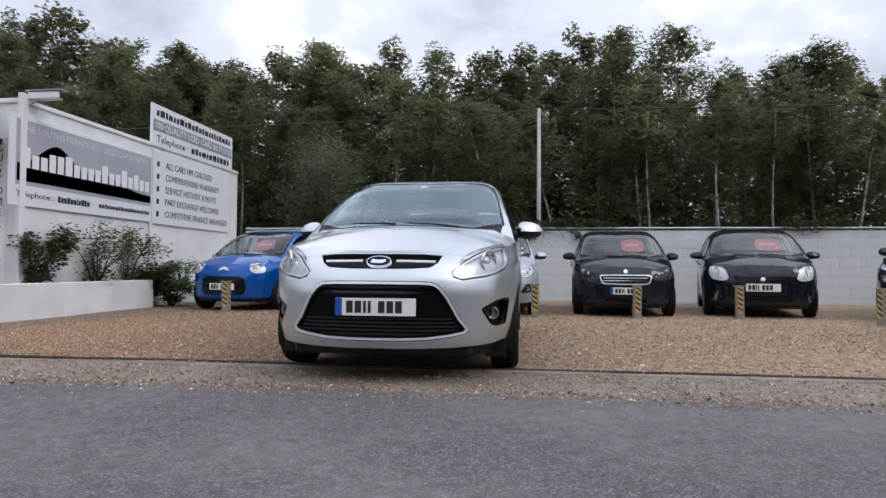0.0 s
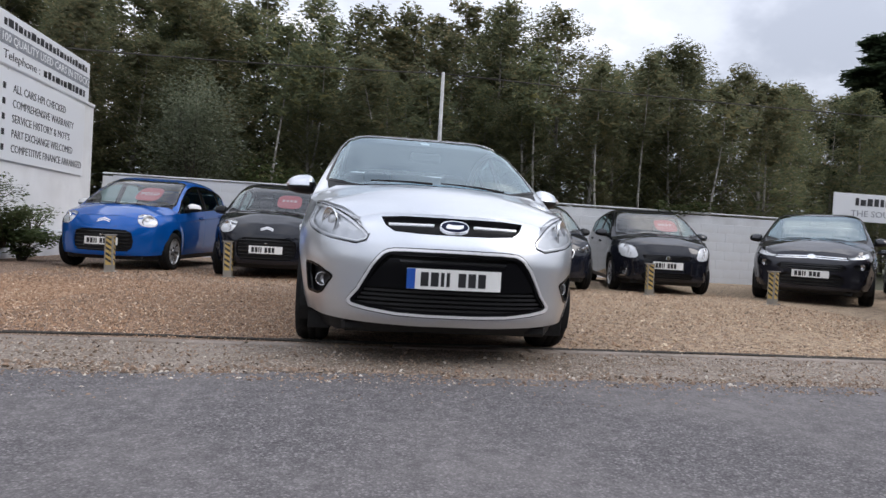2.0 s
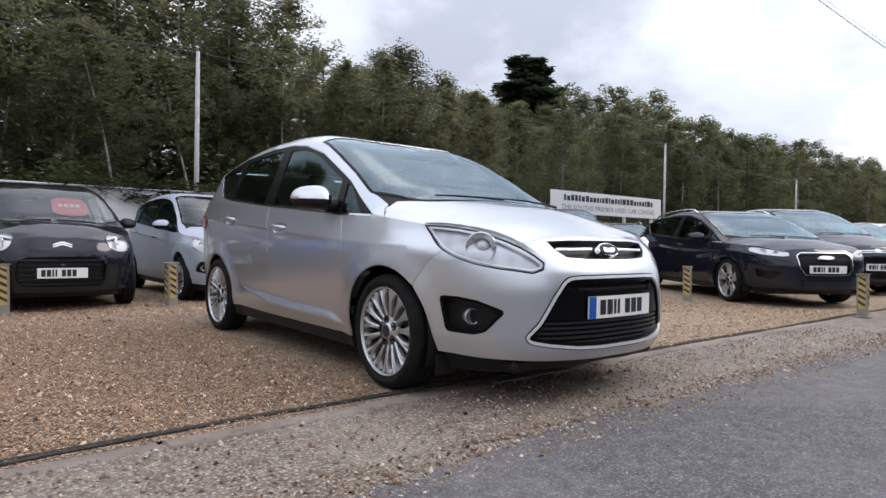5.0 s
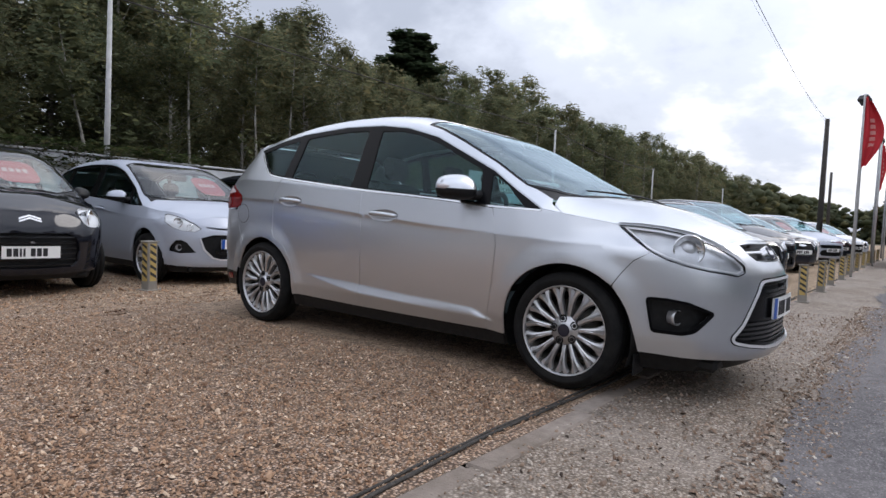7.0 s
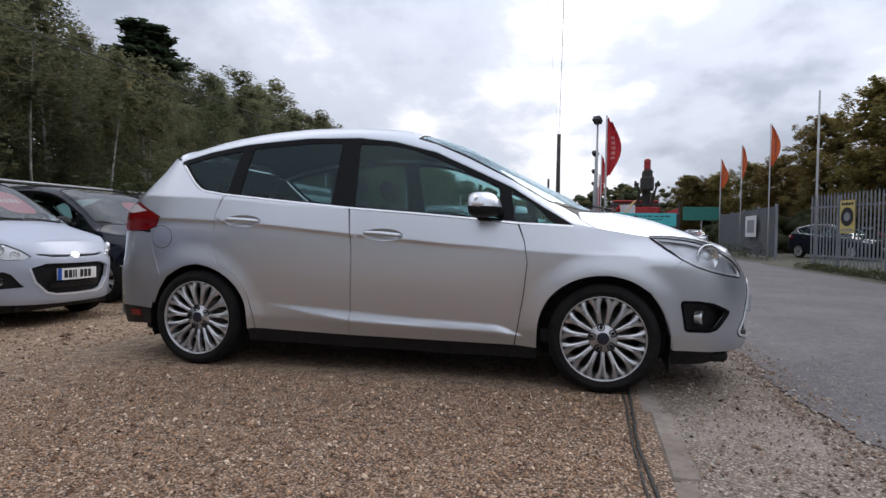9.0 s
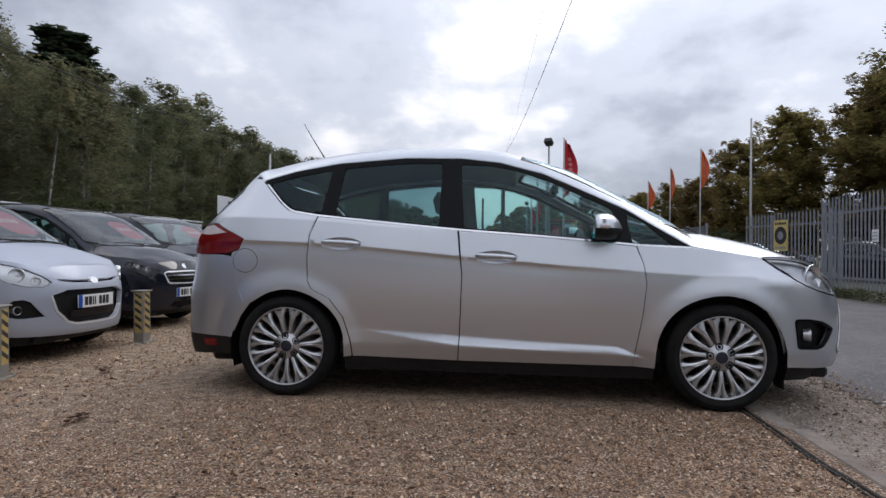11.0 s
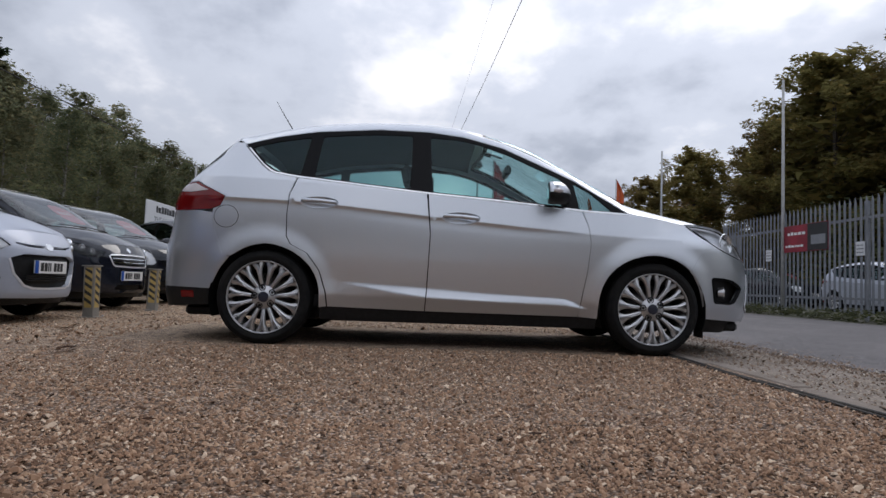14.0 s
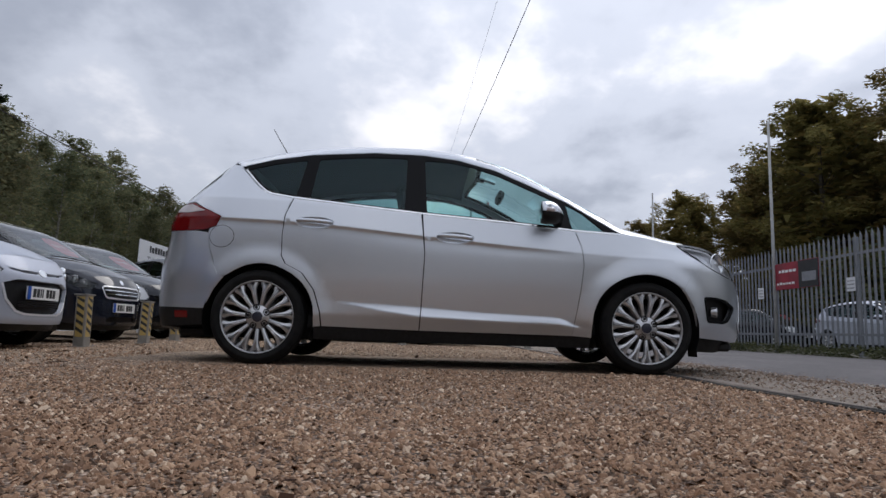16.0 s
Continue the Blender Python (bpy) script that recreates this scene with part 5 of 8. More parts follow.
        qp = [(3.952, 1.140), (4.10, 1.163)] + shift(WIN_TAIL, .012, -.006) + [(4.36, 1.385), (4.50, 1.392), (4.62, 1.398), (4.74, 1.25), (4.80, 1.10), (4.70, 1.10), (4.686, 1.097), (4.53, 1.040), (4.425, .996), (4.460, .925), (4.51, .905)] + shift(SEAM_R, -.004) + rounded(ARCH_R[::-1][3:]) + shift(DOOR_R[::-1][:-1], .004)
        quarter = sd("rear_quarter", qp, paint, lines=ln)
        if sp.get("flap"):
            ring = [(4.415 + .083 * math.cos(t), .856 + .074 * math.sin(t)) for t in np.arange(24) * math.pi / 12]
            if sg < 0:
                sd("fuel_flap", ring, paint, quarter, push=.0015, depth=.004)
                sd("flap_gap", offset_poly(ring, .004), M_TRIM, quarter, push=.0008, depth=.002, holes=[mirror_poly(ring)])
        lamp = sd("tail_lamp", TAIL_LAMP, M_REDLAMP, push=.006, depth=.02, label="red wrap-round tail lamp")
        sd("clear_lens", [(4.56, 1.035), (4.70, 1.083), (4.80, 1.075), (4.83, 1.03), (4.70, 1.02), (4.60, 1.03)], M_PALELAMP, lamp, push=.009, depth=.004)
        # side glass in one black surround
        tops = [(4.335, 1.378), (4.13, 1.438), (3.852, 1.491), (3.409, 1.529), (3.049, 1.526), (2.805, 1.496), (2.528, 1.421), (2.297, 1.315), (2.032, 1.192), (1.85, 1.078), (1.672, .972)]
        dlo = SILL + WIN_TAIL + tops
        g1 = offset_poly([(1.80, .985), (1.995, .995), (2.022, 1.152), (1.93, 1.098)], .014)
        g2 = [(2.075, 1.003), (2.245, 1.014), (2.627, 1.044), (3.020, 1.071), (3.048, 1.488), (2.86, 1.478), (2.70, 1.447), (2.50, 1.378), (2.30, 1.284), (2.12, 1.203)]
        g3 = [(3.175, 1.086), (3.466, 1.112), (3.835, 1.149), (3.805, 1.458), (3.60, 1.480), (3.40, 1.494), (3.172, 1.496)]
        g4 = [(3.930, 1.161), (4.075, 1.178), (4.118, 1.196), (4.180, 1.240), (4.295, 1.357), (4.11, 1.408), (3.885, 1.448)]
        hs = [eased(q) for q in (g1, g2, g3, g4)]
        sur = sd("window_surround", dlo, sp.get("surround", M_GLOSSBLACK), push=.001, holes=hs if sg > 0 else [mirror_poly(q) for q in hs])
        for q, gm in zip(hs, (M_GLASS, M_GLASS, sp.get("rear_glass", M_GLASSDARK), sp.get("rear_glass", M_GLASSDARK))):
            sd("window_pane", offset_poly(q, .006), gm, sur, push=-.006, depth=.0)
        if sp.get("chrome", True):
            lo = [(1.668, .960)] + shift(SILL[1:], 0, -.004) + shift(WIN_TAIL[:3], .004, -.002)
            up = shift(lo, -.001, .010)[:-1] + [(4.306, 1.352)]
            sd("chrome_strip", lo + up[::-1], M_CHROME, push=.005, depth=.01)
        sd("sill", [(1.875, .248), (1.998, .246), (3.05, .250), (3.762, .262), (3.762, .180), (1.875, .170)], M_TRIM, push=-.008, depth=.05)
        # arch liner and inner black skin behind the gaps
        for ya in (AXLE_F, AXLE_R):
            bm = bmesh.new()
            rows = []
            for i in range(17):
                t = math.pi * (-.12 + 1.24 * i / 16)
                rows.append([bm.verts.new(w3((sg * x, ya + .372 * math.cos(t), .315 + .372 * math.sin(t)))) for x in (.862, .62)])
            for q, p in zip(rows, rows[1:]):
                bm.faces.new((q[0], q[1], p[1], p[0]))
            cap = [r[1] for r in rows]
            bm.faces.new(cap)
            part("arch_liner", bm, M_TRIM, car, smooth=False)
        skin = [(1.25, .88), (1.66, .93), (1.98, .955), (3.05, 1.03), (3.94, 1.12), (4.40, 1.15), (4.45, .95), (4.42, .60)] + ARCH_R[::-1][3:] + [(3.75, .26), (1.88, .25)] + ARCH_F[1:8] + [(1.2, .65)]
        sd("inner_skin", skin, M_TRIM, push=-.022, depth=0)
    # --- rear ---
    L2 = S_END
    bt = [(4.385, .583), (4.430, .596), (4.462, .655), (4.500, .77), (4.520, .882), (4.60, .892), (4.88, .890), (4.93, .80), (5.2, .76), (L2, .75)]
    belt("rear_bumper", bt + [(2 * L2 - a, b) for a, b in bt[::-1][1:]] + [(2 * L2 - 4.456, .495), (2 * L2 - 4.505, .40), (2 * L2 - 4.52, .365), (L2, .385), (4.52, .365), (4.505, .40), (4.456, .495)], paint, step=BT, depth=.02)
    belt("rear_valance", [(4.525, .357), (4.83, .375), (L2, .378), (2 * L2 - 4.83, .375), (2 * L2 - 4.525, .357), (2 * L2 - 4.53, .255), (L2, .20), (4.53, .255)], M_TRIM, push=-.002, depth=.03)
    tg = [(4.64, 1.40), (4.745, 1.26), (4.81, 1.10), (4.91, 1.06), (4.92, .88), (5.2, .77), (L2, .76)]
    belt("tailgate", tg + [(2 * L2 - a, b) for a, b in tg[::-1][1:]] + [(2 * L2 - 5.0, 1.435), (L2, 1.45), (5.0, 1.435)], paint, step=BT, depth=.02)
    belt("rear_screen", [(4.90, 1.13), (4.84, 1.30), (5.0, 1.40), (L2, 1.41), (2 * L2 - 5.0, 1.40), (2 * L2 - 4.84, 1.30), (2 * L2 - 4.90, 1.13)], M_GLOSSBLACK, push=.003, depth=.004, label="dark rear screen glass")
    for q in (4.66, 2 * L2 - 4.66 - .1):
        belt("rear_reflector", [(q + .02, .30), (q + .12, .30), (q + .12, .345), (q + .02, .345)], M_REDLAMP, push=.004, depth=.006)
    # --- top ---
    bh = [(1.0, y) for y in np.linspace(-1.275, -2.06, 26)]
    fr = []
    for s in np.linspace(.52, 0, 12):
        p = belt_point(np.array([s]), lut("edge", np.array([s])), {})[0]
        fr.append((float(min(1, p[0] / np.interp(p[1], EY, EX))), float(p[1])))
    fr = [(x, y) for x, y in fr if y > -2.118]
    rear = xy_r([(0, -1.395), (.3, -1.375), (.5, -1.31), (.62, -1.22), (.70, -1.17), (.79, -1.19)])
    hbon = rear + bh + [(r_, y_) for r_, y_ in ((.8, -2.085), (.0, -2.105))]
    nose = hbon[:-1] + [(0, -2.105)]
    top("bonnet", nose + mirror_poly(nose[1:-1]), paint, depth=.02, label=sp.get("bonnet_label", ""))
    cow = xy_r([(0, -1.405), (.3, -1.385), (.5, -1.32), (.62, -1.23), (.745, -1.165), (.762, -1.08), (.762, -1.03)]) + xy_r([(.68, -1.10), (.51, -1.235), (.3, -1.30), (0, -1.32)])
    top("cowl", cow + mirror_poly(cow[1:-1]), M_TRIM, push=-.008, depth=.0)
    re = [(1.0, y) for y in np.linspace(-1.262, 1.60, 66)]
    pil = xy_r([(.785, -1.05)] + SCREEN_SIDE + SCREEN_TOP)
    rf = xy_r([(.80, -1.178), (.757, -1.158), (.768, -1.05)])
    halfroof = re[::-1] + rf + pil[1:]
    rear_edge = [(.9, 1.72), (.5, 1.735), (0, 1.74)]
    poly = halfroof + mirror_poly(halfroof)[1:] + [(-a, b) for a, b in rear_edge[:2]] + rear_edge[::-1]
    top("roof", poly, sp.get("roof", paint), depth=.02)
    sc = xy_r(SCREEN_LOW + SCREEN_SIDE + SCREEN_TOP)
    top("windscreen", sc + mirror_poly(sc[1:-1]), sp.get("screen", M_SCREEN), push=-.006, depth=0, label="curved windscreen reflecting the sky")
    inner = [(x, y + .04) for x, y in SCREEN_LOW[:3]] + [(.705, -1.03), (.738, -.95), (.716, -.78), (.684, -.57), (.645, -.33), (.618, -.175), (.54, -.185), (.27, -.22), (0, -.23)]
    top("screen_border", sc + mirror_poly(sc[1:-1]), M_GLOSSBLACK, push=-.0085, depth=0, holes=[xy_r(inner) + mirror_poly(xy_r(inner[1:-1]))])
    gasket = xy_r([(x * .985, y + .016) for x, y in SCREEN_LOW] + [(x - .020, y) for x, y in SCREEN_SIDE[:-1]] + [(.628, -.165)] + [(x * .97, y - .020) for x, y in SCREEN_TOP])
    top("screen_seal", sc + mirror_poly(sc[1:-1]), M_GLOSSBLACK, push=-.0035, depth=.004, holes=[gasket + mirror_poly(gasket[1:-1])])
    top("headliner", [(.93, y) for y in np.linspace(-.12, 1.55, 20)] + [(-.93, y) for y in np.linspace(1.55, -.12, 20)], M_HEADLINER, push=-.035, depth=0)
    # wipers
    for x0, x1, y0, y1 in ((.45, .02, -1.395, -1.335), (-.05, -.46, -1.40, -1.225)):
        bm = bmesh.new()
        q = [top_point(np.array([(x0 + (x1 - x0) * t) / np.interp(y0 + (y1 - y0) * t, EY, EX)]), np.array([y0 + (y1 - y0) * t]), .018)[0] for t in (0, .3, .6, 1)]
        add_tube(bm, [w3(p) for p in q], [.009, .007, .006, .004], 6)
        part("wiper", bm, M_TRIM, car, smooth=True)
    # mirrors
    for sg in (1, -1):
        bm = bmesh.new()
        bmesh.ops.create_uvsphere(bm, u_segments=20, v_segments=12, radius=1.0)
        for v in bm.verts:
            x, y, z = v.co
            e = (abs(x) ** 2.6 + abs(y) ** 2.6 + abs(z) ** 2.6) ** (1 / 2.6)
            x, y, z = x / e, y / e, z / e
            low = z < .02
            y = min(y, .42) if y > 0 else y * (1 - .25 * max(z, 0))
            v.co = w3((sg * (.985 + .110 * x), -.615 + .105 * y + .045 * x * (1 if y < 0 else .3), 1.070 + (.086 * z if z > 0 else .062 * z) * (1 - .16 * x)))
            v.tag = low
        cup = bm.copy()
        bmesh.ops.delete(bm, geom=[f for f in bm.faces if all(v.tag for v in f.verts)], context="FACES")
        for v in cup.verts:
            v.tag = v.co.z < w3((0, 0, 1.088))[2] or v.co.y > w3((0, -.59, 0))[1]
        bmesh.ops.delete(cup, geom=[f for f in cup.faces if not any(v.tag for v in f.verts)], context="FACES")
        for v in cup.verts:
            v.co.x -= sg * .002
        mir = part("door_mirror", bm, sp["mirror"] or paint, car, smooth=True)
        part("mirror_cup", cup, M_TRIM, mir, smooth=True)
        bm = bmesh.new()
        add_tube(bm, [w3((sg * .80, -.74, 1.035)), w3((sg * .88, -.69, 1.040)), w3((sg * .96, -.64, 1.048))], [.042, .030, .036], 8)
        part("mirror_base", bm, M_TRIM, mir, smooth=True)
        bm = box(sg * .975 - .070, sg * .975 + .070, -.575, -.5695, 1.036, 1.112, .002)
        for v in bm.verts:
            v.co = w3(v.co)
        part("mirror_glass", bm, M_CHROME, mir)
        if sp.get("indicator"):
            bm = bmesh.new()
            add_tube(bm, [w3((sg * 1.092, -.585, 1.080)), w3((sg * 1.083, -.625, 1.080)), w3((sg * 1.066, -.650, 1.078))], [.012, .016, .007], 8)
            part("indicator", bm, M_PALELAMP, mir, smooth=True)
    # wheels
    for sg in (1, -1):
        for ya in (AXLE_F, AXLE_R):
            yy = w3((0, ya, .3))[1]
            wheel_at(car, sg * sp["wheel_x"], yy, sp["radius"], sp["rim"], sp["wheel_w"], sp["spokes"], sg, sp.get("wheel_mats", WHEEL_MATS))
    # underside
    bm = bmesh.new()
    for a in ((-.60, .60, -2.05, 1.95, .17, .24), (-.60, .60, -2.0, -1.15, .24, .78), (-.80, .80, -.90, .90, .17, .25), (-.60, .60, 1.0, 1.95, .24, .62)):
        add_box(bm, *a, .02)
    for v in bm.verts:
        v.co = w3(v.co)
    part("underbody", bm, M_TRIM, car)
    # number plate, characters as bars
    pz, ph = face.get("plate", (.498, .111))
    s0 = .26
    plate = belt("number_plate", [(-s0, pz - ph / 2), (s0, pz - ph / 2), (s0, pz + ph / 2), (-s0, pz + ph / 2)], M_PLATE, push=face.get("plate_push", .012), depth=.012, step=(.05, .05), label="white front number plate with black bars")
    if face.get("euro", True):
        belt("plate_band", [(-s0, pz - ph / 2 + .001), (-s0 + .045, pz - ph / 2 + .001), (-s0 + .045, pz + ph / 2 - .001), (-s0, pz + ph / 2 - .001)], M_PLATEBLUE, plate, push=face.get("plate_push", .012) + .002, depth=.002)
    x = -s0 + (.075 if face.get("euro", True) else .04)
    for i, wd in enumerate((.042, .042, .018, .018, .042, .042, .042)):
        if i == 4:
            x += .034
        belt("plate_bar", [(x, pz - .038), (x + wd, pz - .038), (x + wd, pz + .038), (x, pz + .038)], M_BLACK, plate, push=face.get("plate_push", .012) + .002, depth=.002)
        x += wd + .013
    # badge: a plain shape
    bs, bz, bw, bh_, bmat = face.get("badge") or (0, .55, .02, .01, M_CHROME)
    ov = [(bs + bw * math.cos(t), bz + bh_ * math.sin(t)) for t in np.arange(20) * math.pi / 10]
    bad = belt("badge", ov, M_CHROME, push=face.get("badge_push", .02), depth=.03, step=(.03, .03))
    if bmat is not M_CHROME:
        belt("badge_field", [(bs + (bw - .005) * math.cos(t), bz + (bh_ - .0045) * math.sin(t)) for t in np.arange(20) * math.pi / 10], bmat, bad, push=face.get("badge_push", .02) + .003, depth=.004, step=(.03, .03))
        belt("badge_device", [(bs - bw * .62, bz - bh_ * .10), (bs - bw * .55, bz - bh_ * .36), (bs + bw * .30, bz - bh_ * .42), (bs + bw * .60, bz - bh_ * .12), (bs + bw * .60, bz + bh_ * .30), (bs - bw * .10, bz + bh_ * .20), (bs - bw * .45, bz + bh_ * .40)], M_BRIGHT, bad, push=face.get("badge_push", .02) + .005, depth=.003, step=(.03, .03))
    # --- cabin ---
    if sp["interior"]:
        def warped(bm):
            for v in bm.verts:
                v.co = w3(v.co)
            return bm
        part("dashboard", warped(box(-.72, .72, -1.10, -.62, .62, .97, .07)), M_DASH, car)
        part("cabin_floor", warped(box(-.74, .74, -1.0, 1.6, .26, .34)), M_DASH, car)
        bm = tube([Vector((-.37 + .175 * math.cos(t), -.48 - .07 * math.sin(t), .92 + .16 * math.sin(t))) for t in np.arange(25) * math.pi / 12], .016, 8, False)
        part("steering_wheel", warped(bm), M_DASH, car, smooth=True)
        for x in (-.37, .37):
            seat = part("front_seat", warped(box(x - .25, x + .25, -.30, .22, .34, .62, .06)), M_SEAT, car)
            bm = box(x - .24, x + .24, -.07, .07, 0, .60, .06, pose(0, .22, .56, -16, 0, 0))
            part("seat_back", warped(bm), M_SEAT, seat)
            bm = box(x - .13, x + .13, -.05, .05, .62, .80, .045, pose(0, .22, .56, -14, 0, 0))
            part("head_restraint", warped(bm), M_SEAT, seat)
        bench = part("rear_bench", warped(box(-.62, .62, .70, 1.20, .34, .60, .06)), M_SEAT, car)
        part("bench_back", warped(box(-.62, .62, -.06, .06, 0, .56, .05, pose(0, 1.22, .55, -14, 0, 0))), M_SEAT, bench)
        for x in (-.42, 0, .42):
            part("head_restraint", warped(box(x - .12, x + .12, -.045, .045, .57, .70, .04, pose(0, 1.22, .55, -14, 0, 0))), M_SEAT, bench)
        bm = box(-.13, .13, -.025, .025, -.04, .04, .018, pose(0, -.40, 1.385))
        part("rear_view_mirror", warped(bm), M_TRIM, car)
    if sp.get("sticker"):
        sx, sr = sp["sticker"]
        q = xy_r([(sx + sr * 1.05 * math.copysign(abs(math.cos(t)) ** .6, math.cos(t)), -.83 + sr * 1.25 * math.copysign(abs(math.sin(t)) ** .6, math.sin(t))) for t in np.arange(24) * math.pi / 12])
        st = top("price_sticker", q, M_REDSTICK, push=-.014, depth=.002, label="red oval price sticker inside the windscreen")
        if sp.get("sticker_bars", True):
            for kk in range(4):
                q = xy_r([(sx - .13 + .068 * kk, -.83), (sx - .085 + .068 * kk, -.83), (sx - .085 + .068 * kk, -.75), (sx - .13 + .068 * kk, -.75)])
                top("sticker_bar", q, M_PALEPINK, st, push=-.0125, depth=.001)
    return car


# ---------- the silver people carrier ----------
def sym(half):
    """Closes a half outline (from the middle line out and back) across the middle."""
    return half + mirror_poly([p for p in half if p[0] > 1e-6])


def both(poly):
    return [poly, mirror_poly(poly)]


UP_GRILLE = sym([(0, .839), (.30, .838), (.455, .829), (.41, .780), (.35, .748), (.2, .740), (0, .738)])
LOW_GRILLE = eased(sym([(0, .646), (.27, .645), (.385, .640), (.452, .556), (.532, .420), (.594, .356), (.576, .338), (.48, .322), (.31, .304), (.15, .299), (0, .298)]), .05)
FOG_HOLE = eased([(1.055, .543), (.95, .541), (.85, .527), (.715, .480), (.81, .384), (.87, .370), (1.02, .376)], .02)
HEADLIGHT = [(1.225, .903), (1.12, .902), (1.0, .892), (.90, .877), (.80, .856), (.70, .826), (.62, .795), (.55, .757), (.502, .722), (.512, .690), (.571, .672), (.66, .683), (.76, .694), (.87, .714), (.97, .742), (1.05, .776), (1.13, .828)]


def slats(z0, z1, n, half_width, push, material=M_SLAT, t=.009):
    out = []
    for i in range(n):
        z = z0 + (z1 - z0) * i / max(1, n - 1)
        w = half_width(z)
        out.append(([(-w, z - t), (w, z - t), (w, z + t * .4), (-w, z + t * .4)], material, push))
    return out


def low_half(z):
    return float(np.interp(z, [.298, .304, .322, .341, .362, .42, .556, .616, .64], [.15, .31, .47, .56, .57, .52, .44, .40, .36])) - .012


MAIN_FACE = dict(
    headlight=HEADLIGHT,
    bumper_top=[(.600, .808), (.545, .760), (.496, .722), (.506, .686), (.571, .667), (.66, .678), (.76, .689), (.87, .709), (.97, .737), (1.035, .766)],
    wing_front=[(1.062, .780), (1.139, .831), (1.234, .900)],
    holes=[UP_GRILLE, LOW_GRILLE] + both(FOG_HOLE),
    black=[offset_poly(UP_GRILLE, .02), offset_poly(LOW_GRILLE, .02)] + [offset_poly(q, .02) for q in both(FOG_HOLE)],
    patches=[([(.115, .790), (.395, .786), (.398, .795), (.115, .799)], M_BRIGHT, -.008), ([(-.395, .786), (-.115, .790), (-.115, .799), (-.398, .795)], M_BRIGHT, -.008)]
    + slats(.327, .425, 5, low_half, -.016) + slats(.592, .628, 2, lambda z: .365, -.016)
    + [(sym([(0, .578), (.25, .578), (.29, .565), (.31, .60), (.345, .604), (.395, .572), (.500, .440), (.3, .437), (0, .436)]), M_GLOSSBLACK, -.012)],
    bulbs=[(.850, .792, .080)], bulb_push=-.032, bulb_mat=M_LAMPGREY, lamp_back=M_LAMPGREY, lamp_trim=True,
    fog=(.897, .447, .042),
    plate=(.498, .111), plate_push=.014, badge=(0, .792, .082, .034, M_BLUEOVAL), badge_push=.012)

main_car = build_car("people_carrier", "silver metallic people carrier standing across the gravel edge", "car",
                     dict(paint=M_SILVER, face=MAIN_FACE, strip=True, radius=.318, rim=.243, spokes=15, wheel_w=.205, wheel_x=.795, detail=1.5, flap=True, indicator=True), pose(0, 0, 0))


def main_car_extras():
    patch("grille_frame", offset_poly(LOW_GRILLE, -.001), lambda u, v: belt_point(u, v, {}, -.003), M_GLOSSBLACK, main_car, (.03, .03), [offset_poly(LOW_GRILLE, -.018)], (), .045, "", None, None, .02)
    patch("grille_frame", offset_poly(UP_GRILLE, -.001), lambda u, v: belt_point(u, v, {}, -.003), M_GLOSSBLACK, main_car, (.03, .03), [offset_poly(UP_GRILLE, -.006)], (), .05, "", None, None, .02)
    patch("surround_gap", offset_poly(LOW_GRILLE, .017), lambda u, v: belt_point(u, v, {}, .003), M_GLOSSBLACK, main_car, (.03, .03), [offset_poly(LOW_GRILLE, .006)], (), .01, "", None, None, .02)
    q = offset_poly(LOW_GRILLE, .012)
    patch("grille_surround", q, lambda u, v: belt_point(u, v, {}, .009), M_BRIGHT, main_car, (.03, .03), [offset_poly(LOW_GRILLE, -.002)], (), .02, "bright silver grille surround", None, None, .02)
    for f in both(FOG_HOLE):
        patch("fog_surround", offset_poly(f, .007), lambda u, v: belt_point(u, v, {}, .003), M_GLOSSBLACK, main_car, (.03, .03), [offset_poly(f, -.006)], (), .02, "", None, None, .02)
    base = top_point(np.array([.0]), np.array([1.30]), 0.0)[0]
    bm = tube([Vector(base) + Vector((0, 0, -.01)), Vector(base) + Vector((0, .02, .03)), Vector(base) + Vector((0, .16, .25)), Vector(base) + Vector((0, .22, .35))], [.016, .006, .003, .002], 6)
    part("aerial", bm, M_TRIM, main_car, smooth=True)
    q = xy_r([(-.035, -.36), (.035, -.36), (.035, -.27), (-.035, -.27)])
    patch("screen_tag", q, lambda u, v: top_point(u, v, -.016), M_WHITE, main_car, (.05, .05), (), (), .001)
    q = xy_r([(-.05, -.27), (.05, -.27), (.06, -.20), (-.06, -.20)])
    patch("sensor_cover", q, lambda u, v: top_point(u, v, -.02), M_TRIM, main_car, (.05, .05), (), (), .01)
    # mud flaps behind the front wheels
    for x in (-.74, .74):
        part("air_deflector", box(x - .07, x + .07, -1.70, -1.69, .13, .24, .003), M_TRIM, main_car)


main_car_extras()


# ---------- other cars ----------
def make_warp(yk, zk, kx):
    ty, tz = smooth_table(yk, 8), smooth_table(zk, 8)
    return lambda p: np.stack([p[..., 0] * kx, np.interp(p[..., 1], *ty), np.interp(p[..., 2], *tz)], -1)


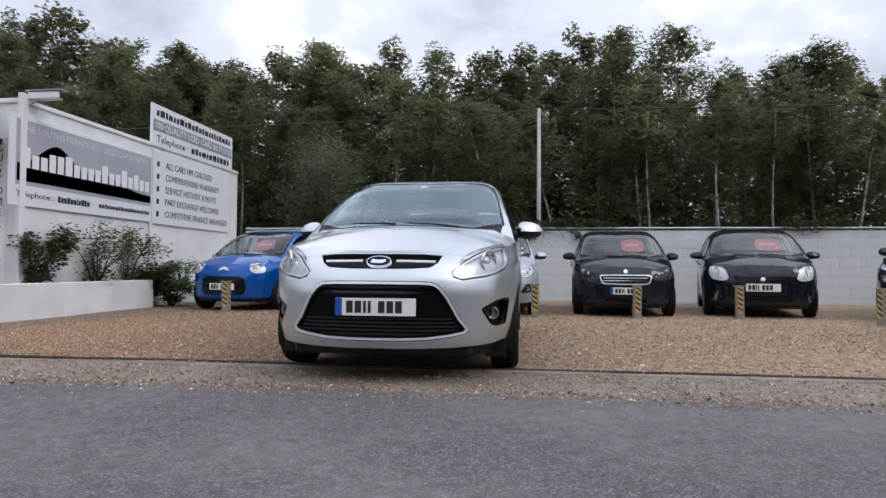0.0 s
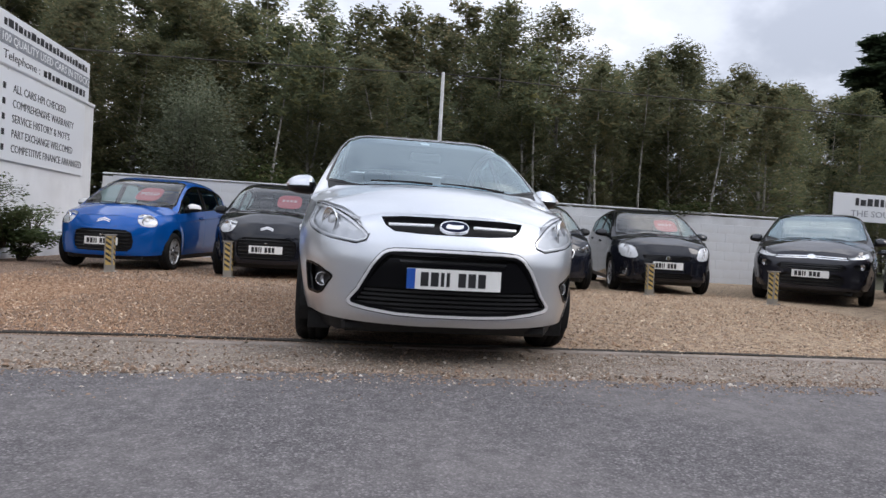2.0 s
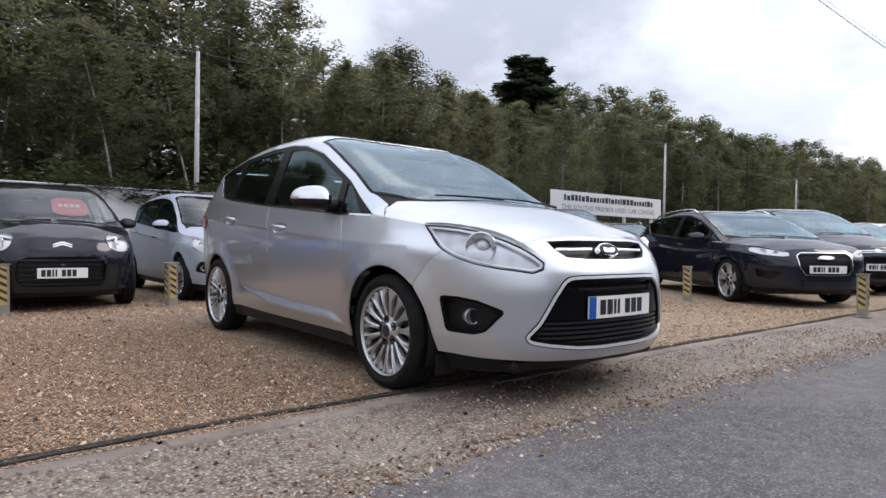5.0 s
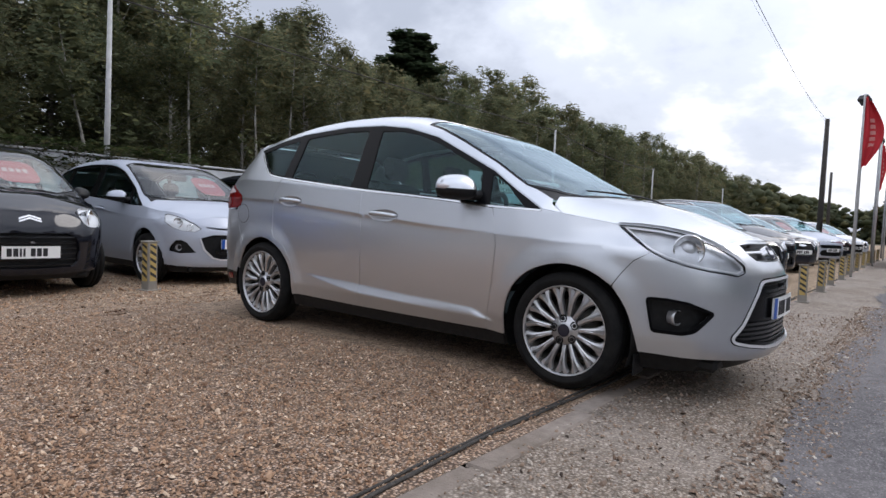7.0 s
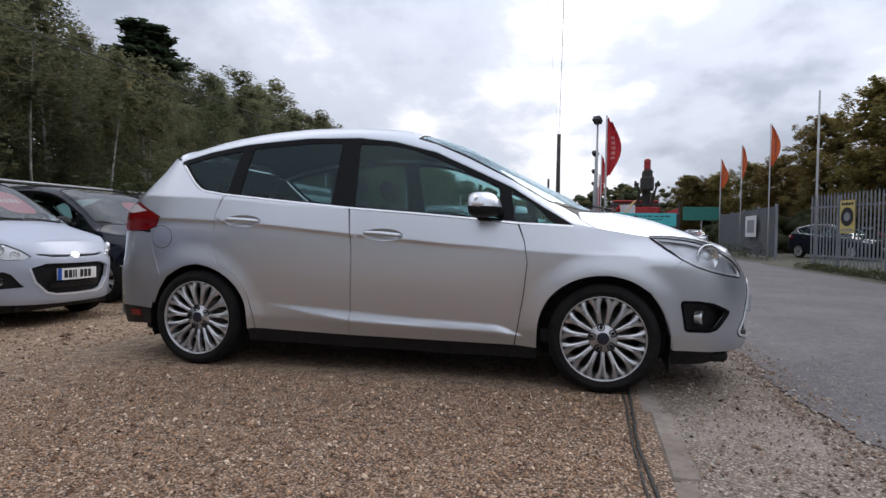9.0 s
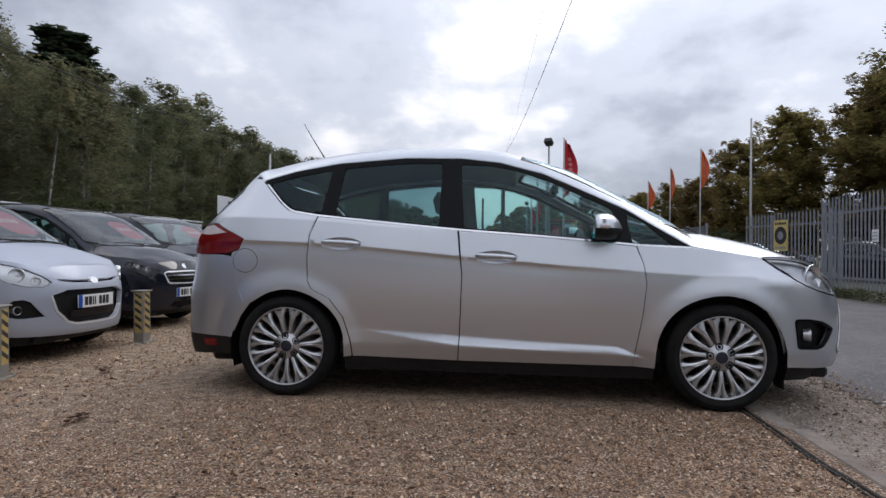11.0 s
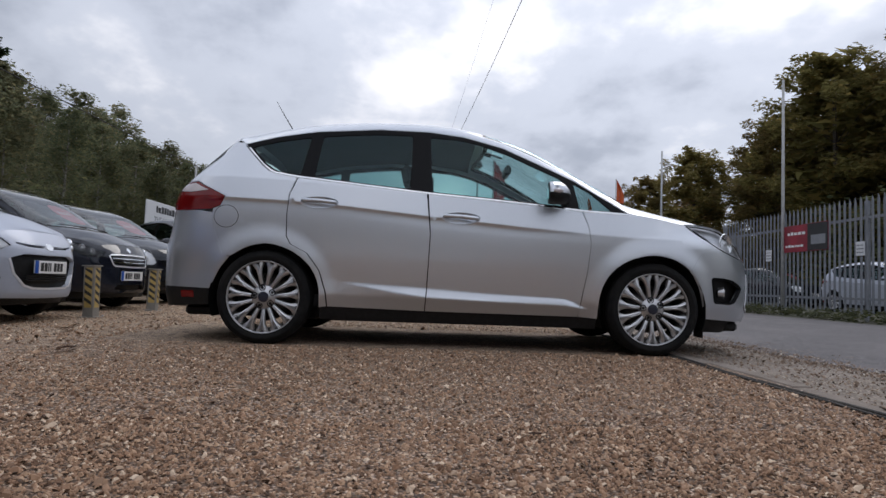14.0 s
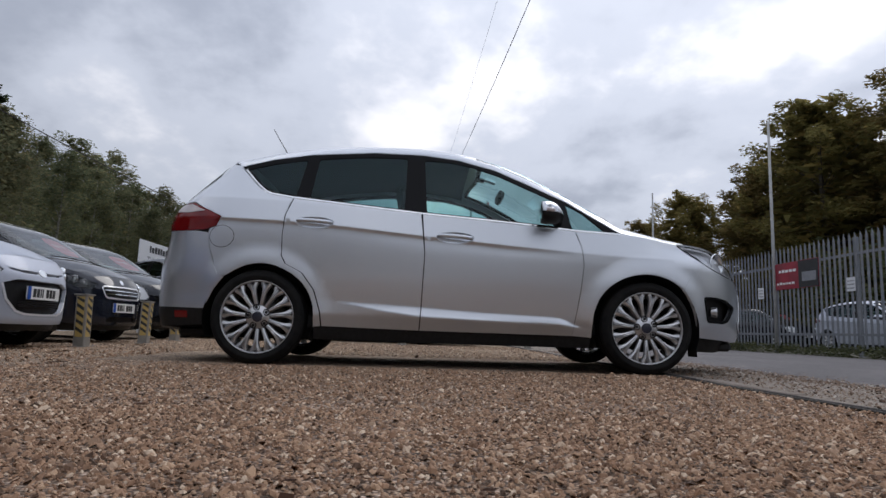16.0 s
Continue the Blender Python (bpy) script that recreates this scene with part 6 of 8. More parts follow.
CITY = make_warp([(-2.6, -2.12), (-2.235, -1.78), (-1.325, -1.14), (-.2, -.28), (1.325, 1.19), (2.13, 1.65), (2.6, 2.0)], [(0, 0), (.315, .285), (.845, .775), (1.0, .905), (1.634, 1.465), (1.8, 1.6)], .885)
SUPERMINI = make_warp([(-2.6, -2.25), (-2.235, -1.92), (-1.325, -1.22), (-.2, -.30), (1.325, 1.22), (2.13, 1.88), (2.6, 2.2)], [(0, 0), (.315, .29), (.845, .82), (1.0, .94), (1.634, 1.51), (1.8, 1.66)], .93)
MPV = make_warp([(-2.6, -2.70), (-2.235, -2.32), (-1.325, -1.42), (-.2, -.25), (1.325, 1.42), (2.13, 2.28), (2.6, 2.7)], [(0, 0), (.315, .32), (.845, .85), (1.634, 1.62), (1.8, 1.78)], 1.0)
ESTATE = make_warp([(-2.6, -2.72), (-2.235, -2.33), (-1.325, -1.40), (-.2, -.18), (1.325, 1.40), (2.13, 2.34), (2.6, 2.7)], [(0, 0), (.315, .325), (.845, .79), (1.0, .90), (1.634, 1.43), (1.8, 1.56)], 1.0)

PLAIN_TOP = [(.68, .830), (.8, .867), (.95, .893), (1.08, .906), (1.165, .908)]
PLAIN_SEAM = [(1.178, .90), (1.20, .78), (1.208, .68), (1.222, .60)]


def plain_face(headlight, holes, patches=(), bulbs=(), **kw):
    f = dict(headlight=headlight, bumper_top=PLAIN_TOP, seam=PLAIN_SEAM, wing_front=[], holes=[offset_poly(headlight, .003), offset_poly(mirror_poly(headlight), .003)] + list(holes), black=[offset_poly(q, .015) for q in holes], patches=list(patches), bulbs=list(bulbs), bulb_mat=M_LAMPWHITE, lamp_back=M_LAMPWHITE, lamp_push=-.011, bulb_push=-.014)
    f.update(kw)
    return f


def ellipse(cx, cz, rx, rz, n=24, power=1.0):
    return [(cx + rx * math.copysign(abs(math.cos(t)) ** power, math.cos(t)), cz + rz * math.copysign(abs(math.sin(t)) ** power, math.sin(t))) for t in np.arange(n) * 2 * math.pi / n]


C1_MOUTH = sym([(0, .640), (.36, .636), (.46, .59), (.49, .46), (.47, .36), (.40, .305), (0, .292)])
MOUTH = sym([(0, .50), (.36, .50), (.46, .46), (.50, .38), (.44, .31), (0, .295)])
C1_FACE = plain_face(ellipse(.735, .792, .175, .098, 28, .85), [C1_MOUTH], slats(.33, .60, 6, lambda z: .44, -.014) + [(sym([(0, .815), (.10, .782), (.10, .768), (0, .800)]), M_BRIGHT, .006), (sym([(0, .790), (.10, .757), (.10, .743), (0, .775)]), M_BRIGHT, .006)], [(.735, .792, .086)], plate=(.455, .115), plate_push=.008, badge=None, euro=False)
P_GRILLE = sym([(0, .715), (.40, .712), (.445, .695), (.40, .60), (.36, .582), (0, .575)])
P_MOUTH = sym([(0, .345), (.30, .345), (.36, .31), (.36, .275), (0, .262)])
PEUG_FACE = plain_face([(.52, .735), (.60, .742), (.72, .775), (.88, .822), (1.0, .838), (1.03, .80), (.95, .735), (.82, .685), (.66, .672), (.56, .695)], [P_GRILLE, P_MOUTH], slats(.61, .69, 3, lambda z: .38, -.012) + [(sym([(0, .728), (.41, .725), (.462, .70), (.443, .693), (.40, .710), (0, .713)]), M_BRIGHT, .006), (sym([(0, .575), (.36, .582), (.40, .602), (.445, .694), (.460, .698), (.415, .588), (.37, .563), (0, .556)]), M_BRIGHT, .006)] + [(sym([(0, z - .006), (.39, z - .006), (.39, z + .004), (0, z + .004)]), M_CHROME, -.004) for z in (.625, .670)], [(.86, .782, .036), (.72, .742, .034)], lamp_back=M_GLOSSBLACK, plate=(.455, .115), plate_push=.010, badge=(0, .785, .035, .032, M_CHROME), badge_push=.005)
S_SLOT = sym([(0, .665), (.40, .672), (.46, .655), (.40, .59), (0, .575)])
S_MOUTH = sym([(0, .385), (.38, .39), (.46, .35), (.44, .28), (0, .265)])
SWIFT_FACE = plain_face([(.53, .640), (.56, .70), (.62, .78), (.72, .822), (.88, .845), (1.0, .850), (1.04, .80), (1.0, .70), (.88, .625), (.70, .600), (.58, .605)], [S_SLOT, S_MOUTH] + both([(.74, .42), (.82, .43), (.92, .44), (.96, .30), (.80, .30)]), slats(.60, .65, 3, lambda z: .40, -.012) + slats(.29, .36, 3, lambda z: .42, -.012) + [(q, M_CHROME, .004) for q in both([(.735, .425), (.755, .425), (.80, .312), (.93, .305), (.93, .292), (.78, .295)])], [(.80, .765, .062), (.72, .67, .04)], fog=(.86, .355, .035), plate=(.505, .115), plate_push=.012, badge=(0, .625, .035, .035, M_CHROME), badge_push=.006, euro=False)
H_SLOT = sym([(0, .712), (.30, .716), (.46, .730), (.45, .712), (.30, .692), (0, .686)])
H_MOUTH = sym([(0, .628), (.36, .632), (.52, .590), (.47, .46), (.36, .36), (.26, .335), (0, .330)])
I10_FACE = plain_face([(.52, .700), (.60, .752), (.74, .808), (.90, .848), (1.05, .872), (1.11, .862), (1.04, .770), (.92, .708), (.76, .672), (.60, .664)], [H_SLOT, H_MOUTH] + both([(.575, .412), (.62, .450), (.70, .535), (.77, .562), (.86, .555), (.96, .480), (.985, .425), (.80, .398)]), slats(.40, .44, 3, lambda z: .33, -.014) + [(sym([(0, .330), (.262, .335), (.363, .359), (.474, .459), (.524, .588), (.540, .584), (.492, .450), (.378, .343), (.270, .316), (0, .311)]), M_BRIGHT, .005)], [(.84, .770, .056), (.67, .715, .036)], fog=(.84, .47, .036), plate=(.52, .115), plate_push=.008, badge=(0, .705, .055, .034, M_CHROME), badge_push=.004)
C4_SLOT = sym([(0, .66), (.45, .66), (.52, .60), (.45, .55), (0, .54)])
C4_FACE = plain_face([(.52, .770), (.66, .790), (.85, .835), (1.05, .872), (1.10, .860), (1.0, .800), (.80, .760), (.60, .745)], [C4_SLOT, MOUTH] + both([(.60, .66), (.80, .69), (.98, .72), (.98, .60), (.80, .57), (.64, .58)]), [(sym([(0, .790), (.52, .772), (.52, .760), (0, .776)]), M_CHROME, .006), (sym([(0, .760), (.54, .742), (.54, .732), (0, .746)]), M_CHROME, .006)] + slats(.57, .64, 3, lambda z: .44, -.012) + slats(.33, .44, 3, lambda z: .42, -.012), [(.78, .795, .03)], fog=(.80, .635, .05), plate=(.49, .115), plate_push=.010, badge=(0, .775, .06, .035, M_CHROME), badge_push=.012, euro=False)
A_GRILLE = sym([(0, .790), (.34, .787), (.40, .74), (.37, .55), (.30, .455), (0, .445)])
A_FACE = plain_face([(.50, .800), (.62, .815), (.85, .855), (1.06, .880), (1.11, .858), (1.05, .800), (.85, .745), (.60, .720), (.50, .730)], [A_GRILLE] + both([(.60, .48), (.80, .50), (.95, .52), (.93, .40), (.70, .37)]), slats(.50, .76, 7, lambda z: .36, -.012, M_TRIM, .006) + [(sym([(0, .800), (.345, .797), (.412, .742), (.400, .74), (.338, .788), (0, .791)]), M_CHROME, .004), (sym([(0, .446), (.30, .456), (.372, .55), (.40, .74), (.411, .74), (.382, .545), (.308, .446), (0, .435)]), M_CHROME, .004)], [(.85, .800, .04), (.68, .775, .03)], plate=(.53, .115), plate_push=.012, badge=(0, .715, .11, .030, M_CHROME), badge_push=.004, euro=False)

SMALL = dict(screen=M_SCREENCLEAR, radius=.285, rim=.195, spokes=8, wheel_w=.165, wheel_x=.715, detail=.75, chrome=False, rear_glass=M_GLASS)
c1_black = build_car("city_car", "small black hatchback with round headlights, red price sticker", "car", dict(SMALL, paint=M_CARBLACK, warp=CITY, face=C1_FACE, mirror=M_TRIM, sticker=(.22, .20)), pose(-1.78, 5.20, 0), "cars for sale along the wall")
c1_blue = build_car("city_car", "small bright blue hatchback with round headlights and white mirrors", "car", dict(SMALL, paint=M_CARBLUE, warp=CITY, face=C1_FACE, mirror=M_CARWHITE, sticker_bars=False, sticker=(.25, .20)), pose(-3.92, 5.58, 0, 0, 0, -6), "cars for sale along the wall")
i10 = build_car("hatchback", "small silver hatchback with dark six-sided grille", "car", dict(SMALL, paint=M_CARSILVER, warp=CITY, face=I10_FACE, sticker=(.25, .20)), pose(.36, 5.28, 0, 0, 0, 1), "cars for sale along the wall")
p108 = build_car("hatchback", "small black hatchback with chrome framed grille", "car", dict(SMALL, paint=M_CARNAVY, warp=CITY, face=PEUG_FACE, mirror=M_TRIM, sticker=(.22, .20)), pose(2.64, 5.58, 0, 0, 0, -4), "cars for sale along the wall")
swift = build_car("hatchback", "black hatchback with tall pale headlights", "car", dict(SMALL, radius=.295, rim=.21, wheel_x=.745, paint=M_CARBLACK, warp=SUPERMINI, face=SWIFT_FACE, mirror=M_CARBLACK, sticker=(.22, .20)), pose(5.05, 5.93, 0, 0, 0, -13), "cars for sale along the wall")
LARGE = dict(radius=.325, rim=.24, spokes=10, wheel_w=.21, wheel_x=.79, detail=.75)
c4 = build_car("people_carrier", "dark grey people carrier with twin chrome grille lines", "car", dict(LARGE, paint=M_CARGREY, warp=MPV, face=C4_FACE), pose(8.25, 5.20, 0, 0, 0, -41), "cars for sale along the kerb")
a4 = build_car("estate_car", "black estate car with five-spoke alloys and roof rails", "car", dict(LARGE, spokes=5, rim=.245, paint=M_CARNAVY, warp=ESTATE, face=A_FACE), pose(7.70, .92, 0, 0, 0, -34), "cars for sale along the kerb")


def sticker_word(car, text):
    """Lettering laid on the car's windscreen sticker."""
    st = [o for o in car.children if o.name.split(".")[0] == "price_sticker"][0]
    co = [v.co.copy() for v in st.data.vertices]
    c = sum(co, Vector()) / len(co)
    ax = Vector((1, 0, 0))
    up = (max(co, key=lambda p: p.z) - min(co, key=lambda p: p.z))
    up = (up - up.dot(ax) * ax).normalized()
    n = ax.cross(up)
    c += n * .004
    words("sticker_word", text, .12, Matrix(((ax.x, up.x, n.x, c.x), (ax.y, up.y, n.y, c.y), (ax.z, up.z, n.z, c.z), (0, 0, 0, 1))), M_WHITE, st, .28, .001)


sticker_word(c1_blue, "SOLD")


def roof_rails(car):
    for sg in (1, -1):
        pts = []
        for y in np.linspace(-.05, 1.45, 12):
            lift = .045 * min(1, (y + .05) / .12 + .05, (1.45 - y) / .12 + .05)
            p = ESTATE(top_point(np.array([sg * .90]), np.array([y]), 0.0))[0]
            pts.append((p[0], p[1], p[2] + lift))
        part("roof_rail", tube(pts, .013, 8), M_CHROME, car, smooth=True)


roof_rails(a4)


def again(src, m, label, paint_from=None, paint_to=None):
    """Another car of the same build, in its own paint."""
    c = copy_thing(src, m)
    c["label"] = label
    if paint_to:
        for o in c.children_recursive:
            if o.type == "MESH" and o.data.materials and o.data.materials[0] == paint_from:
                o.material_slots[0].link = "OBJECT"
                o.material_slots[0].material = paint_to
    return c


again(a4, pose(12.1, 6.3, 0, 0, 0, -42), "dark saloon parked behind the people carrier")
ROW = [(c4, M_CARGREY, M_CARGREY, "dark grey people carrier in the kerbside row"), (a4, M_CARNAVY, M_CARGREY, "grey estate car in the kerbside row"), (swift, M_CARBLACK, M_CARWHITE, "white hatchback in the kerbside row"), (c4, M_CARGREY, M_CARSILVER, "silver people carrier in the kerbside row"), (a4, M_CARNAVY, M_CARNAVY, "black estate car in the kerbside row"), (swift, M_CARBLACK, M_CARBLUE, "blue hatchback in the kerbside row"), (c4, M_CARGREY, M_CARWHITE, "white people carrier in the kerbside row"), (a4, M_CARNAVY, M_CARSILVER, "silver estate car in the kerbside row")]
for i, (src, f, t, lb) in enumerate(ROW):
    again(src, pose(11.0 + 3.3 * i, 1.25, 0, 0, 0, -34), lb, f, t if t is not f else None)
for i, (x, y, a, src, f, t, lb) in enumerate(((12.6, -13.2, -80, swift, M_CARBLACK, M_CARSILVER, "silver hatchback in the fenced yard"), (9.0, -14.2, -85, swift, M_CARBLACK, M_CARWHITE, "white hatchback in the fenced yard"), (5.2, -13.0, -84, a4, M_CARNAVY, M_CARSILVER, "silver estate car in the fenced yard"), (27.5, -12.4, -62, c4, M_CARGREY, M_CARNAVY, "dark blue tall car inside the gateway"), (30.5, -14.5, -62, swift, M_CARBLACK, M_CARSILVER, "silver hatchback inside the gateway"), (19.5, -13.5, -70, swift, M_CARBLACK, None, "dark hatchback in the fenced yard"), (52.0, -9.9, -88, swift, M_CARBLACK, M_CARSILVER, "silver hatchback parked at the edge of the road"))):
    again(src, pose(x, y, 0, 0, 0, a), lb, f, t)


# ---------- bollards ----------
def bollard():
    b = tagged(empty("bollard"), "square steel bollard with yellow and black striped tape", "bollard", "bollards of the yard")
    part("post", box(-.055, .055, -.055, .055, 0, .505, .006), M_POST, b)
    part("cap", box(-.075, .075, -.065, .065, .505, .515, .003), M_POST, b)
    part("base_plate", box(-.085, .085, -.085, .085, 0, .012, .003), M_POST, b)
    part("bolt", box(.062, .078, -.085, -.07, .012, .022, .003), M_GALV, b)
    for ry in (0, 90, 180, 270):
        tape = part("tape", box(-.036, .036, -.0575, -.0555, .10, .49, 0, pose(0, 0, 0, 0, 0, ry)), M_YELLOW, b)
        for i in range(5):
            z = .125 + i * .075
            bm = bmesh.new()
            vs = [bm.verts.new(q) for q in ((-.036, -.0585, z + .045), (.036, -.0585, z), (.036, -.0585, z + .034), (-.036, -.0585, z + .079 if z + .079 < .49 else .49))]
            bm.faces.new(vs)
            bmesh.ops.transform(bm, matrix=pose(0, 0, 0, 0, 0, ry), verts=bm.verts)
            part("stripe", bm, M_TAPEBLACK, tape)
    return b


b0 = bollard()
SPOTS = [(-3.86, 3.50, 3), (-2.29, 3.50, -6), (-.67, 3.50, 10), (1.12, 3.53, -4), (2.64, 3.60, 5), (4.20, 3.84, -8), (5.78, 3.02, 20), (5.62, .55, 24), (5.72, -1.62, 6), (7.9, -1.60, -5), (9.8, -1.56, 4), (12.0, -1.55, 0), (14.4, -1.5, 8), (17.0, -1.5, -4), (19.5, -1.5, 0), (22.0, -1.5, 5), (25, -1.5, 0), (28, -1.5, 0)]
b0.matrix_basis = pose(*SPOTS[0][:2], 0, 0.5, -0.8, SPOTS[0][2])
rb = random.Random(4)
for x, y, a in SPOTS[1:]:
    copy_thing(b0, pose(x, y, 0, rb.uniform(-1.2, 1.2), rb.uniform(-1.2, 1.2), a))


# ---------- poles, wires, flags ----------
def pole(name, x, y, h, r, material, label, category="pole"):
    p = tagged(empty(name, pose(x, y, 0)), label, category)
    part("shaft", tube([(0, 0, -.1), (0, 0, h * .5), (0, 0, h)], [r, r * .9, r * .72], 10), material, p, smooth=True)
    return p


M_POLE = varied("pale_steel_pole", (.42, .42, .42), (.52, .52, .51), 10, .55, .1, 40, c3=(.3, .29, .27), scale2=4)
M_DARKPOLE = varied("dark_timber_pole", (.035, .032, .03), (.07, .062, .055), 10, .85, .4, 30)
wp = pole("wire_pole", 1.31, 8.98, 4.63, .055, M_POLE, "slim pale steel pole behind the block wall")
part("arm", tube([(0, 0, 4.58), (-.55, 0, 4.60)], .012, 6), M_DARKPOLE, wp)
wp2 = pole("wire_pole", 20.2, 9.85, 4.95, .055, M_POLE, "slim pale steel pole at the back of the yard")
part("arm", tube([(0, 0, 4.90), (-.7, 0, 4.94)], .012, 6), M_DARKPOLE, wp2)
for x in (36.0, 54.0):
    pole("wire_pole", x, 11.0, 4.75, .055, M_POLE, "slim pale steel pole beside the wood")
pole("timber_pole", 23.7, .22, 5.4, .11, M_DARKPOLE, "dark timber pole rising among parked cars")
pole("timber_pole", 44.0, 2.0, 5.2, .11, M_DARKPOLE, "dark timber pole far along the yard")


def wire(name, a, b, sag, r, label):
    a, b = Vector(a), Vector(b)
    pts = [a.lerp(b, t) - Vector((0, 0, sag * 4 * t * (1 - t))) for t in [i / 24 for i in range(25)]]
    tagged(link(name, tube(pts, r, 5), M_DARKPOLE, smooth=True), label, "cable")


wire("overhead_cable", (-17.5, 8.6, 4.55), (1.31, 8.98, 4.60), .25, .013, "black overhead cable strung between yard poles")
wire("overhead_cable", (1.31, 8.98, 4.60), (20.2, 9.85, 4.92), .10, .014, "black overhead cable strung between yard poles")
wire("overhead_cable", (20.2, 9.85, 4.92), (36.0, 11.0, 4.72), .3, .019, "black overhead cable strung between yard poles")
pole("wire_pole", -17.5, 8.6, 4.95, .055, M_POLE, "slim pale steel pole behind the office")
wire("overhead_cable", (23.7, .22, 5.35), (-14.0, -1.79, 4.8), .83, .005, "thin overhead cable crossing the yard")
pole("timber_pole", -14.0, -1.70, 5.3, .13, M_DARKPOLE, "tall dark timber pole behind the camera side of the road")
wire("overhead_cable", (23.7, .22, 5.2), (-14.0, -1.30, 5.2), .6, .0016, "thin overhead cable crossing the yard")

M_REDFLAG = varied("red_flag_cloth", (.50, .02, .03), (.62, .03, .04), 6, .75, c3=(.36, .012, .02), scale2=3)
M_ORANGEFLAG = varied("orange_flag_cloth", (.62, .12, .03), (.72, .17, .05), 6, .75, c3=(.5, .08, .03), scale2=3)
M_CLOTHWHITE = varied("white_cloth_print", (.62, .26, .24), (.68, .32, .30), 8, .8)


def flag(name, x, y, h, material, label, seed, drop=1.35, wide=.62, a=0):
    """A limp flag: the cloth hangs from the pole's top, bellies out halfway down and gathers at its foot."""
    p = pole(name, x, y, h, .032, M_POLE, label, "flag")
    p.rotation_euler = (0, 0, radians(a))
    rnd = random.Random(seed)
    ph = rnd.uniform(0, 6)

    def cloth(u, v, lift=0.0):
        w = wide * (.12 + .88 * math.sin(math.pi * min(1, .06 + .86 * v)) ** 1.3)
        fold = (.07 * math.sin(9 * u + ph + 3 * v) * u + .04 * math.sin(17 * u + 3 * ph + v)) * min(1, wide / .4)
        return (.03 + w * u, fold + lift, h - .06 - drop * v * (1 - .12 * u) - .34 * wide * u * u)

    bm = bmesh.new()
    n, m = 16, 12
    g = [[bm.verts.new(cloth(i / m, j / n)) for i in range(m + 1)] for j in range(n + 1)]
    for j in range(n):
        for i in range(m):
            bm.faces.new((g[j][i], g[j][i + 1], g[j + 1][i + 1], g[j + 1][i]))
    cl = part("cloth", bm, material, p, smooth=True)
    # a row of lettering that cannot be read, as bars that follow the cloth
    for k in range(5):
        v = .30 + .09 * k
        bm = bmesh.new()
        for lift in (-.008, .008):
            bm.faces.new([bm.verts.new(cloth(u, w, lift)) for u, w in ((.34, v), (.52, v), (.52, v + .055), (.34, v + .055))])
        part("lettering_bar", bm, M_CLOTHWHITE, cl)
    return p


for i, (x, w, a) in enumerate(((13.4, .46, -62), (22.0, .22, -40), (30.0, .2, -75), (38.5, .22, -50))):
    flag("flag", x, -1.62, 4.25, M_REDFLAG, "red sales flag hanging limp on a tall pole", 40 + i, 1.65, w, a)
for i, (x, y, w, a) in enumerate(((23.4, -8.35, .34, -96), (29.5, -8.6, .26, -80), (35.5, -8.75, .42, -85))):
    flag("flag", x, y, 5.6, M_ORANGEFLAG, "orange advertising flag on a tall white pole", 60 + i, 1.75, w, a)
for x, y in ((9.05, -7.95), (16.9, -8.05)):
    pole("flag_pole", x, y, 5.5, .04, M_POLE, "bare white flag pole standing at the fence")


def floodlight(x, y, h):
    p = pole("lamp_post", x, y, h, .045, M_GALV, "slim post with a black floodlight on top", "lamp")
    head = part("floodlight", box(-.13, .13, -.10, .16, -.09, .09, .02, pose(0, 0, h + .10, 35, 0, 60)), M_BLACK, p)
    part("bracket", tube([(0, 0, h), (0, .03, h + .05)], .018, 6), M_BLACK, head)
    part("lens", box(-.11, .11, -.104, -.100, -.07, .07, 0, pose(0, 0, h + .10, 35, 0, 60)), M_LENS, head)


for x in (16.8, 25.4, 33.8, 43.0):
    floodlight(x, -1.40, 4.62)


# ---------- hoarding ----------
def hoarding():
    s = tagged(empty("yard_hoarding", pose(10.25, 7.25, 0)), "long white sales hoarding standing on posts", "sign")
    part("panel", box(0, 5.45, -.03, 0, 1.66, 2.30, .004), M_PANEL, s)
    for x in (.5, 2.0, 3.5, 5.0):
        part("post", box(x - .04, x + .04, 0, .08, -.1, 2.25, .005), M_PALEGREY, s)
    bm = bmesh.new()
    bars(bm, .55, 4.95, 2.03, 2.20, 28, 21, Matrix.Translation((0, -.032, 0)))
    part("lettering", bm, M_BLACK, s)
    words("slogan", "THE SOUTHS PREMIER USED CAR CENTRE", .2, Matrix(((1, 0, 0, 2.75), (0, 0, -1, -.033), (0, 1, 0, 1.84), (0, 0, 0, 1))), M_MIDGREY, s, 4.6)


hoarding()


# ---------- palisade fence over the road ----------
def pale_mesh():
    bm = bmesh.new()
    prof = [(-.034, .0), (-.024, .012), (-.008, .012), (0, .002), (.008, .012), (.024, .012), (.034, .0)]
    lo = [bm.verts.new((x, y, 0)) for x, y in prof]
    hi = [bm.verts.new((x, y, 2.13)) for x, y in prof]
    tip = [bm.verts.new((x * (.25 if abs(x) > .02 else .5), y, 2.24 - 1.2 * abs(x))) for x, y in prof]
    for a, b in ((lo, hi), (hi, tip)):
        for i in range(6):
            bm.faces.new((a[i], a[i + 1], b[i + 1], b[i]))
    me = bpy.data.meshes.new("pale")
    bm.to_mesh(me); bm.free()
    me.materials.append(M_FENCE)
    return me


PALE = pale_mesh()


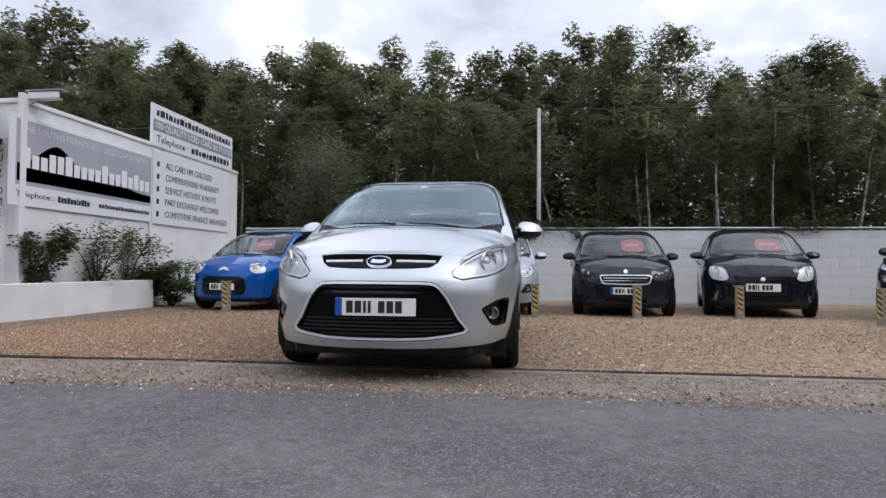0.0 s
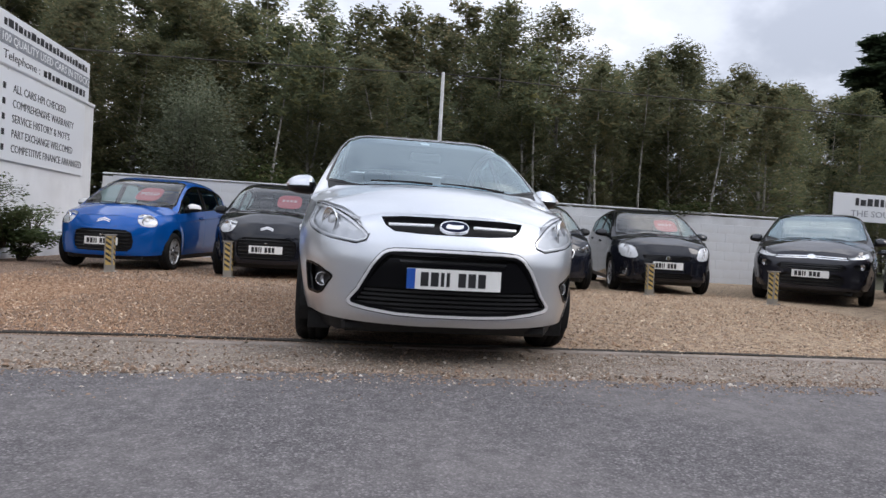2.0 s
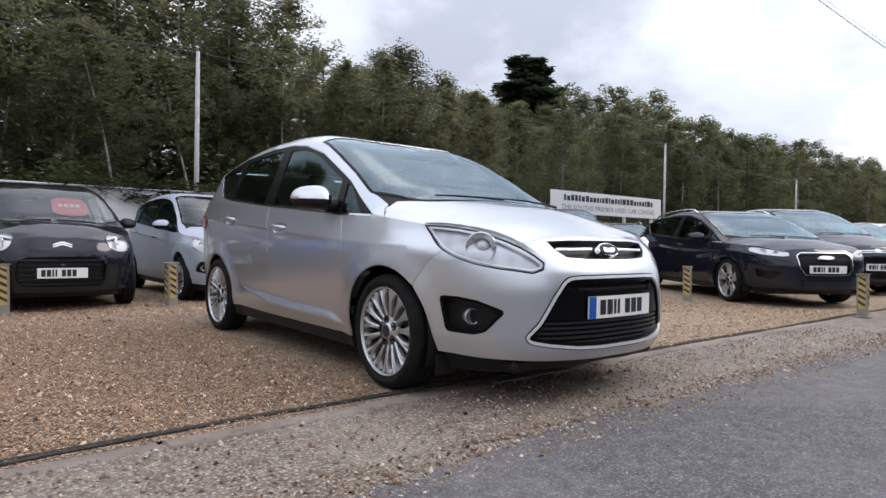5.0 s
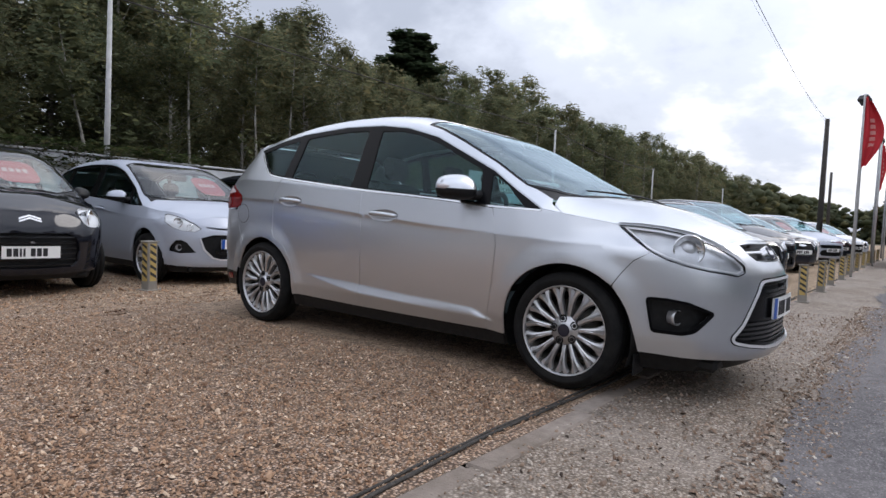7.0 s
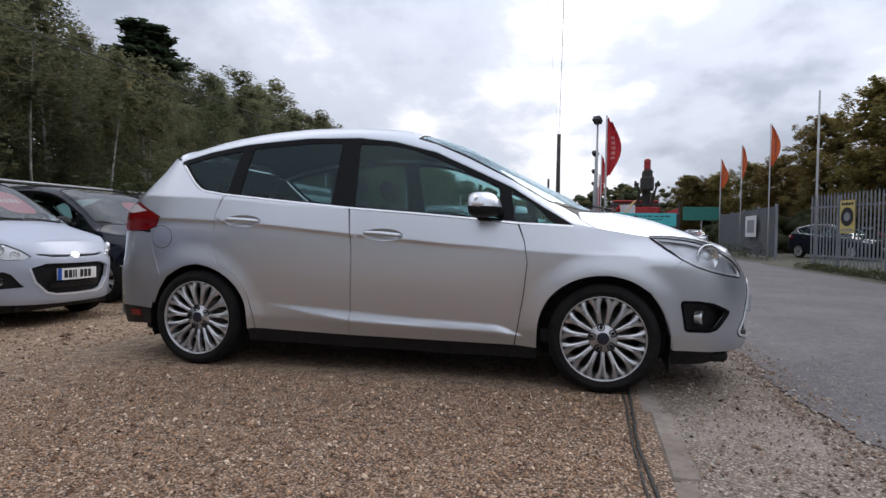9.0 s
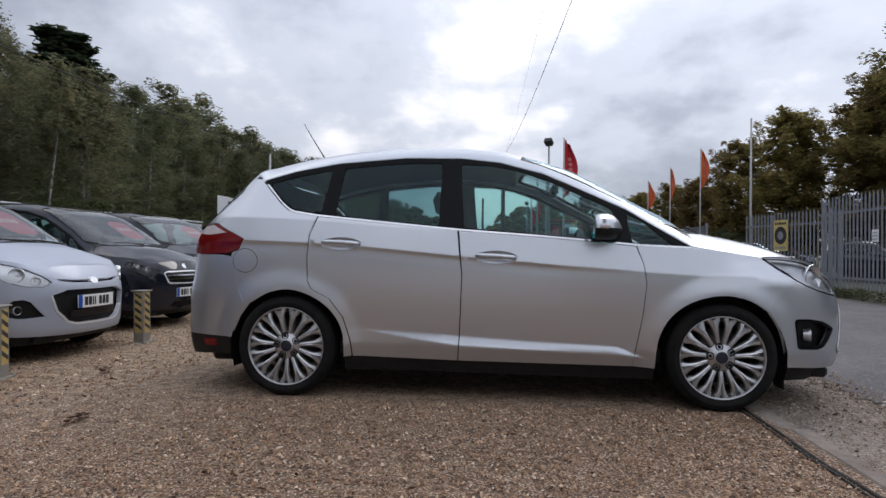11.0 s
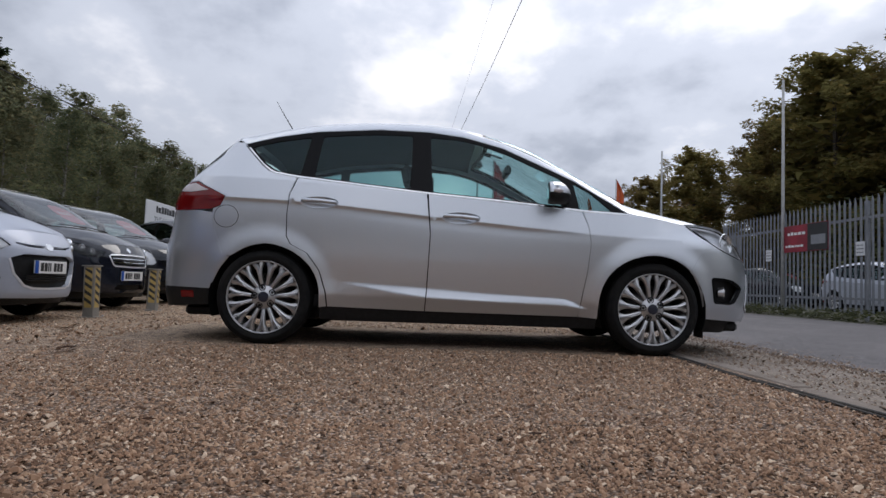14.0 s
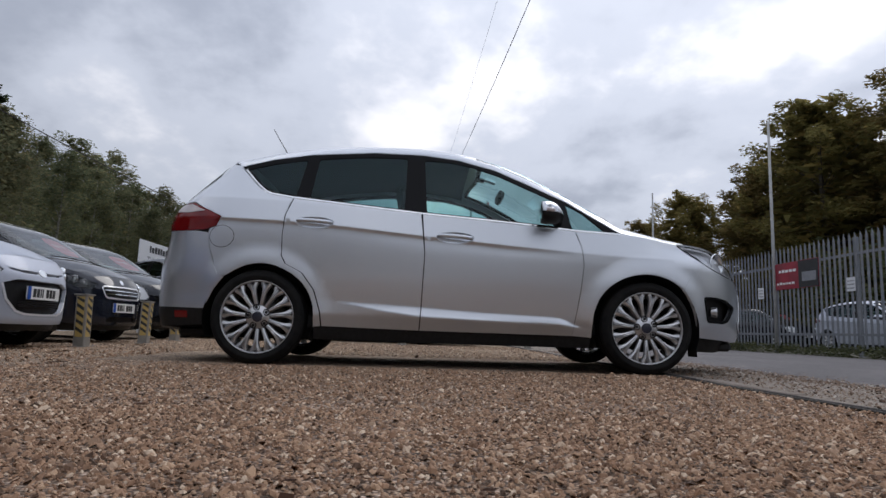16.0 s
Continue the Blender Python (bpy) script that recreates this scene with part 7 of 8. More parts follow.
def palisade(x0, y0, x1, y1, label, z=.12, k=1.0):
    l, a = math.hypot(x1 - x0, y1 - y0), math.degrees(math.atan2(y1 - y0, x1 - x0))
    f = tagged(empty("palisade_fence", pose(x0, y0, z, 0, 0, a)), label, "fence")
    f.scale = (1, 1, k)
    n = int(l / .152)
    for i in range(n):
        ob = new("pale", PALE)
        ob.parent = f
        ob.location = (.08 + i * .152, .022, .03)
    for zz in (.30, 1.85):
        part("rail", box(0, l, -.03, .02, zz - .025, zz + .025), M_FENCE, f)
    x = 0.0
    while x < l + .1:
        part("post", box(x - .05, x + .05, -.09, -.03, -.3, 2.18, .005), M_FENCE, f)
        x += 2.75
    return f


palisade(1.0, -8.15, 12.05, -7.95, "grey steel palisade fence beside the road")
palisade(13.2, -8.95, 17.05, -7.95, "grey steel palisade fence beside the gateway", .10, .96)


def sheet_fence():
    f = tagged(empty("sheet_fence", pose(24.1, -8.75, 0, 0, 0, -1)), "grey corrugated steel sheet fence beyond the gateway", "fence")
    bm = bmesh.new()
    n = 120
    rows = [[bm.verts.new((12.5 * i / n, .02 * (1 if i % 4 in (1, 2) else -1), zz)) for i in range(n + 1)] for zz in (.12, 2.25)]
    for i in range(n):
        bm.faces.new((rows[0][i], rows[0][i + 1], rows[1][i + 1], rows[1][i]))
    bmesh.ops.solidify(bm, geom=bm.faces[:], thickness=.004)
    part("sheeting", bm, M_FENCE, f)
    for x in (0, 3.1, 6.2, 9.3, 12.4):
        part("post", box(x - .06, x + .06, -.14, -.03, -.1, 2.35, .006), M_FENCE, f)
    return f


sheet_fence()


def board(name, x, y, z0, z1, w, material, label, a=0.0):
    s = tagged(empty(name, pose(x, y, 0, 0, 0, a)), label, "sign")
    part("panel", box(-w / 2, w / 2, -.012, 0, z0, z1, .003), material, s)
    return s


M_YELLOWSIGN = varied("yellow_sign_print", (.55, .42, .12), (.62, .50, .18), 5, .5, c3=(.45, .4, .25), scale2=3)
M_DARKRED = varied("red_banner", (.26, .014, .03), (.36, .022, .045), 4, .5, c3=(.12, .01, .02), scale2=2.2, amount2=.6)
s = board("tyre_sign", 15.25, -8.33, 1.08, 2.02, .62, M_YELLOWSIGN, "yellow portrait sign with a dark round tyre picture", 194.5)
bm = bmesh.new()
bmesh.ops.create_circle(bm, cap_ends=True, segments=28, radius=.27, matrix=Matrix.Translation((0, -.015, 1.55)) @ Matrix.Rotation(radians(90), 4, "X"))
part("picture", bm, M_BLACK, s)
bm = bmesh.new()
bmesh.ops.create_circle(bm, cap_ends=True, segments=24, radius=.13, matrix=Matrix.Translation((0, -.018, 1.55)) @ Matrix.Rotation(radians(90), 4, "X"))
part("picture_centre", bm, M_MIDGREY, s)
bm = bmesh.new()
bars(bm, -.24, .24, 1.88, 1.96, 5, 31, Matrix.Translation((0, -.014, 0)))
part("top_bars", bm, M_BLACK, s)
bm = bmesh.new()
bars(bm, -.24, .24, 1.14, 1.22, 6, 32, Matrix.Translation((0, -.014, 0)))
part("low_bars", bm, M_MIDGREY, s)
s = board("banner", 8.25, -7.981, 1.42, 2.02, 1.55, M_DARKRED, "dark red printed banner tied to the fence", 181)
bm = bmesh.new()
bars(bm, -.70, -.05, 1.53, 1.585, 6, 33, Matrix.Translation((0, -.014, 0)))
bars(bm, -.62, .02, 1.80, 1.87, 5, 34, Matrix.Translation((0, -.014, 0)))
part("lettering", bm, M_WHITE, s)
pic = part("picture_field", box(.10, .772, -.0155, -.013, 1.43, 2.01), M_BLACK, s)
part("picture", box(.22, .70, -.018, -.016, 1.56, 1.76, .001), M_MIDGREY, pic)
for x, y in ((9.65, -7.957), (6.55, -8.013)):
    s = board("notice", x, y, 1.25, 1.52, .24, M_PANEL, "small white notice fixed to the fence", 181)
    bm = bmesh.new()
    for q in range(3):
        bars(bm, -.09, .09, 1.30 + q * .07, 1.325 + q * .07, 3, 35 + q, Matrix.Translation((0, -.014, 0)))
    part("lettering", bm, M_MIDGREY, s)
s = board("poster", 27.6, -8.66, .95, 1.95, 2.2, M_PANEL, "white poster with dark picture on the sheet fence", 179)
part("picture", box(-.7, .75, -.016, -.013, 1.15, 1.75), M_MIDGREY, s)
M_GREENSIGN = varied("green_sign", (.02, .16, .13), (.03, .20, .16), 5, .5)
s = board("road_sign", 55.0, -10.9, 2.4, 3.6, 3.2, M_GREENSIGN, "green sign far along the road", 90)
part("post", box(-.05, .05, 0, .06, -.1, 2.4), M_GALV, s)


# ---------- crane lorry ----------
M_LORRYRED = varied("red_lorry_paint", (.34, .02, .02), (.44, .03, .025), 5, .45, c3=(.15, .02, .02), scale2=3)
M_TEAL = varied("turquoise_banner", (.05, .44, .47), (.08, .53, .55), 4, .55)
M_LORRYDARK = varied("dark_chassis", (.02, .02, .02), (.05, .045, .04), 12, .7)


def lorry():
    t = tagged(empty("crane_lorry", pose(20.7, -3.35, 0)), "red flatbed lorry with loading crane, turquoise tail banner", "lorry")
    part("chassis", box(.3, 8.2, -.45, .45, .55, .85, .02), M_LORRYDARK, t)
    part("bed", box(0, 6.3, -1.22, 1.22, .95, 1.12, .02), M_LORRYDARK, t)
    part("tailboard", box(-.04, 0, -1.20, 1.20, 1.12, 1.78, .01), M_LORRYDARK, t)
    for y in (-1.22, 1.18):
        part("side_board", box(.1, 6.2, y, y + .04, 1.12, 2.02, .01), M_LORRYRED, t)
        part("corner_post", box(-.03, .08, y - .01, y + .07, .95, 2.25, .01), M_LORRYDARK, t)
    ban = part("banner", box(-.06, -.045, -1.08, 1.08, 1.30, 1.80, .004), M_TEAL, t, "turquoise banner with dark writing bars")
    part("banner_drop", box(-.06, -.045, -.48, .48, .78, 1.30, .004), M_TEAL, t)
    for z, a, n in ((1.66, .85, 9), (1.54, .55, 11), (1.44, .40, 6)):
        bm = bmesh.new()
        bars(bm, -a, a, z, z + .045, n, int(z * 100), Matrix(((0, 1, 0, -.062), (-1, 0, 0, 0), (0, 0, 1, 0), (0, 0, 0, 1))))
        part("writing_row", bm, M_LORRYDARK, ban)
    part("rear_bumper", box(-.05, .08, -1.15, 1.15, .48, .60, .01), M_LORRYDARK, t)
    for y in (-1.0, .72):
        part("tail_lamp", box(-.07, -.045, y, y + .30, .78, .92, .01), M_REDLAMP, t)
        part("reflector_plate", box(-.07, -.05, y - .05, y + .35, .62, .74, .005), M_YELLOW, t)
    for x in (1.0, 6.9):
        for y in (-1.0, 1.0):
            w = part("wheel", lathe([(-.14, .28), (-.15, .42), (-.10, .49), (.10, .49), (.15, .42), (.14, .28), (.10, .26), (.08, .0005)], 24), M_TYRE, t, smooth=True)
            w.matrix_basis = pose(x, y, .49, 0, 0, 90 if y > 0 else -90)
            w2 = part("mudguard", box(x - .62, x + .62, y - .17, y + .17, 1.0, 1.03, .01), M_LORRYDARK, t)
    cab = part("cab", box(6.5, 8.3, -1.2, 1.2, .7, 2.55, .12), M_LORRYDARK, t, "dark lorry cab with red roof edge")
    part("cab_roof", box(6.55, 8.2, -1.1, 1.1, 2.55, 2.66, .04), M_LORRYRED, cab)
    part("cab_window", box(6.49, 6.497, -.8, .8, 1.8, 2.4, .001), M_GLOSSBLACK, t)
    part("headboard", box(6.28, 6.34, -1.15, 1.15, 1.12, 2.30, .02), M_LORRYRED, t)
    crane = part("crane_base", box(5.5, 6.25, -.95, .35, 1.12, 2.30, .05), M_LORRYRED, t)
    part("crane_column", box(5.72, 6.05, -.62, -.28, 2.2, 3.35, .04), M_LORRYDARK, crane)
    part("crane_boom", box(5.25, 6.15, -.74, -.16, 3.05, 3.72, .07), M_LORRYDARK, crane)
    part("knuckle", box(5.35, 5.95, -.68, -.22, 3.62, 4.05, .09), M_LORRYDARK, crane)
    part("boom_tip", box(5.4, 5.85, -.58, -.30, 3.95, 4.55, .06), M_LORRYRED, crane)
    for y, y1 in ((-.82, -1.05), (-.08, .12)):
        part("ram", tube([(5.6, y * .8, 2.3), (5.45, y, 3.1), (5.5, y1 * .9, 3.5)], .05, 8), M_LORRYDARK, crane)
        part("outrigger", box(5.6, 6.0, min(y1, y), max(y1, y), 3.28, 3.44, .03), M_LORRYDARK, crane)
    for k in range(3):
        part("hose", tube([(5.35, -.62 + .2 * k, 2.5), (5.22, -.70 + .24 * k, 3.0), (5.28, -.60 + .18 * k, 3.6), (5.4, -.50 + .07 * k, 4.1)], .022, 6), M_LORRYDARK, crane)
    part("grab", box(4.7, 5.3, .28, .92, 2.02, 2.36, .12), M_LORRYRED, crane)
    load = part("load", box(1.2, 4.6, -.9, .9, 1.12, 1.62, .06), M_MIDGREY, t)
    for k, (x, y, z, c) in enumerate(((.5, -.95, 1.66, M_LORRYRED), (.5, -.35, 1.68, M_MIDGREY), (.5, .25, 1.66, M_LORRYRED), (.5, .75, 1.70, M_TEAL))):
        part("crate", box(x, x + .6, y, y + .42, 1.62, z + .14, .02), c, load)
    part("drum", tube([(3.0, .55, 1.62), (3.0, .55, 2.25)], .32, 14), M_PALEGREY, load)
    part("ladder_rack", tube([(.3, .9, 1.7), (1.4, .35, 2.35), (4.5, .35, 2.35)], .03, 6), M_YELLOW, load)


lorry()


# ---------- planting ----------
def shrub(name, x, y, z, r, h, count, leaf, material, label, seed, stems=7):
    s = tagged(empty(name, pose(x, y, z)), label, "shrub")
    rnd = random.Random(seed)
    bm = bmesh.new()
    verts, faces = [], []
    for i in range(stems):
        a, q = rnd.uniform(0, 6.28), rnd.uniform(.3, 1)
        e = (math.cos(a) * r * q, math.sin(a) * r * q, h * rnd.uniform(.55, 1))
        mid = (e[0] * .4, e[1] * .4, e[2] * .55)
        add_tube(bm, [(rnd.uniform(-.05, .05), rnd.uniform(-.05, .05), -.05), mid, e], [.014, .009, .004], 5, False)
        for t in (.35, .55, .75, .9, 1.0):
            c = [mid[k] * (1 - t) + e[k] * t if t > .5 else mid[k] * (t * 1.6) for k in range(3)]
            leaf_cloud(verts, faces, c, (r * .38, r * .38, h * .18), int(count / stems / 5), leaf, rnd, .2, .2)
    part("branchwork", bm, M_BARKDARK, s)
    raw("foliage", verts, faces, material, s)
    return s


shrub("shrub", PX - .30, 2.10, .40, .48, .82, 2600, .034, M_SHRUB, "dark green bushy shrub in the white planter", 1, 10)
shrub("shrub", PX - .28, 3.35, .40, .70, 1.0, 2200, .030, M_SHRUB, "open leggy shrub in the white planter", 2, 9)
shrub("shrub", PX - .28, 4.20, .40, .60, .95, 1500, .028, M_SHRUB, "tall thin shrub in the white planter", 3, 7)
shrub("weeds", PX - .05, 4.75, .25, .50, .55, 2000, .034, M_WEED, "green nettles and trailing weeds over the planter end", 4, 12)
shrub("weeds", PX + .10, 4.95, .02, .50, .55, 2000, .034, M_WEED, "green nettles and trailing weeds beside the planter", 5, 12)
shrub("weeds", PX - .10, 5.7, .30, .5, .62, 900, .028, M_WEED, "green nettles and trailing weeds along the low wall", 6, 12)
shrub("sallow_bush", -4.6, 10.6, 0, 1.15, 4.3, 17000, .036, M_SALLOW, "grey-green bushy willow behind the white wall", 7, 34)
shrub("undergrowth", -1.6, 10.4, 0, 1.6, 2.4, 3500, .06, M_IVY, "green undergrowth behind the white wall", 8, 22)


def ivy():
    rnd = random.Random(9)
    verts, faces = [], []
    x = -1.2
    bm = bmesh.new()
    while x < 12.3:
        d = .18 + .22 * max(0, noise.noise((x * .8, 3, 0))) * 2
        top = 1.74 + .10 * noise.noise((x * 1.3, 9, 0))
        if x > 2.6 and noise.noise((x * .6, 5, 2)) < .1:
            x += .13
            continue
        leaf_cloud(verts, faces, (x, WALL_Y + .08, top + .06), (.28, .24, .17), 60, .045, rnd, .3, .2)
        if x < 2.2 and noise.noise((x * .9, 1, 4)) > -.05:
            leaf_cloud(verts, faces, (x, WALL_Y - .05, top - d), (.17, .05, d * .9), 36, .042, rnd, .3, .5)
        x += .13
    for i in range(26):
        a = rnd.uniform(-1.2, 2.2)
        add_tube(bm, [(a, WALL_Y + .06, 1.78), (a + rnd.uniform(-.4, .4), WALL_Y - .06, 1.70 + rnd.uniform(0, .15)), (a + rnd.uniform(-.7, .7), WALL_Y - .05, 1.2 + rnd.uniform(0, .4))], [.008, .006, .003], 4, False)
    o = tagged(empty("ivy"), "straggling ivy over the top of the block wall", "ivy")
    part("branchwork", bm, M_BARKDARK, o)
    raw("leaves", verts, faces, M_IVY, o)


ivy()


def hedge_row():
    """Low scrub at the foot of the wood, and banks at the fence."""
    rnd = random.Random(19)
    verts, faces = [], []
    for i in range(560):
        x = rnd.uniform(-28, 75)
        leaf_cloud(verts, faces, (x, rnd.uniform(10.5, 14) + float(np.interp(x, [12, 20, 75], [0, 7, 7])), rnd.uniform(.3, 2.6)), (.95, .8, .7), 45, .085, rnd, .2, .2)
    for i in range(340):
        leaf_cloud(verts, faces, (rnd.uniform(-6, 24), rnd.uniform(-20, -16.5), rnd.uniform(.2, 4.2)), (1.1, .9, .9), 34, .13, rnd, .2, .2)
    for i in range(700):
        c = (rnd.uniform(0, 46), rnd.uniform(-33, -27), rnd.uniform(.3, 11.5))
        clump(verts, faces, c, 1.0, rnd)
        leaf_cloud(verts, faces, c, (1.6, 1.3, 1.2), 26, .16, rnd, .2, .2, True)
    for i in range(1000):
        x = rnd.uniform(-32, 60)
        f = float(np.interp(x, [12, 19, 60], [1.0, 1.45, 1.45]))
        leaf_cloud(verts, faces, (-2 + f * (x + 2), -3 + f * (rnd.uniform(22.5, 26) + 3), f * rnd.uniform(.3, 7.2)), (1.2, 1.0, .9), 42, .19, rnd, .2, .2, True)
    tagged(raw("scrub", verts, faces, M_SHRUB), "dark tangled scrub at the foot of the woods", "scrub", kind="stuff")
    verts, faces = [], []
    for i in range(500):
        x = rnd.uniform(0, 17)
        leaf_cloud(verts, faces, (x, rnd.uniform(-8.0, -7.45), rnd.uniform(.03, .16)), (.16, .13, .10), 14, .035, rnd, .1, .2)
    for i in range(160):
        x = rnd.uniform(24, 60)
        leaf_cloud(verts, faces, (x, rnd.uniform(-8.6, -7.6), rnd.uniform(.05, .5)), (.36, .26, .26), 20, .05, rnd, .1, .2)
    for i in range(300):
        x = rnd.uniform(36, 90)
        c = (x, rnd.uniform(-19, -11.2), rnd.uniform(.1, 2.4))
        clump(verts, faces, c, .8, rnd)
        leaf_cloud(verts, faces, c, (1.1, 1.0, .8), 26, .11, rnd, .1, .2, True)
    tagged(raw("verge_weeds", verts, faces, M_SHRUB), "low grass and weeds along the fence foot", "weeds", kind="stuff").data.shade_smooth()


hedge_row()


def right_wood():
    rnd = random.Random(23)
    src = [tree(400 + k, 10.5, 3.6, .10, M_BARKDARK, M_OAK, .095, 210, 105, .20, "broad oak with olive and rust leaves", shape="oak", core=.26) for k in range(3)]
    spots = [(20.5, -23.5, 1.25), (25.5, -20.5, 1.12), (31, -20.5, .98), (36, -17.5, .84), (42, -16.5, .74), (48, -15.5, .62), (24, -27, 1.25), (16.5, -25.5, 1.35), (12, -27.5, 1.35), (30, -25, 1.12), (55, -15, .66), (63, -14, .62), (70, -15, .62), (46, -22, .8), (7, -28, 1.35), (60, -20, .7), (38, -23, .9), (62, -11.2, .60), (71, -12, .68)]
    for x, y, s in spots:
        c = copy_thing(rnd.choice(src), pose(x, y, -.05, 0, 0, rnd.uniform(0, 360)))
        c.scale = (s * 1.15, s * 1.15, s * 1.13 * rnd.uniform(.94, 1.06))
    for t in src:
        for o in (*t.children_recursive, t):
            bpy.data.objects.remove(o)
    verts, faces = [], []
    for i in range(2600):
        # the belt along the yard carries on, then turns across the road's end
        if i < 1500:
            x = rnd.uniform(84, 215)
            y = float(np.interp(x, [84, 130], [23, 17])) + rnd.uniform(-1.5, 7)
        else:
            y = rnd.uniform(-75, 24)
            x = 178 + rnd.uniform(-6, 14)
        h = (8.6 if i < 1500 else float(np.interp(y, [-75, -24, -18, -6, 1, 7, 11, 24], [16, 11, 15, 15.5, 12.5, 8, 8.5, 11]))) + 1.6 * noise.noise((x * .22, y * .22, 3.0)) + 1.4 * noise.noise((x * .6, y * .6, 7.0))
        z = h * rnd.uniform(.05, .95)
        for k in range(3):
            c = (x + rnd.uniform(-1.5, 1.5), y + rnd.uniform(-1.5, 1.5), z + rnd.uniform(-.8, .8))
            clump(verts, faces, c, rnd.uniform(.6, 1.15), rnd)
            leaf_cloud(verts, faces, c, (1.3, 1.3, 1.1), 12, .20, rnd, .2, .2, True)
    tagged(raw("far_woods", verts, faces, M_BIRCH), "far woods closing the view along the road", "woods", kind="stuff").data.shade_smooth()
    verts, faces = [], []
    for i in range(1700):
        x, y = (rnd.uniform(-90, 30), rnd.uniform(-40, -35)) if i < 950 else (rnd.uniform(-58, -50), rnd.uniform(-34, 30))
        h = 8.0 + 2.0 * noise.noise((x * .25, y * .25, 3.0))
        leaf_cloud(verts, faces, (x, y, h * rnd.uniform(.05, .95)), (1.8, 1.8, 1.3), 26, .30, rnd, .2, .2)
    tagged(raw("far_woods", verts, faces, M_OAK), "far woods across the road", "woods", kind="stuff")


right_wood()


# ---------- loose stones and fallen leaves ----------

def stone_material(name="loose_flint", warm=(1, 1, 1), low=0.0):
    m = mat(name, (.4, .3, .2), .8)
    nt = m.node_tree
    N, L = nt.nodes.new, nt.links.new
    g, r = N("ShaderNodeNewGeometry"), N("ShaderNodeValToRGB")
    e = r.color_ramp.elements
    tone = lambda c: tuple((low + (1 - low) * v) * w for v, w in zip(c, warm)) + (1,)
    e[0].color, e[1].color = tone((.06, .036, .024)), tone((.80, .67, .56))
    for p, c in ((.2, (.27, .160, .104)), (.4, (.40, .256, .172)), (.55, (.17, .098, .063)), (.7, (.52, .360, .256)), (.85, (.33, .203, .134))):
        e.new(p).color = tone(c)
    L(g.outputs["Random Per Island"], r.inputs[0])
    L(r.outputs[0], nt.nodes["Principled BSDF"].inputs["Base Color"])
    return m


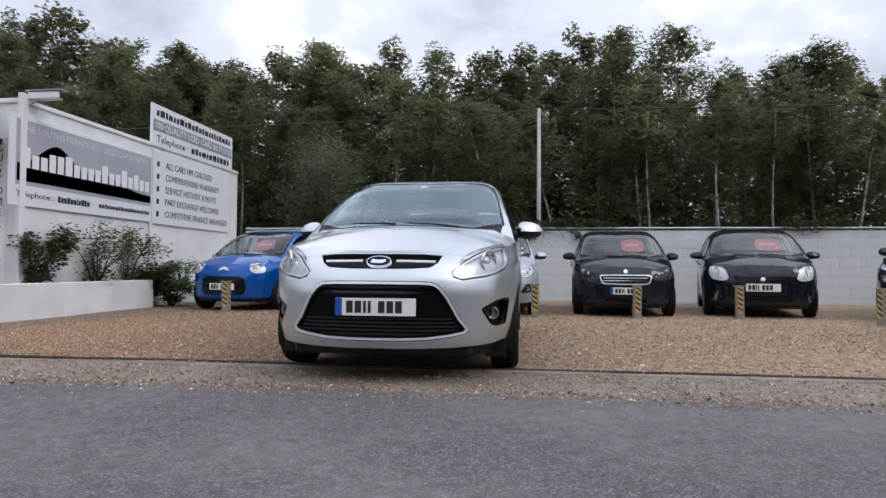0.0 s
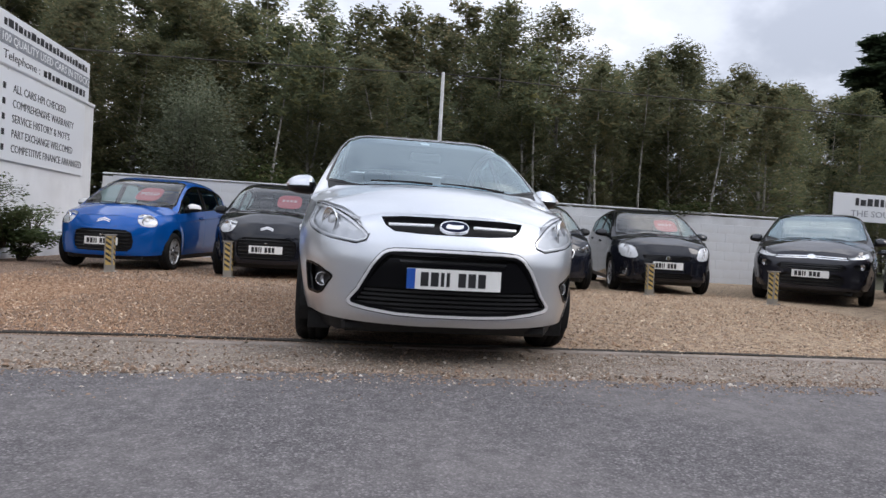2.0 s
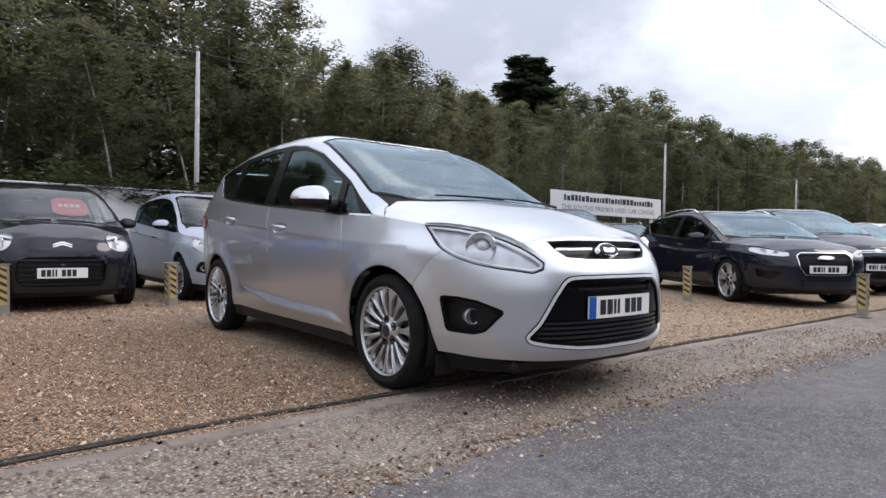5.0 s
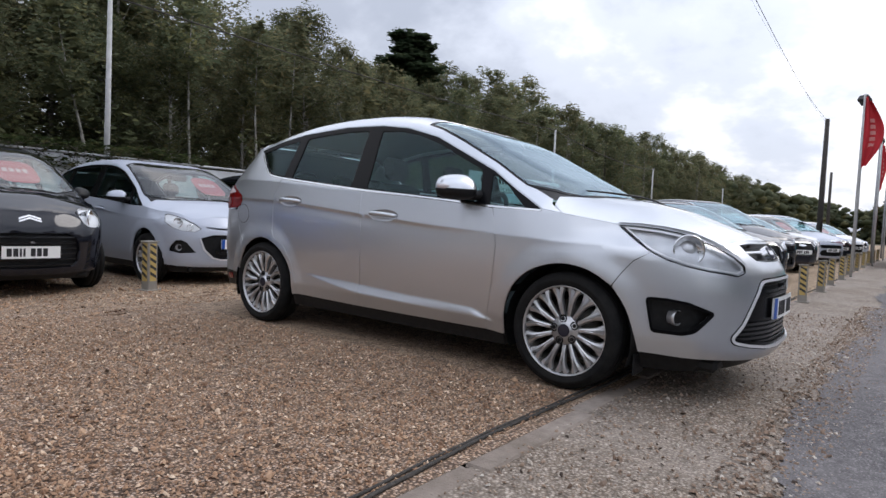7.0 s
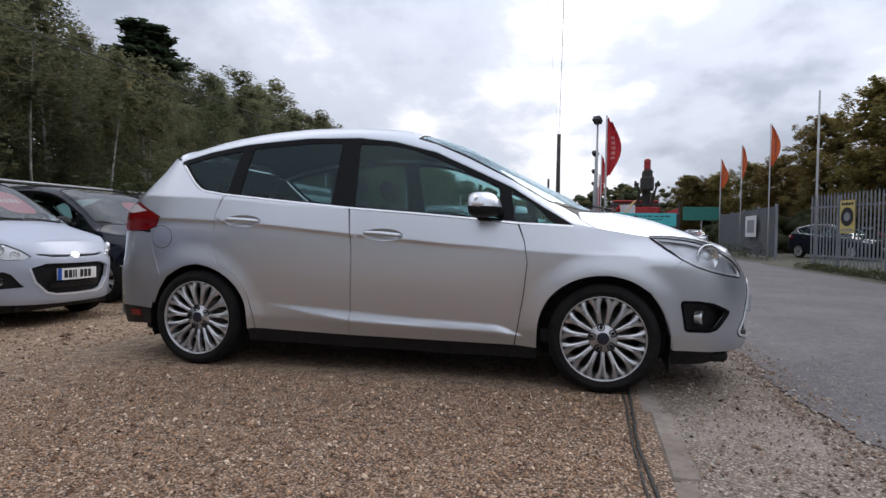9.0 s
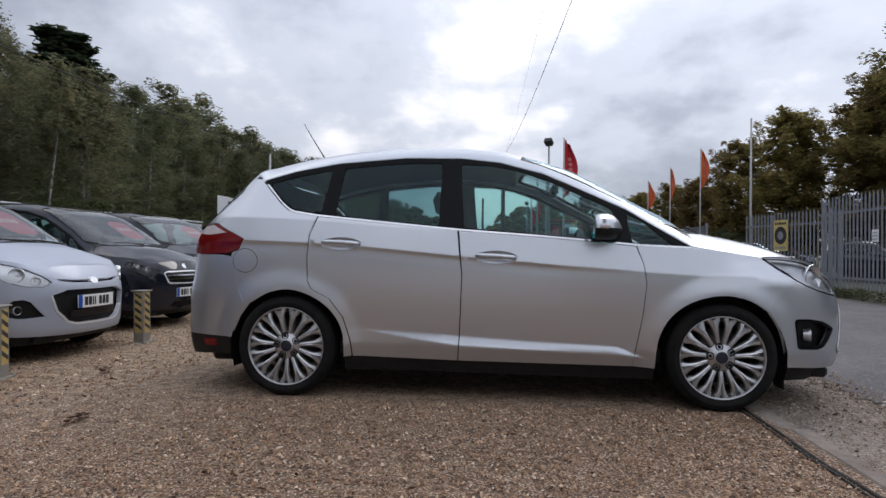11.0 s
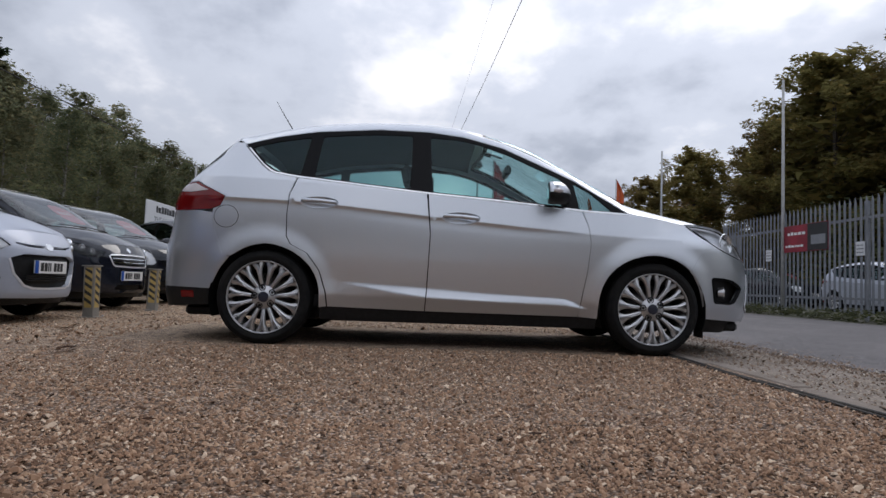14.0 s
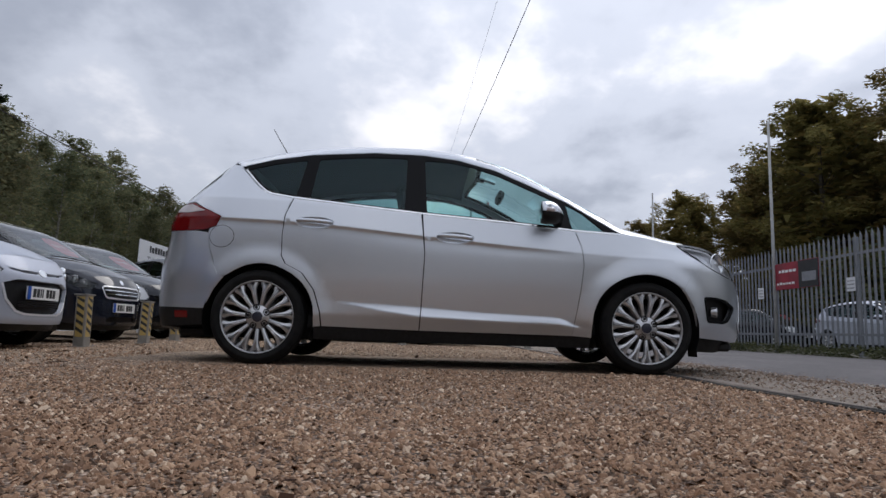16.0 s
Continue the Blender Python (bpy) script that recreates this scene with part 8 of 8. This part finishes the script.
def stones(name, count, x0, x1, y0, y1, size, seed, label, material):
    rng = np.random.default_rng(seed)
    # an angular chip: a five-sided belt under a small three-cornered top
    ico = np.array([(math.cos(k * 1.2566), math.sin(k * 1.2566), -.35) for k in range(5)] + [(.55 * math.cos(2.0944 * k + .6), .55 * math.sin(2.0944 * k + .6), .8) for k in range(3)])
    tri = np.array([(5, 6, 7), (0, 1, 5), (1, 6, 5), (1, 2, 6), (2, 3, 6), (3, 7, 6), (3, 4, 7), (4, 5, 7), (4, 0, 5)])
    p = np.stack([rng.uniform(x0, x1, count), rng.uniform(y0, y1, count), np.zeros(count)], 1)
    sc = size * rng.lognormal(0, .35, (count, 1)) * np.stack([rng.uniform(.8, 1.5, count), rng.uniform(.7, 1.1, count), rng.uniform(.4, .75, count)], 1)
    a = rng.uniform(0, 6.283, count)
    jit = 1 + rng.uniform(-.22, .22, (count, 8, 1))
    v = ico[None] * jit * sc[:, None]
    tilt = rng.uniform(-.75, .75, count)[:, None]
    v[..., 2] += tilt * v[..., 0]
    ca, sa = np.cos(a)[:, None], np.sin(a)[:, None]
    w = np.stack([v[..., 0] * ca - v[..., 1] * sa, v[..., 0] * sa + v[..., 1] * ca, v[..., 2]], -1)
    p[:, 2] = sc[:, 2] * .35 + .004
    w += p[:, None]
    f = (tri[None] + 8 * np.arange(count)[:, None, None]).reshape(-1, 3)
    me = bpy.data.meshes.new(name)
    me.from_pydata(w.reshape(-1, 3).tolist(), [], f.tolist())
    me.materials.append(material)
    ob = new(name, me)
    return tagged(ob, label, "gravel", kind="stuff")


M_FLINT = stone_material("loose_flint", (1.05, 1.0, .88))
M_DULLFLINT = stone_material("dull_flint", (.80, .88, .92))
M_STRAWFLINT = stone_material("straw_flint", (1.0, .96, .82), .06)
stones("gravel_stones", 44000, -4.7, -0.92, -1.49, 2.4, .0048, 1, "loose golden flint stones of the yard", M_FLINT)
stones("gravel_stones", 32000, -5.0, -3.1, -1.2, 1.6, .0044, 11, "loose golden flint stones of the yard", M_FLINT)
stones("gravel_stones", 8000, -4.7, 1.2, 2.4, 5.0, .0070, 2, "loose golden flint stones of the yard", M_FLINT)
stones("gravel_stones", 19000, 0.9, 6.0, -1.49, 4.4, .0070, 3, "loose golden flint stones of the yard", M_STRAWFLINT)
stones("verge_stones", 4500, -4.2, 4.4, -2.45, -1.62, .0056, 4, "loose flint stones on the verge", M_DULLFLINT)
stones("edge_stones", 5500, -4.4, 6, -2.60, -2.28, .0060, 6, "brown flint swept along the edge of the road", M_DULLFLINT)
stones("road_stones", 1400, -4.4, 6, -2.95, -2.4, .0045, 5, "a few stray stones on the road edge", M_DULLFLINT)


def fallen_leaves():
    rnd = random.Random(77)
    verts, faces = [], []
    for i in range(420):
        x, y = rnd.uniform(-5, 8), rnd.uniform(-1.3, 5)
        leaf_cloud(verts, faces, (x, y, .022), (.01, .01, .002), 1, rnd.uniform(.009, .019), rnd, .9, .02)
    for cx, cy in ((-.35, 2.9), (2.1, 2.4), (-1.6, 2.2), (3.4, 2.1), (4.6, 1.4), (1.4, 3.1)):
        for i in range(22):
            leaf_cloud(verts, faces, (cx, cy, .03), (.10, .05, .008), 1, .022, rnd, .8, .02)
    tagged(raw("fallen_leaves", verts, faces, leaf_mat("dead_leaves", (.05, .03, .018), (.10, .06, .03), (.2, .12, .05))), "brown fallen leaves scattered on the gravel", "leaves", kind="stuff")


fallen_leaves()
